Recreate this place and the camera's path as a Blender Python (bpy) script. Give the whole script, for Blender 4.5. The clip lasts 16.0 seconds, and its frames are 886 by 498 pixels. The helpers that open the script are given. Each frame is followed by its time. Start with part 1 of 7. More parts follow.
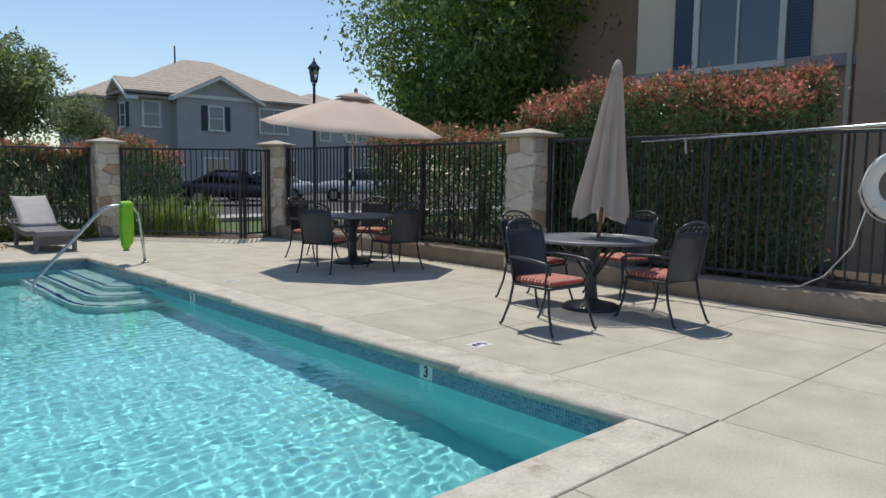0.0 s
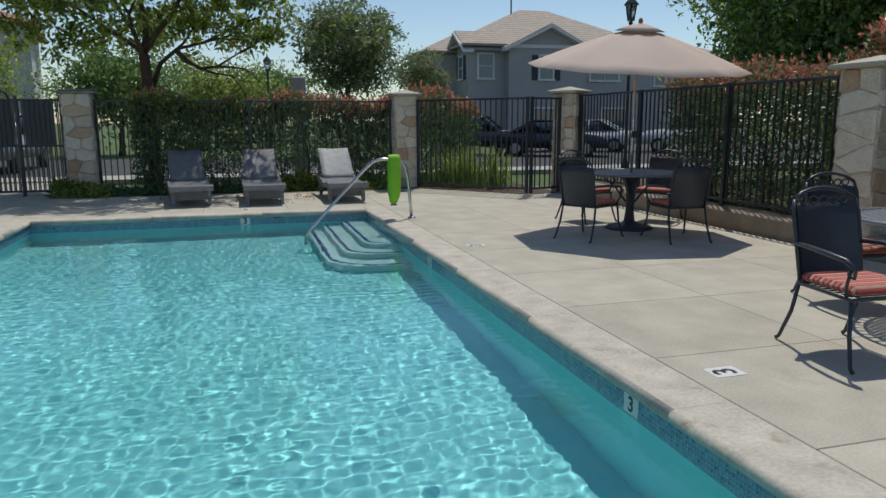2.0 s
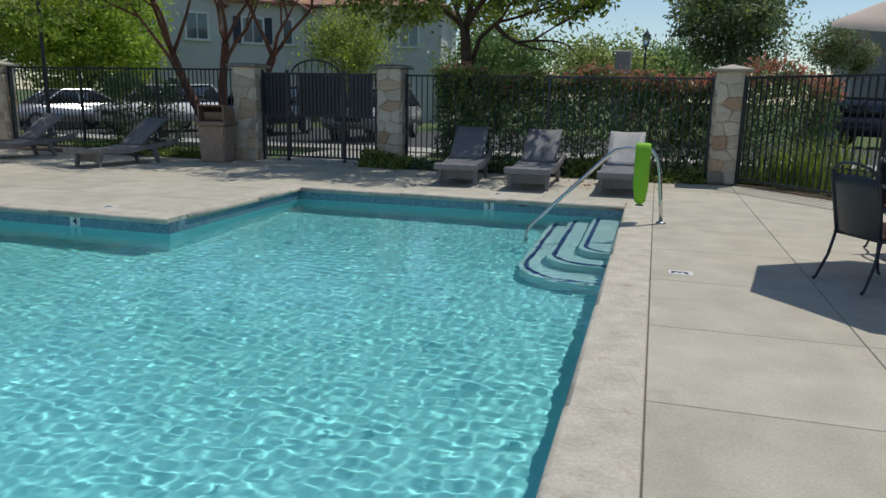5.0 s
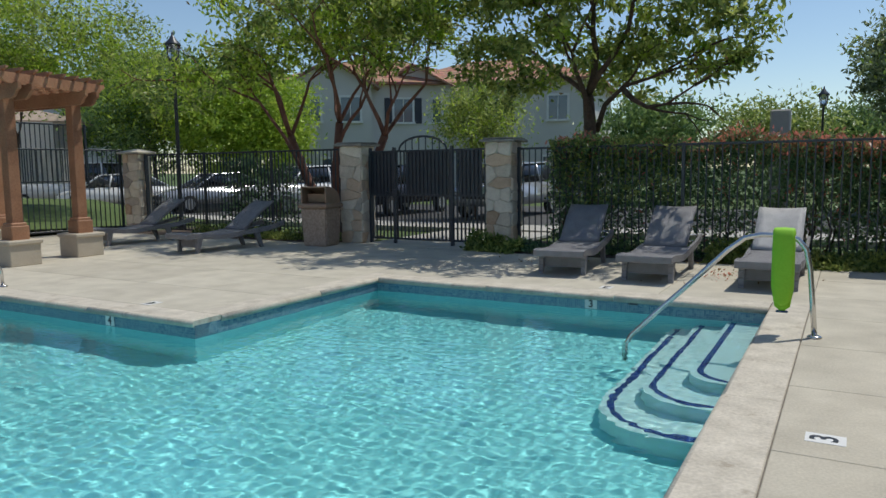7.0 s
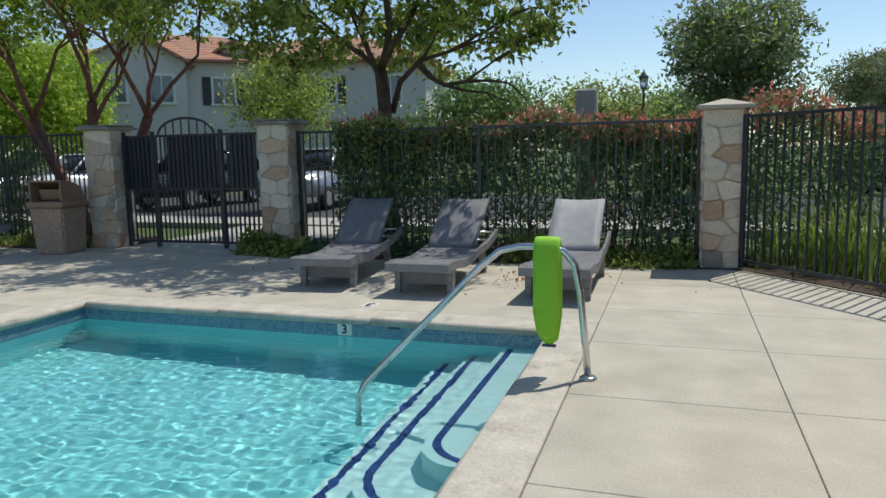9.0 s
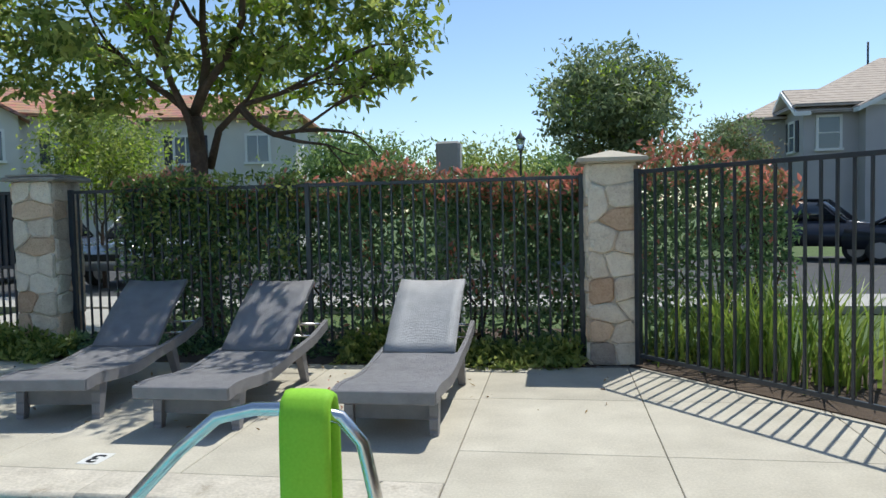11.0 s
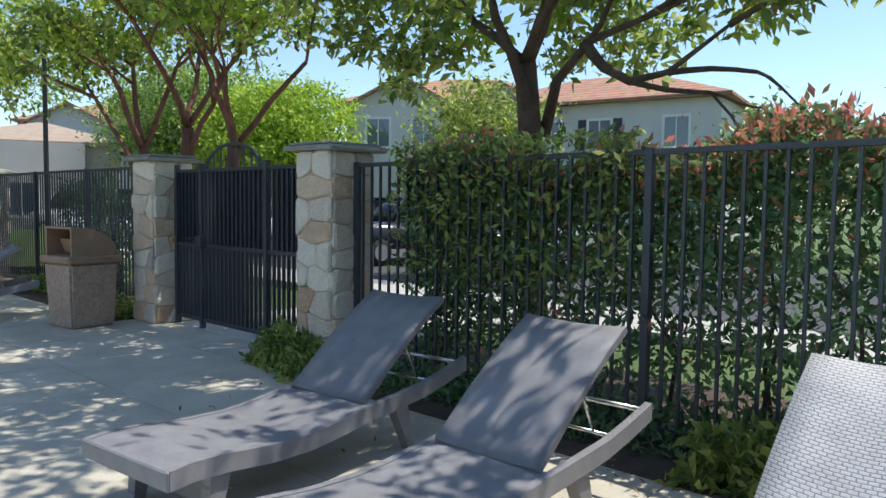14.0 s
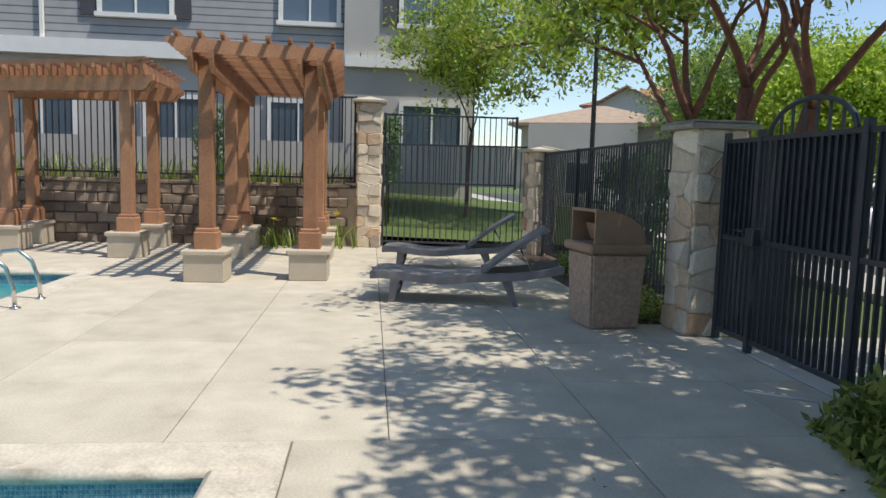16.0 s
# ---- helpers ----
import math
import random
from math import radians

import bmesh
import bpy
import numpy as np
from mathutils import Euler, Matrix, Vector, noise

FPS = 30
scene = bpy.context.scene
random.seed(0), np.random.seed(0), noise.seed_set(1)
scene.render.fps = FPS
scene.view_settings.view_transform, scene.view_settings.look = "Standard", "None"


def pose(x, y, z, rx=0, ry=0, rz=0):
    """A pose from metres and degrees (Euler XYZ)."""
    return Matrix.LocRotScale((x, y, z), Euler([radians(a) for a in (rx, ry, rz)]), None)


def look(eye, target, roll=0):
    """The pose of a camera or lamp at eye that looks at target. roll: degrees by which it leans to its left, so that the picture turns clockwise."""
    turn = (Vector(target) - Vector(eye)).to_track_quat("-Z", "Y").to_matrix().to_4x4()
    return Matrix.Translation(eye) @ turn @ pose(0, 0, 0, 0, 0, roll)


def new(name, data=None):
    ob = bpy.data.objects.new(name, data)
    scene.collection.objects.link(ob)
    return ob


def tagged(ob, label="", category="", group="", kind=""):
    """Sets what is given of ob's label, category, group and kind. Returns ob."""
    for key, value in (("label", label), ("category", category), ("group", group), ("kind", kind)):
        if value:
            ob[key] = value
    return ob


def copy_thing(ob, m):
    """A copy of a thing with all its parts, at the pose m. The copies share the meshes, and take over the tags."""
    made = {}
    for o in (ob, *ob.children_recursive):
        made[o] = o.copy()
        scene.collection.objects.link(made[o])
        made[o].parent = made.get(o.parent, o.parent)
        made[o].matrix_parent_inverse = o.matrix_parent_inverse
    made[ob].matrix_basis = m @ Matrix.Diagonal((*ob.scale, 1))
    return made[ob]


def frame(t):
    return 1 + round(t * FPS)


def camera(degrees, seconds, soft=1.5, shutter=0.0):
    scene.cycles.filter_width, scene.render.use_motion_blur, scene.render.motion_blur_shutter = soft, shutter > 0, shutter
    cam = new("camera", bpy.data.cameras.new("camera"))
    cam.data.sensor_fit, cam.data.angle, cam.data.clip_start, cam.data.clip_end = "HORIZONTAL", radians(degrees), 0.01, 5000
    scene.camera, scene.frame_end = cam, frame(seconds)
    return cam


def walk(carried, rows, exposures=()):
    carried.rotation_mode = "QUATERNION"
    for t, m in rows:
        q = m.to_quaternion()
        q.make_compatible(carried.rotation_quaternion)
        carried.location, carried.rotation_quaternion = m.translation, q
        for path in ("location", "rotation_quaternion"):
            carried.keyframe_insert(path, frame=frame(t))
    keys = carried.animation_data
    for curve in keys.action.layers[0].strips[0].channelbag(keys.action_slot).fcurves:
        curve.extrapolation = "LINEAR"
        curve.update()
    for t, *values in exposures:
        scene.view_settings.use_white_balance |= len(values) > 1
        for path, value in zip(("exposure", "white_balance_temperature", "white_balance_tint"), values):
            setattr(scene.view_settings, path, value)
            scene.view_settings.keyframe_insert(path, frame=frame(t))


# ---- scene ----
cam = camera(63.40, 16.0)
PATH = [
    (0.0, (-0.075, 0.137, 1.421), (1.276, 1.598, 1.212), 0.73),
    (0.5, (0.331, 0.444, 1.396), (1.520, 2.029, 1.130), -0.19),
    (1.0, (0.734, 0.644, 1.405), (1.753, 2.339, 1.106), -0.33),
    (1.5, (1.146, 0.743, 1.433), (1.925, 2.557, 1.110), 0.07),
    (2.0, (1.503, 0.893, 1.436), (2.046, 2.786, 1.084), -0.20),
    (2.5, (1.950, 1.034, 1.424), (2.274, 2.970, 1.040), -0.92),
    (3.0, (2.372, 1.238, 1.409), (2.487, 3.189, 0.988), -1.30),
    (3.5, (2.807, 1.539, 1.420), (2.718, 3.486, 0.973), -1.96),
    (4.0, (3.221, 1.750, 1.415), (2.900, 3.667, 0.942), -1.36),
    (6.5, (4.223, 3.886, 1.497), (3.411, 5.697, 1.251), 1.42),
    (7.0, (4.209, 4.429, 1.484), (3.229, 6.159, 1.264), -0.65),
    (7.5, (4.314, 4.973, 1.449), (3.347, 6.706, 1.197), -1.89),
    (8.0, (4.367, 5.510, 1.450), (3.494, 7.281, 1.135), -1.58),
    (8.5, (4.485, 6.064, 1.486), (3.788, 7.912, 1.173), -1.43),
    (9.0, (4.536, 6.633, 1.518), (3.918, 8.516, 1.248), -1.13),
    (9.5, (4.644, 7.237, 1.516), (4.180, 9.162, 1.236), -1.88),
    (10.0, (4.627, 7.861, 1.527), (4.325, 9.826, 1.316), -1.47),
    (12.5, (4.464, 10.665, 1.494), (3.932, 12.592, 1.435), -0.79),
    (13.0, (4.423, 11.210, 1.480), (3.706, 13.074, 1.364), -0.07),
    (13.5, (4.244, 11.791, 1.502), (3.251, 13.521, 1.364), 0.58),
    (14.0, (3.958, 12.352, 1.504), (2.610, 13.825, 1.379), 0.74),
    (14.5, (3.623, 12.770, 1.474), (2.006, 13.938, 1.325), 1.36),
    (15.0, (3.128, 13.163, 1.489), (1.320, 13.995, 1.295), 2.09),
    (15.5, (2.651, 13.338, 1.503), (0.728, 13.845, 1.292), 1.62),
    (16.0, (2.054, 13.345, 1.477), (0.075, 13.548, 1.272), 1.62),
]
walk(cam, [(t, look(eye, target, roll)) for t, eye, target, roll in PATH],
     [(0.0, -0.28, 6500, 9), (1.5, -0.52, 6450, 8), (3.5, -0.68, 6400, 7), (6.5, -0.42, 6450, 7), (8.0, -0.38, 6450, 7), (10.0, -0.05, 6350, 6), (12.5, 0.24, 6150, 6), (14.0, 0.46, 6300, 8), (14.8, 0.48, 6500, 8), (16.0, 0.18, 6800, 10)])

# world: clear sky and one sun, high behind the far fence
SUN_TO = Vector((0.45, 0.76, 1.85)).normalized()
world = bpy.data.worlds.new("sky")
scene.world = world
world.use_nodes = True
wn = world.node_tree
wn.nodes.clear()
sky = wn.nodes.new("ShaderNodeTexSky")
sky.sky_type = "NISHITA"
sky.sun_disc = False
sky.sun_elevation = math.asin(SUN_TO.z)
sky.sun_rotation = math.atan2(SUN_TO.x, SUN_TO.y)
sky.air_density, sky.dust_density, sky.ozone_density = 1.0, 0.25, 2.2
bgn = wn.nodes.new("ShaderNodeBackground")
bgn.inputs["Strength"].default_value = 0.15
won = wn.nodes.new("ShaderNodeOutputWorld")
wn.links.new(sky.outputs[0], bgn.inputs[0])
wn.links.new(bgn.outputs[0], won.inputs[0])
sun_data = bpy.data.lights.new("sun", "SUN")
sun_data.energy, sun_data.angle, sun_data.color = 4.0, radians(0.53), (1.0, 0.95, 0.87)
sun_data.cycles.is_caustics_light = True
sun_ob = new("sun", sun_data)
sun_ob.matrix_world = look(SUN_TO * 60, (0, 0, 0))
scene.view_settings.exposure = 0.0


# ---- materials ----
def rgba(c):
    return (c[0], c[1], c[2], 1.0)


def mat(name, dark, light, scale=6.0, fine=90.0, rough=0.6, metal=0.0, bump=0.25, depth=0.004, stain=None, island=False, obj_random=0.0,
        spec=0.5, translucent=0.0):
    """A surface with two scales of colour variation and fine relief."""
    m = bpy.data.materials.new(name)
    m.use_nodes = True
    nt = m.node_tree
    nodes, link = nt.nodes, nt.links.new
    b = nodes["Principled BSDF"]
    geo = nodes.new("ShaderNodeNewGeometry")
    n1 = nodes.new("ShaderNodeTexNoise")
    n1.inputs["Scale"].default_value, n1.inputs["Detail"].default_value = scale, 6
    n2 = nodes.new("ShaderNodeTexNoise")
    n2.inputs["Scale"].default_value, n2.inputs["Detail"].default_value = fine, 3
    link(geo.outputs["Position"], n1.inputs["Vector"])
    link(geo.outputs["Position"], n2.inputs["Vector"])
    add = nodes.new("ShaderNodeMath")
    add.operation = "MULTIPLY_ADD"
    add.inputs[1].default_value = 0.45
    link(n2.outputs["Fac"], add.inputs[0])
    sub = nodes.new("ShaderNodeMath")
    sub.operation = "MULTIPLY"
    sub.inputs[1].default_value = 0.6
    link(n1.outputs["Fac"], sub.inputs[0])
    link(sub.outputs[0], add.inputs[2])
    fac = add.outputs[0]
    if island or obj_random:
        mix = nodes.new("ShaderNodeMath")
        mix.operation = "MULTIPLY_ADD"
        mix.inputs[1].default_value = obj_random if obj_random else 0.9
        off = nodes.new("ShaderNodeMath")
        off.operation = "SUBTRACT"
        off.inputs[1].default_value = 0.5
        if island:
            link(geo.outputs["Random Per Island"], off.inputs[0])
        else:
            oi = nodes.new("ShaderNodeObjectInfo")
            link(oi.outputs["Random"], off.inputs[0])
        link(off.outputs[0], mix.inputs[0])
        link(fac, mix.inputs[2])
        fac = mix.outputs[0]
    ramp = nodes.new("ShaderNodeValToRGB")
    ramp.color_ramp.elements[0].position, ramp.color_ramp.elements[0].color = 0.28, rgba(dark)
    ramp.color_ramp.elements[1].position, ramp.color_ramp.elements[1].color = 0.74, rgba(light)
    link(fac, ramp.inputs[0])
    col = ramp.outputs[0]
    if stain:
        n3 = nodes.new("ShaderNodeTexNoise")
        n3.inputs["Scale"].default_value, n3.inputs["Detail"].default_value = stain[1], 8
        n3.inputs["Roughness"].default_value = 0.7
        link(geo.outputs["Position"], n3.inputs["Vector"])
        r3 = nodes.new("ShaderNodeValToRGB")
        r3.color_ramp.elements[0].position, r3.color_ramp.elements[1].position = stain[2], min(1.0, stain[2] + 0.14)
        link(n3.outputs["Fac"], r3.inputs[0])
        mx = nodes.new("ShaderNodeMixRGB")
        mx.inputs[2].default_value = rgba(stain[0])
        link(r3.outputs[0], mx.inputs[0])
        link(col, mx.inputs[1])
        col = mx.outputs[0]
    link(col, b.inputs["Base Color"])
    b.inputs["Roughness"].default_value = rough
    b.inputs["Metallic"].default_value = metal
    b.inputs["Specular IOR Level"].default_value = spec
    if bump:
        bp = nodes.new("ShaderNodeBump")
        bp.inputs["Strength"].default_value, bp.inputs["Distance"].default_value = bump, depth
        link(add.outputs[0], bp.inputs["Height"])
        link(bp.outputs[0], b.inputs["Normal"])
    if translucent:
        tr = nodes.new("ShaderNodeBsdfTranslucent")
        link(col, tr.inputs[0])
        ms = nodes.new("ShaderNodeMixShader")
        ms.inputs[0].default_value = translucent
        link(b.outputs[0], ms.inputs[1])
        link(tr.outputs[0], ms.inputs[2])
        link(ms.outputs[0], nodes["Material Output"].inputs[0])
    return m


def weave_mat(name, dark, light, sx, sy):
    """Woven flat rattan: strands cross over and under, in the mesh's own axes."""
    m = mat(name, dark, light, 8, 160, rough=0.55, bump=0.1)
    nt = m.node_tree
    nodes, link = nt.nodes, nt.links.new
    b = nodes["Principled BSDF"]
    tc = nodes.new("ShaderNodeTexCoord")
    ck = nodes.new("ShaderNodeMapping")
    ck.inputs["Scale"].default_value = (sx, sy, sy)
    link(tc.outputs["Object"], ck.inputs["Vector"])
    br = nodes.new("ShaderNodeTexBrick")
    br.inputs["Scale"].default_value = 1.0
    br.inputs["Mortar Size"].default_value = 0.09
    br.inputs["Mortar Smooth"].default_value = 0.8
    br.inputs["Brick Width"].default_value, br.inputs["Row Height"].default_value = 1.0, 0.5
    link(ck.outputs[0], br.inputs["Vector"])
    bp = nodes.new("ShaderNodeBump")
    bp.invert = True
    bp.inputs["Strength"].default_value, bp.inputs["Distance"].default_value = 0.8, 0.006
    link(br.outputs["Fac"], bp.inputs["Height"])
    link(bp.outputs[0], b.inputs["Normal"])
    src = b.inputs["Base Color"].links[0].from_socket
    mx = nodes.new("ShaderNodeMixRGB")
    mx.blend_type = "MULTIPLY"
    mx.inputs[0].default_value = 1.0
    inv = nodes.new("ShaderNodeValToRGB")
    inv.color_ramp.elements[0].color, inv.color_ramp.elements[1].color = (1, 1, 1, 1), (0.76, 0.76, 0.77, 1)
    link(br.outputs["Fac"], inv.inputs[0])
    link(src, mx.inputs[1])
    link(inv.outputs[0], mx.inputs[2])
    link(mx.outputs[0], b.inputs["Base Color"])
    return m


def striped_mat(name, cols, axis, period, rough=0.8):
    """A fabric or a ribbed surface with bands along one of the mesh's own axes."""
    m = bpy.data.materials.new(name)
    m.use_nodes = True
    nt = m.node_tree
    nodes, link = nt.nodes, nt.links.new
    b = nodes["Principled BSDF"]
    tc = nodes.new("ShaderNodeTexCoord")
    sp = nodes.new("ShaderNodeSeparateXYZ")
    link(tc.outputs["Object"], sp.inputs[0])
    dv = nodes.new("ShaderNodeMath")
    dv.operation = "DIVIDE"
    dv.inputs[1].default_value = period
    link(sp.outputs[axis], dv.inputs[0])
    fr = nodes.new("ShaderNodeMath")
    fr.operation = "FRACT"
    link(dv.outputs[0], fr.inputs[0])
    ramp = nodes.new("ShaderNodeValToRGB")
    ramp.color_ramp.interpolation = "CONSTANT"
    ramp.color_ramp.elements[0].color = rgba(cols[0])
    ramp.color_ramp.elements[1].position, ramp.color_ramp.elements[1].color = 1.0 / len(cols), rgba(cols[1])
    for k in range(2, len(cols)):
        e = ramp.color_ramp.elements.new(k / len(cols))
        e.color = rgba(cols[k])
    link(fr.outputs[0], ramp.inputs[0])
    link(ramp.outputs[0], b.inputs["Base Color"])
    b.inputs["Roughness"].default_value = rough
    nz = nodes.new("ShaderNodeTexNoise")
    nz.inputs["Scale"].default_value = 220
    bp = nodes.new("ShaderNodeBump")
    bp.inputs["Strength"].default_value, bp.inputs["Distance"].default_value = 0.3, 0.002
    link(nz.outputs["Fac"], bp.inputs["Height"])
    link(bp.outputs[0], b.inputs["Normal"])
    return m


def lap_mat(name, dark, light, period, depth, rough=0.6, axis="Z", rows2=0.0):
    """Lapped boards or roof tiles seen far off: saw-tooth relief along one axis, lap shade painted in."""
    m = mat(name, dark, light, 2.5, 30, rough=rough, bump=0.0)
    nt = m.node_tree
    nodes, link = nt.nodes, nt.links.new
    b = nodes["Principled BSDF"]
    geo = nodes.new("ShaderNodeNewGeometry")
    sp = nodes.new("ShaderNodeSeparateXYZ")
    link(geo.outputs["Position"], sp.inputs[0])
    dv = nodes.new("ShaderNodeMath")
    dv.operation = "DIVIDE"
    dv.inputs[1].default_value = period
    link(sp.outputs[axis], dv.inputs[0])
    fr = nodes.new("ShaderNodeMath")
    fr.operation = "FRACT"
    link(dv.outputs[0], fr.inputs[0])
    bp = nodes.new("ShaderNodeBump")
    bp.invert = True
    bp.inputs["Strength"].default_value, bp.inputs["Distance"].default_value = 1.0, depth
    link(fr.outputs[0], bp.inputs["Height"])
    link(bp.outputs[0], b.inputs["Normal"])
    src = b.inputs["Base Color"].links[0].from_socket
    # shade at each lap put into the colour as a dark band
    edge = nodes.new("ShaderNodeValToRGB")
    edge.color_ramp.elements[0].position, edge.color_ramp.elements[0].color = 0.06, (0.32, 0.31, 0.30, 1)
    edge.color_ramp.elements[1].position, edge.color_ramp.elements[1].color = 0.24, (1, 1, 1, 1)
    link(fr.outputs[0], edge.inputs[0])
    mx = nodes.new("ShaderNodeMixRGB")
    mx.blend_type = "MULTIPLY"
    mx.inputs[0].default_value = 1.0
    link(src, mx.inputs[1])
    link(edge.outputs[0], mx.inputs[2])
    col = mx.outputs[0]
    if rows2:
        vor = nodes.new("ShaderNodeTexVoronoi")
        vor.inputs["Scale"].default_value = rows2
        link(geo.outputs["Position"], vor.inputs["Vector"])
        m2 = nodes.new("ShaderNodeMixRGB")
        m2.blend_type = "MULTIPLY"
        m2.inputs[0].default_value = 0.35
        link(col, m2.inputs[1])
        link(vor.outputs["Color"], m2.inputs[2])
        col = m2.outputs[0]
    link(col, b.inputs["Base Color"])
    return m


def mosaic_mat(name, cols, size):
    m = bpy.data.materials.new(name)
    m.use_nodes = True
    nt = m.node_tree
    nodes, link = nt.nodes, nt.links.new
    b = nodes["Principled BSDF"]
    geo = nodes.new("ShaderNodeNewGeometry")
    sc = nodes.new("ShaderNodeVectorMath")
    sc.operation = "SCALE"
    sc.inputs["Scale"].default_value = 1.0 / size
    link(geo.outputs["Position"], sc.inputs[0])
    fl = nodes.new("ShaderNodeVectorMath")
    fl.operation = "FLOOR"
    link(sc.outputs[0], fl.inputs[0])
    wnz = nodes.new("ShaderNodeTexWhiteNoise")
    link(fl.outputs[0], wnz.inputs[0])
    ramp = nodes.new("ShaderNodeValToRGB")
    ramp.color_ramp.elements[0].color, ramp.color_ramp.elements[1].color = rgba(cols[0]), rgba(cols[1])
    link(wnz.outputs["Value"], ramp.inputs[0])
    fr = nodes.new("ShaderNodeVectorMath")
    fr.operation = "FRACTION"
    link(sc.outputs[0], fr.inputs[0])
    sp = nodes.new("ShaderNodeSeparateXYZ")
    link(fr.outputs[0], sp.inputs[0])
    mn = nodes.new("ShaderNodeMath")
    mn.operation = "MULTIPLY"
    link(sp.outputs["Z"], mn.inputs[0])
    ad = nodes.new("ShaderNodeMath")
    ad.operation = "ADD"
    link(sp.outputs["X"], ad.inputs[0])
    link(sp.outputs["Y"], ad.inputs[1])
    f2 = nodes.new("ShaderNodeMath")
    f2.operation = "FRACT"
    link(ad.outputs[0], f2.inputs[0])
    link(f2.outputs[0], mn.inputs[1])
    gr = nodes.new("ShaderNodeMath")
    gr.operation = "LESS_THAN"
    gr.inputs[1].default_value = 0.05
    link(mn.outputs[0], gr.inputs[0])
    mx = nodes.new("ShaderNodeMixRGB")
    mx.inputs[2].default_value = (0.35, 0.42, 0.45, 1)
    link(gr.outputs[0], mx.inputs[0])
    link(ramp.outputs[0], mx.inputs[1])
    link(mx.outputs[0], b.inputs["Base Color"])
    b.inputs["Roughness"].default_value = 0.2
    return m


def glass_mat(name, tint, rough=0.02):
    m = bpy.data.materials.new(name)
    m.use_nodes = True
    b = m.node_tree.nodes["Principled BSDF"]
    b.inputs["Base Color"].default_value = rgba(tint)
    b.inputs["Roughness"].default_value = rough
    b.inputs["Specular IOR Level"].default_value = 0.9
    return m


def water_mat():
    """Clear water: bends light through, mirrors the sky at a slant, and is rippled."""
    m = bpy.data.materials.new("pool_water")
    m.use_nodes = True
    nt = m.node_tree
    nodes, link = nt.nodes, nt.links.new
    nodes.remove(nodes["Principled BSDF"])
    gl = nodes.new("ShaderNodeBsdfGlass")
    gl.inputs["Color"].default_value = (0.86, 0.985, 0.985, 1)
    gl.inputs["IOR"].default_value, gl.inputs["Roughness"].default_value = 1.33, 0.0
    geo = nodes.new("ShaderNodeNewGeometry")
    n1 = nodes.new("ShaderNodeTexNoise")
    n1.inputs["Scale"].default_value, n1.inputs["Detail"].default_value = 7.0, 2
    n1.inputs["Distortion"].default_value = 0.6
    n2 = nodes.new("ShaderNodeTexNoise")
    n2.inputs["Scale"].default_value, n2.inputs["Detail"].default_value = 1.6, 1
    link(geo.outputs["Position"], n1.inputs["Vector"])
    link(geo.outputs["Position"], n2.inputs["Vector"])
    ma = nodes.new("ShaderNodeMath")
    ma.operation = "MULTIPLY_ADD"
    ma.inputs[1].default_value = 2.5
    link(n2.outputs["Fac"], ma.inputs[0])
    link(n1.outputs["Fac"], ma.inputs[2])
    bp = nodes.new("ShaderNodeBump")
    bp.inputs["Strength"].default_value, bp.inputs["Distance"].default_value = 0.0, 0.01
    link(ma.outputs[0], bp.inputs["Height"])
    link(bp.outputs[0], gl.inputs["Normal"])
    link(gl.outputs[0], nodes["Material Output"].inputs[0])
    return m


M_DECK = mat("broom_concrete", (0.38, 0.342, 0.272), (0.605, 0.555, 0.452), 2.6, 60, rough=0.85, bump=0.6, depth=0.005, obj_random=0.12,
             stain=((0.37, 0.325, 0.26), 0.8, 0.6))
M_JOINT = mat("joint_dirt", (0.13, 0.115, 0.095), (0.25, 0.225, 0.19), 8, 60, rough=0.95)
M_COPE = mat("coping_limestone", (0.38, 0.34, 0.275), (0.70, 0.635, 0.53), 5, 45, rough=0.8, bump=0.8, depth=0.01, obj_random=0.06,
             stain=((0.33, 0.275, 0.205), 4.5, 0.565))
M_PLASTER_W = mat("white_plaster", (0.62, 0.74, 0.73), (0.74, 0.84, 0.83), 3.0, 30, rough=0.6, bump=0.1)
M_PLASTER = mat("pool_plaster", (0.27, 0.65, 0.665), (0.37, 0.77, 0.78), 3.0, 30, rough=0.6, bump=0.1)
M_TILE = mosaic_mat("waterline_mosaic", ((0.05, 0.15, 0.25), (0.19, 0.33, 0.39)), 0.025)
M_NAVY = mosaic_mat("navy_mosaic", ((0.005, 0.02, 0.14), (0.03, 0.06, 0.27)), 0.026)
M_WATER = water_mat()
M_WHITE = mat("white_tile", (0.70, 0.69, 0.66), (0.82, 0.81, 0.78), 8, 60, rough=0.4, bump=0.1)
M_BLACKINK = mat("black_glaze", (0.015, 0.015, 0.018), (0.035, 0.035, 0.04), 8, 60, rough=0.4, bump=0.1)
M_STONE = mat("facing_stone", (0.60, 0.49, 0.37), (0.86, 0.76, 0.61), 9, 45, rough=0.9, bump=1.0, depth=0.035, obj_random=0.4,
              stain=((0.33, 0.28, 0.23), 5.0, 0.68))
M_STONE_TAN = mat("tan_facing_stone", (0.50, 0.33, 0.21), (0.74, 0.55, 0.38), 9, 45, rough=0.9, bump=1.0, depth=0.035, obj_random=0.4)
M_STONE_GREY = mat("grey_facing_stone", (0.36, 0.30, 0.25), (0.58, 0.50, 0.41), 9, 45, rough=0.9, bump=1.0, depth=0.035, obj_random=0.4)
M_MORTAR = mat("mortar", (0.50, 0.42, 0.325), (0.66, 0.575, 0.46), 8, 70, rough=0.95)
M_CAP = mat("cast_cap", (0.42, 0.37, 0.29), (0.58, 0.52, 0.42), 3, 50, rough=0.85, bump=0.3)
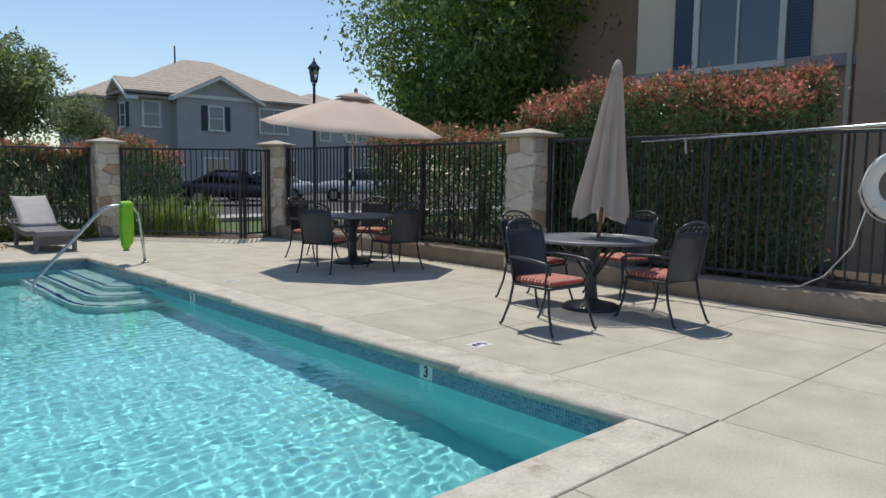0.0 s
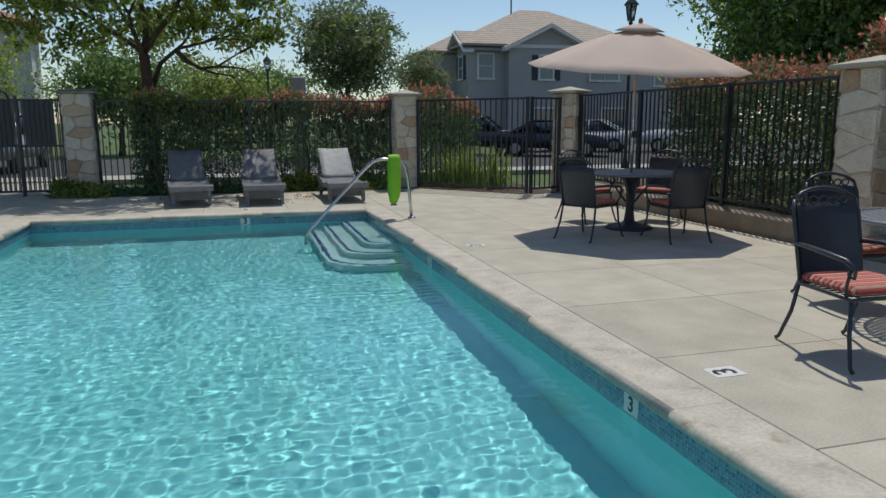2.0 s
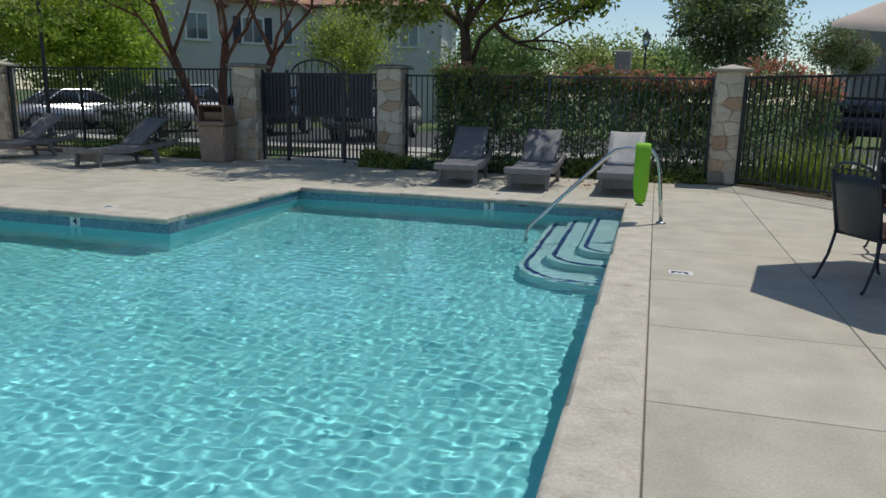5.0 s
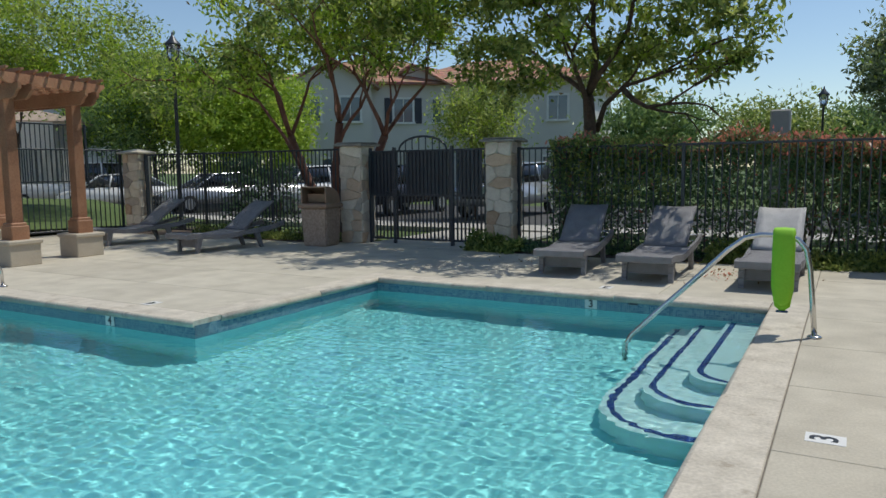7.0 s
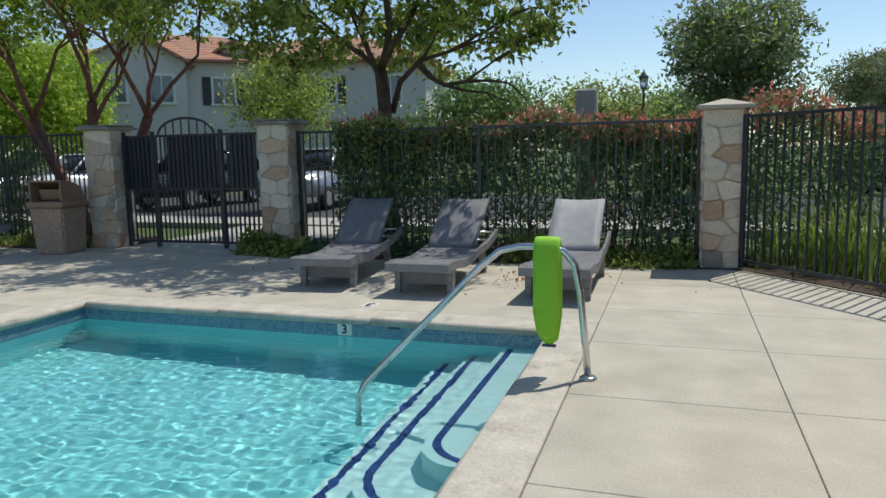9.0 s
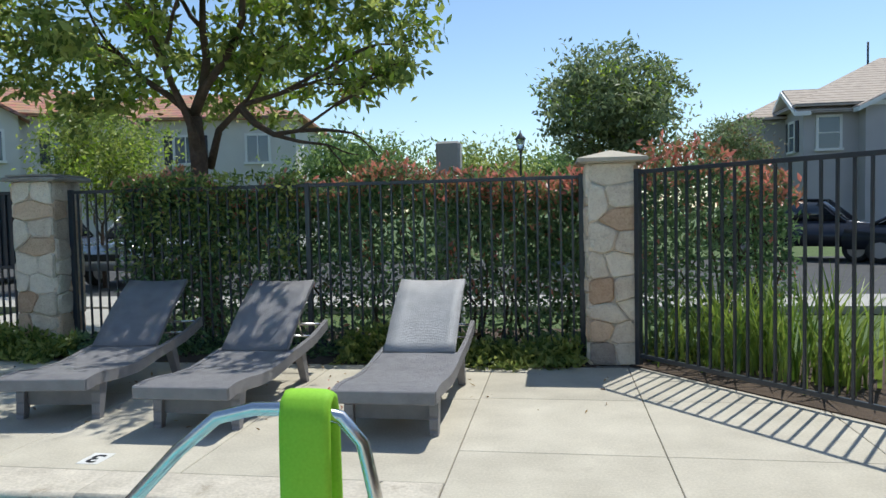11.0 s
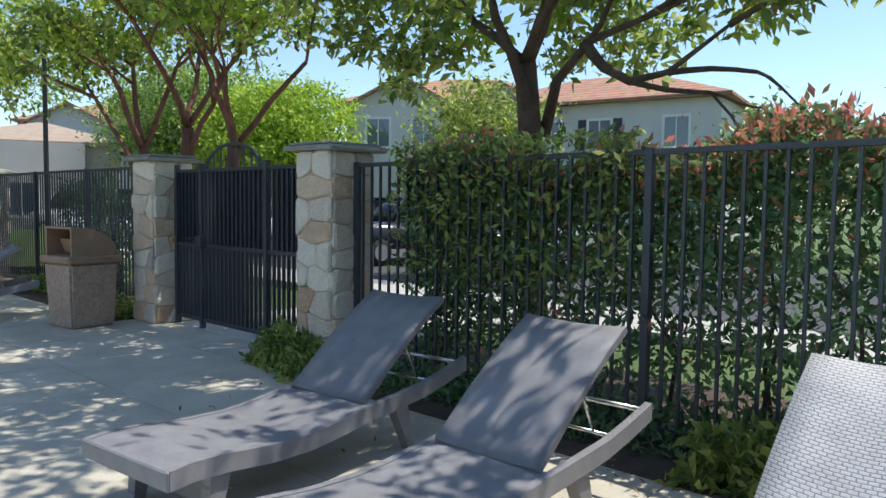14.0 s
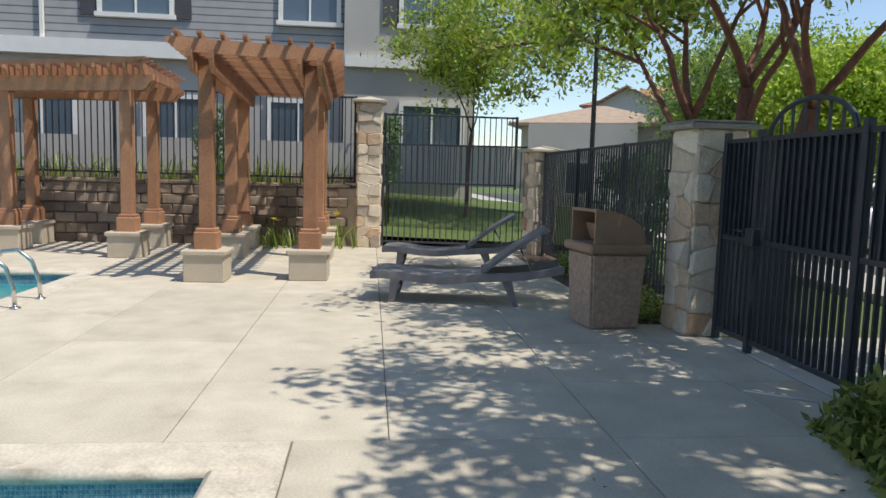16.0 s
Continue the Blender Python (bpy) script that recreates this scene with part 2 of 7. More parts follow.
M_CAPSLATE = mat("stone_cap", (0.20, 0.185, 0.165), (0.42, 0.385, 0.33), 4, 40, rough=0.85, bump=0.8, depth=0.015)
M_IRON = mat("black_iron", (0.026, 0.031, 0.039), (0.05, 0.058, 0.07), 5, 80, rough=0.36, bump=0.1, depth=0.001)
# sky and sun sheen on the tabletops put into a lighter base colour
M_TABLE_SHEEN = mat("sheen_table_metal", (0.15, 0.16, 0.175), (0.22, 0.235, 0.255), 6, 80, rough=0.42, bump=0.1, depth=0.001, spec=1.0)
M_BLOCK = mat("split_block", (0.16, 0.122, 0.095), (0.34, 0.265, 0.205), 6, 40, rough=0.95, bump=1.0, depth=0.03, obj_random=0.4)
M_WALLSTONE = mat("tan_low_wall", (0.27, 0.21, 0.155), (0.42, 0.345, 0.265), 4, 40, rough=0.9, bump=0.5)
M_SOIL = mat("garden_soil", (0.05, 0.035, 0.025), (0.12, 0.085, 0.06), 6, 60, rough=1.0, bump=1.0, depth=0.03)
M_LAWN = mat("lawn", (0.05, 0.085, 0.02), (0.12, 0.17, 0.045), 3, 70, rough=0.9, bump=1.0, depth=0.03)
M_ASPHALT = mat("asphalt", (0.04, 0.04, 0.042), (0.085, 0.083, 0.08), 1.5, 120, rough=0.9, bump=0.5)
M_WALK = mat("street_concrete", (0.36, 0.34, 0.31), (0.48, 0.455, 0.41), 2, 60, rough=0.9)
M_LEAF_DARK = mat("hedge_leaf", (0.075, 0.15, 0.062), (0.25, 0.375, 0.16), 5, 40, rough=0.36, bump=0, island=True, translucent=0.5)
M_LEAF_RED = mat("red_new_leaf", (0.24, 0.17, 0.07), (0.76, 0.27, 0.20), 5, 40, rough=0.4, bump=0, island=True, translucent=0.42)
M_LEAF_TREE = mat("tree_leaf", (0.15, 0.225, 0.055), (0.47, 0.52, 0.15), 3, 40, rough=0.38, bump=0, island=True, translucent=0.58)
M_LEAF_BRIGHT = mat("bright_leaf", (0.27, 0.41, 0.04), (0.56, 0.68, 0.10), 3, 40, rough=0.45, bump=0, island=True, translucent=0.5)
M_LEAF_DEEP = mat("deep_leaf", (0.10, 0.185, 0.06), (0.32, 0.43, 0.135), 3, 40, rough=0.35, bump=0, island=True, translucent=0.45)
M_LEAF_GREY = mat("grey_leaf", (0.135, 0.185, 0.08), (0.34, 0.40, 0.185), 3, 40, rough=0.5, bump=0, island=True, translucent=0.42)
M_DRY = mat("dry_blossom", (0.22, 0.13, 0.05), (0.45, 0.32, 0.16), 3, 40, rough=0.7, bump=0, island=True, translucent=0.3)
M_BLADE = mat("strap_leaf", (0.11, 0.20, 0.03), (0.32, 0.42, 0.08), 3, 40, rough=0.4, bump=0, island=True, translucent=0.4)
M_BARK_RED = mat("red_bark", (0.10, 0.038, 0.025), (0.27, 0.12, 0.08), 5, 30, rough=0.8, bump=0.8, depth=0.02)
M_BARK = mat("grey_brown_bark", (0.055, 0.035, 0.026), (0.16, 0.105, 0.075), 6, 30, rough=0.9, bump=1.0, depth=0.03)
M_CEDAR = mat("stained_cedar", (0.23, 0.108, 0.056), (0.46, 0.235, 0.13), 2.5, 40, rough=0.65, bump=0.5, depth=0.006, obj_random=0.25)
M_PED = mat("cast_pedestal", (0.42, 0.36, 0.28), (0.56, 0.49, 0.39), 3, 45, rough=0.9, bump=0.4)
M_STEEL = mat("brushed_steel", (0.55, 0.54, 0.52), (0.72, 0.71, 0.69), 4, 120, rough=0.22, metal=1.0, bump=0.1, depth=0.001)
M_FOAM = mat("lime_foam", (0.24, 0.55, 0.02), (0.34, 0.68, 0.045), 4, 90, rough=0.75, bump=0.3, depth=0.003)
M_CANVAS = mat("sand_canvas", (0.80, 0.65, 0.54), (0.88, 0.74, 0.63), 3, 220, rough=0.9, bump=0.3, depth=0.002, translucent=0.3)
M_CANVAS2 = mat("grey_canvas", (0.63, 0.54, 0.475), (0.76, 0.67, 0.595), 3, 220, rough=0.9, bump=0.3, depth=0.002, translucent=0.4)
M_RATTAN = weave_mat("grey_rattan", (0.23, 0.222, 0.235), (0.37, 0.36, 0.37), 55, 84)
# coarser rattan, paler because one back's sunlit shine is painted in
M_RATTAN_LIT = weave_mat("lit_rattan", (0.36, 0.355, 0.36), (0.55, 0.54, 0.54), 28, 36)
M_CUSHION = striped_mat("striped_cushion", ((0.42, 0.07, 0.06), (0.62, 0.38, 0.27), (0.36, 0.05, 0.05), (0.55, 0.20, 0.15)), "Y", 0.085)
M_PEBBLE = mat("pebble_bin", (0.26, 0.175, 0.125), (0.60, 0.46, 0.355), 24, 120, rough=0.85, bump=1.0, depth=0.012)
M_BINLID = mat("brown_plastic", (0.27, 0.175, 0.115), (0.38, 0.26, 0.18), 6, 90, rough=0.5, bump=0.15)
M_STUCCO_GREY = mat("grey_stucco", (0.39, 0.37, 0.35), (0.48, 0.46, 0.435), 1, 60, rough=0.95, bump=0.3)
M_STUCCO_TAUPE = mat("taupe_stucco", (0.39, 0.37, 0.37), (0.47, 0.445, 0.445), 1, 60, rough=0.95, bump=0.3)
M_STUCCO_CREAM = mat("cream_stucco", (0.76, 0.66, 0.49), (0.85, 0.745, 0.57), 1, 60, rough=0.95, bump=0.3)
M_STUCCO_BROWN = mat("brown_stucco", (0.42, 0.295, 0.205), (0.50, 0.36, 0.26), 1, 60, rough=0.95, bump=0.3)
M_ROOF_TAN = mat("tan_roof_tile", (0.30, 0.225, 0.165), (0.46, 0.36, 0.275), 3, 30, rough=0.9, bump=0.8, depth=0.02)
M_STUCCO_WHITE = mat("white_stucco", (0.56, 0.53, 0.495), (0.66, 0.63, 0.59), 1, 60, rough=0.95, bump=0.3)
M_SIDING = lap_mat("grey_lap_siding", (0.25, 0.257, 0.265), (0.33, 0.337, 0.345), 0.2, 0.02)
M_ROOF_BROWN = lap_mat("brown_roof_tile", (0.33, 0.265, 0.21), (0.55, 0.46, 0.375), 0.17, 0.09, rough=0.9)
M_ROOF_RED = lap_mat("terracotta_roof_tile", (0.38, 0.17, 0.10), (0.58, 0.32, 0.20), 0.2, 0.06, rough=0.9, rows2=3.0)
M_TRIM = mat("white_trim", (0.70, 0.69, 0.66), (0.80, 0.79, 0.76), 3, 60, rough=0.6, bump=0.1)
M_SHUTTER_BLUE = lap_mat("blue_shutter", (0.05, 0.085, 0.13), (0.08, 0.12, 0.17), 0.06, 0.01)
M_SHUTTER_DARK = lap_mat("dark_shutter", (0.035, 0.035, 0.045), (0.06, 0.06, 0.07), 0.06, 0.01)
M_GLASS = glass_mat("window_glass", (0.09, 0.125, 0.16))
M_CARGLASS = glass_mat("car_glass", (0.015, 0.02, 0.025))
M_CARWHITE = mat("white_car_paint", (0.72, 0.72, 0.72), (0.80, 0.80, 0.80), 2, 90, rough=0.15, bump=0)
M_CARDARK = mat("dark_car_paint", (0.02, 0.022, 0.03), (0.035, 0.038, 0.05), 2, 90, rough=0.12, bump=0)
M_CARSILVER = mat("silver_car_paint", (0.42, 0.43, 0.45), (0.52, 0.53, 0.55), 2, 90, rough=0.2, metal=0.5, bump=0)
M_CARBLUE = mat("blue_car_paint", (0.03, 0.07, 0.16), (0.05, 0.10, 0.22), 2, 90, rough=0.15, bump=0)
M_RUBBER = mat("rubber", (0.012, 0.012, 0.012), (0.03, 0.03, 0.03), 10, 90, rough=0.85)
M_LAMPGLASS = glass_mat("lantern_glass", (0.85, 0.87, 0.86), 0.1)
M_LAMPGLASS.node_tree.nodes["Principled BSDF"].inputs["Transmission Weight"].default_value = 0.85
M_RING = mat("white_ring", (0.72, 0.72, 0.70), (0.82, 0.82, 0.80), 5, 60, rough=0.5, bump=0.1)
M_ROPE = mat("white_rope", (0.55, 0.54, 0.50), (0.68, 0.67, 0.62), 20, 200, rough=0.9)
M_YELLOW = mat("yellow_petal", (0.65, 0.42, 0.01), (0.85, 0.62, 0.02), 5, 60, rough=0.6, bump=0)


# ---- mesh helpers ----
def bm_box(bm, size, m=None, bevel=0.0):
    r = bmesh.ops.create_cube(bm, size=1.0)
    vs = r["verts"]
    bmesh.ops.scale(bm, vec=size, verts=vs)
    if bevel:
        es = list({e for v in vs for e in v.link_edges})
        rb = bmesh.ops.bevel(bm, geom=es, offset=bevel, segments=1, affect="EDGES")
        vs = list({v for f in rb["faces"] for v in f.verts} | {v for v in vs if v.is_valid})
    if m is not None:
        bmesh.ops.transform(bm, matrix=m, verts=vs)
    return vs


def box_bm(size, m=None, bevel=0.0):
    bm = bmesh.new()
    bm_box(bm, size, m, bevel)
    return bm


def tube(bm, pts, radii, seg=8, cap=True):
    """A tube along points; radii one number or one a point."""
    pts = [Vector(p) for p in pts]
    if not hasattr(radii, "__len__"):
        radii = [radii] * len(pts)
    rings, ref = [], None
    for i, p in enumerate(pts):
        d = (pts[min(i + 1, len(pts) - 1)] - pts[max(i - 1, 0)]).normalized()
        if ref is None:
            ref = d.orthogonal().normalized()
        ref = (ref - d * ref.dot(d))
        ref = ref.normalized() if ref.length > 1e-6 else d.orthogonal().normalized()
        side = d.cross(ref)
        rings.append([bm.verts.new(p + (ref * math.cos(a) + side * math.sin(a)) * radii[i])
                      for a in (2 * math.pi * k / seg for k in range(seg))])
    for a, b in zip(rings, rings[1:]):
        for k in range(seg):
            f = bm.faces.new((a[k], a[(k + 1) % seg], b[(k + 1) % seg], b[k]))
            f.smooth = True
    if cap:
        bm.faces.new(rings[0][::-1])
        bm.faces.new(rings[-1])


def tube_bm(pts, radii, seg=8):
    bm = bmesh.new()
    tube(bm, pts, radii, seg)
    return bm


def lathe_bm(profile, seg=24, m=None):
    bm = bmesh.new()
    rings = []
    for r, z in profile:
        rings.append([bm.verts.new((r * math.cos(a), r * math.sin(a), z)) for a in (2 * math.pi * k / seg for k in range(seg))])
    for a, b in zip(rings, rings[1:]):
        for k in range(seg):
            f = bm.faces.new((a[k], a[(k + 1) % seg], b[(k + 1) % seg], b[k]))
            f.smooth = True
    bm.faces.new(rings[0][::-1])
    bm.faces.new(rings[-1])
    bmesh.ops.recalc_face_normals(bm, faces=bm.faces)
    if m is not None:
        bmesh.ops.transform(bm, matrix=m, verts=bm.verts)
    return bm


def prism(bm, poly, z0, z1):
    """A flat outline raised from z0 to z1."""
    lo = [bm.verts.new((x, y, z0)) for x, y in poly]
    hi = [bm.verts.new((x, y, z1)) for x, y in poly]
    n = len(poly)
    bm.faces.new(hi)
    bm.faces.new(lo[::-1])
    for k in range(n):
        bm.faces.new((lo[k], lo[(k + 1) % n], hi[(k + 1) % n], hi[k]))
    bmesh.ops.recalc_face_normals(bm, faces=bm.faces)


def to_mesh(name, bm, material):
    me = bpy.data.meshes.new(name)
    bm.to_mesh(me)
    bm.free()
    if material:
        me.materials.append(material)
    return me


def part(name, bm, material, parent=None, label="", m=None):
    """Links a bmesh, or a mesh already made, as one object under a thing or a part."""
    me = bm if isinstance(bm, bpy.types.Mesh) else to_mesh(name, bm, material)
    ob = new(name, me)
    if m is not None:
        ob.matrix_world = m
    if parent is not None:
        ob.parent = parent
    if label:
        ob["label"] = label
    return ob


def thing(name, label, category, group="", m=None, kind=""):
    ob = new(name)
    ob.empty_display_size = 0.1
    if m is not None:
        ob.matrix_basis = m
    return tagged(ob, label, category, group, kind)


def leaf_cloud(name, pts, size, material, seed, parent=None, droop=0.0, wide=0.42, up=0.0, label="", stuff=True):
    """Many single leaves, each a folded kite of four corners, in one mesh."""
    rng = np.random.RandomState(seed)
    n = len(pts)
    d = rng.normal(size=(n, 3))
    d[:, 2] += up - droop
    d /= np.linalg.norm(d, axis=1)[:, None] + 1e-9
    s = rng.normal(size=(n, 3))
    s -= d * (s * d).sum(1)[:, None]
    s /= np.linalg.norm(s, axis=1)[:, None] + 1e-9
    nn = np.cross(d, s)
    ln = size * rng.uniform(0.65, 1.25, n)[:, None]
    base = np.asarray(pts, float)
    mid = base + d * ln * 0.45
    v = np.empty((n, 4, 3))
    v[:, 0] = base
    v[:, 1] = mid + s * ln * wide * 0.5 + nn * ln * 0.08
    v[:, 2] = base + d * ln
    v[:, 3] = mid - s * ln * wide * 0.5 + nn * ln * 0.08
    idx = np.arange(n)[:, None] * 4
    tri = np.concatenate([idx + [0, 1, 2], idx + [0, 2, 3]], 1).reshape(-1)
    me = bpy.data.meshes.new(name)
    me.vertices.add(n * 4)
    me.vertices.foreach_set("co", v.reshape(-1))
    me.loops.add(len(tri))
    me.loops.foreach_set("vertex_index", tri.astype(np.int32))
    me.polygons.add(n * 2)
    me.polygons.foreach_set("loop_start", np.arange(0, n * 6, 3, dtype=np.int32))
    me.update(calc_edges=True)
    me.materials.append(material)
    ob = new(name, me)
    if parent is not None:
        ob.parent = parent
    if label:
        ob["label"] = label
    if stuff:
        ob["kind"] = "stuff"
    return ob


# ---- ground ----
def flat_sheet(name, x0, y0, x1, y1, z, material, label, category, thick=0.06):
    ob = part(name, box_bm((x1 - x0, y1 - y0, thick), pose((x0 + x1) / 2, (y0 + y1) / 2, z - thick / 2)), material)
    return tagged(ob, label, category, kind="structure")


# pool outline (inner faces) and water level
PX0, PXN, PX1 = -8.3, -1.46, 3.545
PY0, PYN, PY1 = 2.39, 9.355, 12.58
WATER_Z = -0.172
COPE = 0.375


def ground_with_hole(name, x0, y0, x1, y1, hole, z, material, label):
    """One sheet round a rectangular opening for the pool yard."""
    bm = bmesh.new()
    hx0, hy0, hx1, hy1 = hole
    for a, b, c, d in ((x0, y0, x1, hy0), (x0, hy1, x1, y1), (x0, hy0, hx0, hy1), (hx1, hy0, x1, hy1)):
        bm.faces.new([bm.verts.new(p) for p in ((a, b, z), (c, b, z), (c, d, z), (a, d, z))])
    bmesh.ops.remove_doubles(bm, verts=bm.verts, dist=0.001)
    ob = part(name, bm, material)
    return tagged(ob, label, "ground", kind="structure")


ground_with_hole("ground", -900, -900, 900, 900, (-12.7, -8.0, 8.0, 16.62), -0.10, M_LAWN, "wide green lawn ground round the pool yard")

# joint bed under the deck slabs, open over the pool
bm = bmesh.new()
prism(bm, [(-12.7, -8.0), (8.0, -8.0), (8.0, PY0 - 0.2), (PX0 - 0.2, PY0 - 0.2), (PX0 - 0.2, 16.62), (-12.7, 16.62)], -0.12, -0.012)
prism(bm, [(PX0 - 0.2, PYN + 0.2), (PXN - 0.2, PYN + 0.2), (PXN - 0.2, PY1 + 0.2), (PX1 + 0.2, PY1 + 0.2), (PX1 + 0.2, PY0 - 0.2),
           (8.0, PY0 - 0.2), (8.0, 16.62), (PX0 - 0.2, 16.62)], -0.12, -0.012)
deck = tagged(part("floor", bm, M_JOINT), "pale broom-finished concrete pool deck with dark joints", "deck", kind="structure")


def slab_region(x_cuts, y_cuts):
    for xa, xb in zip(x_cuts, x_cuts[1:]):
        for ya, yb in zip(y_cuts, y_cuts[1:]):
            g = 0.003
            part("slab", box_bm((xb - xa - 2 * g, yb - ya - 2 * g, 0.05), pose((xa + xb) / 2, (ya + yb) / 2, -0.025), 0.004), M_DECK, deck)


XE = PX1 + COPE - 0.014
def build_slabs():
    slab_region([XE, 5.195, 6.5, 7.75], [-8, -6.75, -5.5, -4.25, -3.0, -1.75, -0.5, 0.75, 2.02, 3.29, 4.575, 5.85, 7.12, 8.43, 9.71, 10.98, 12.26, 13.5, 14.8, 16.0])
    slab_region([PXN - COPE + 0.014, -0.4, 0.95, 2.3, XE], [PY1 + COPE - 0.014, 14.75, 16.0])
    slab_region([-12.65, -10.4, -9.1, -7.8, -6.7, -5.5, -4.15, -2.95, PXN - COPE + 0.014], [PYN + COPE - 0.014, 10.85, 12.25, 13.47, 14.75, 16.0, 16.6])
    slab_region([-12.65, -11.3, -10.0, PX0 - COPE + 0.014], [PY0 - COPE + 0.014, 3.3, 4.6, 5.85, 7.1, 8.4, PYN + COPE - 0.014])
    slab_region([-12.65, -10.0, -8.6, -7.2, -5.8, -4.4, -3.0, -1.6, -0.2, 1.2, 2.5, XE], [-8, -5.5, -3.0, -1.75, -0.5, 0.75, PY0 - COPE + 0.014])


# ---- pool ----
pool = thing("pool", "turquoise plaster swimming pool with blue mosaic waterline band", "pool", kind="structure")
FLOOR_Z = -1.1
outline = [(PX0, PY0), (PX1, PY0), (PX1, PY1), (PXN, PY1), (PXN, PYN), (PX0, PYN)]


def wall_band(z0, z1, out, thick):
    """Upright walls that follow the pool's outline."""
    bm = bmesh.new()
    n = len(outline)
    for k in range(n):
        (xa, ya), (xb, yb) = outline[k], outline[(k + 1) % n]
        d = Vector((xb - xa, yb - ya, 0))
        nrm = Vector((d.y, -d.x, 0)).normalized()
        c = Vector(((xa + xb) / 2, (ya + yb) / 2, (z0 + z1) / 2)) + nrm * (thick / 2 + out)
        a_in, b_in = (xa, ya) == (PXN, PYN), (xb, yb) == (PXN, PYN)
        ea, eb = (0.0 if a_in else thick), (0.0 if b_in else thick)
        c += d.normalized() * (eb - ea) / 2
        bm_box(bm, (d.length + ea + eb, thick, z1 - z0), Matrix.Translation(c) @ Matrix.Rotation(math.atan2(d.y, d.x), 4, "Z"))
    return bm


part("shell_wall", wall_band(-2.0, -0.05, 0.004, 0.18), M_PLASTER, pool)
part("waterline_band", wall_band(-0.225, -0.048, 0.0, 0.012), M_TILE, pool, "blue-grey mosaic waterline tiles")
bm = bmesh.new()
FX = [PX0 - 0.1, -6.0, -3.4, PX1 + 0.1]
FZ = [-1.75, -1.75, FLOOR_Z, FLOOR_Z]
ring = []
for x, z in zip(FX, FZ):
    ring.append((bm.verts.new((x, PY0 - 0.1, z)), bm.verts.new((x, PY1 + 0.1, z)), bm.verts.new((x, PY0 - 0.1, z - 0.2)), bm.verts.new((x, PY1 + 0.1, z - 0.2))))
for a, b in zip(ring, ring[1:]):
    bm.faces.new((a[0], b[0], b[1], a[1]))
    bm.faces.new((a[2], a[3], b[3], b[2]))
part("shell_floor", bm, M_PLASTER, pool)


def step_outline(x0, y0, r):
    """A tread in the far corner, with one rounded free corner."""
    pts = [(PX1, y0)]
    for k in range(9):
        a = math.pi * 1.5 - k / 8 * math.pi / 2
        pts.append((x0 + r + r * math.cos(a), y0 + r + r * math.sin(a)))
    return pts + [(x0, PY1), (PX1, PY1)]


for i, (x0, y0, r, z) in enumerate(((3.12, 10.22, 0.3, -0.27), (2.8, 9.82, 0.42, -0.53), (2.54, 9.38, 0.6, -0.79))):
    bm = bmesh.new()
    prism(bm, step_outline(x0, y0, r)[::-1], FLOOR_Z - 0.05, z)
    st = part("step", bm, M_PLASTER_W, pool, "rounded white plaster pool step")
    # navy nosing strip, set back from the edge
    path = [(x + 0.07, y + 0.07) if k else (x, y + 0.07) for k, (x, y) in enumerate(step_outline(x0, y0, r)[:-2])] + [(x0 + 0.07, PY1)]
    bm = bmesh.new()
    prev = None
    for k, (x, y) in enumerate(path):
        a, b = path[max(k - 1, 0)], path[min(k + 1, len(path) - 1)]
        d = Vector((b[0] - a[0], b[1] - a[1], 0)).normalized()
        s = Vector((-d.y, d.x, 0)) * 0.026
        cur = [bm.verts.new((x + s.x, y + s.y, z + 0.004)), bm.verts.new((x - s.x, y - s.y, z + 0.004)),
               bm.verts.new((x + s.x, y + s.y, z - 0.004)), bm.verts.new((x - s.x, y - s.y, z - 0.004))]
        if prev:
            bm.faces.new((prev[0], cur[0], cur[1], prev[1]))
            bm.faces.new((prev[0], prev[2], cur[2], cur[0]))
            bm.faces.new((prev[1], cur[1], cur[3], prev[3]))
        prev = cur
    part("nosing", bm, M_NAVY, st, "navy mosaic nosing strip")

# water: one closed-edge surface, gently waved
def wave_height(X, Y):
    rng = np.random.RandomState(7)
    Z = np.full_like(X, WATER_Z)
    for k in range(48):
        a, lam = rng.uniform(0, 2 * math.pi), 0.05 + 0.10 * rng.rand() ** 1.2
        Z += 0.0098 * lam ** 2 * np.sin(2 * math.pi * (X * math.cos(a) + Y * math.sin(a)) / lam + rng.uniform(0, 6.28))
    for k in range(10):
        a, lam = rng.uniform(0, 2 * math.pi), rng.uniform(0.35, 0.9)
        Z += 0.0012 * lam ** 2 * np.sin(2 * math.pi * (X * math.cos(a) + Y * math.sin(a)) / lam + rng.uniform(0, 6.28))
    return Z


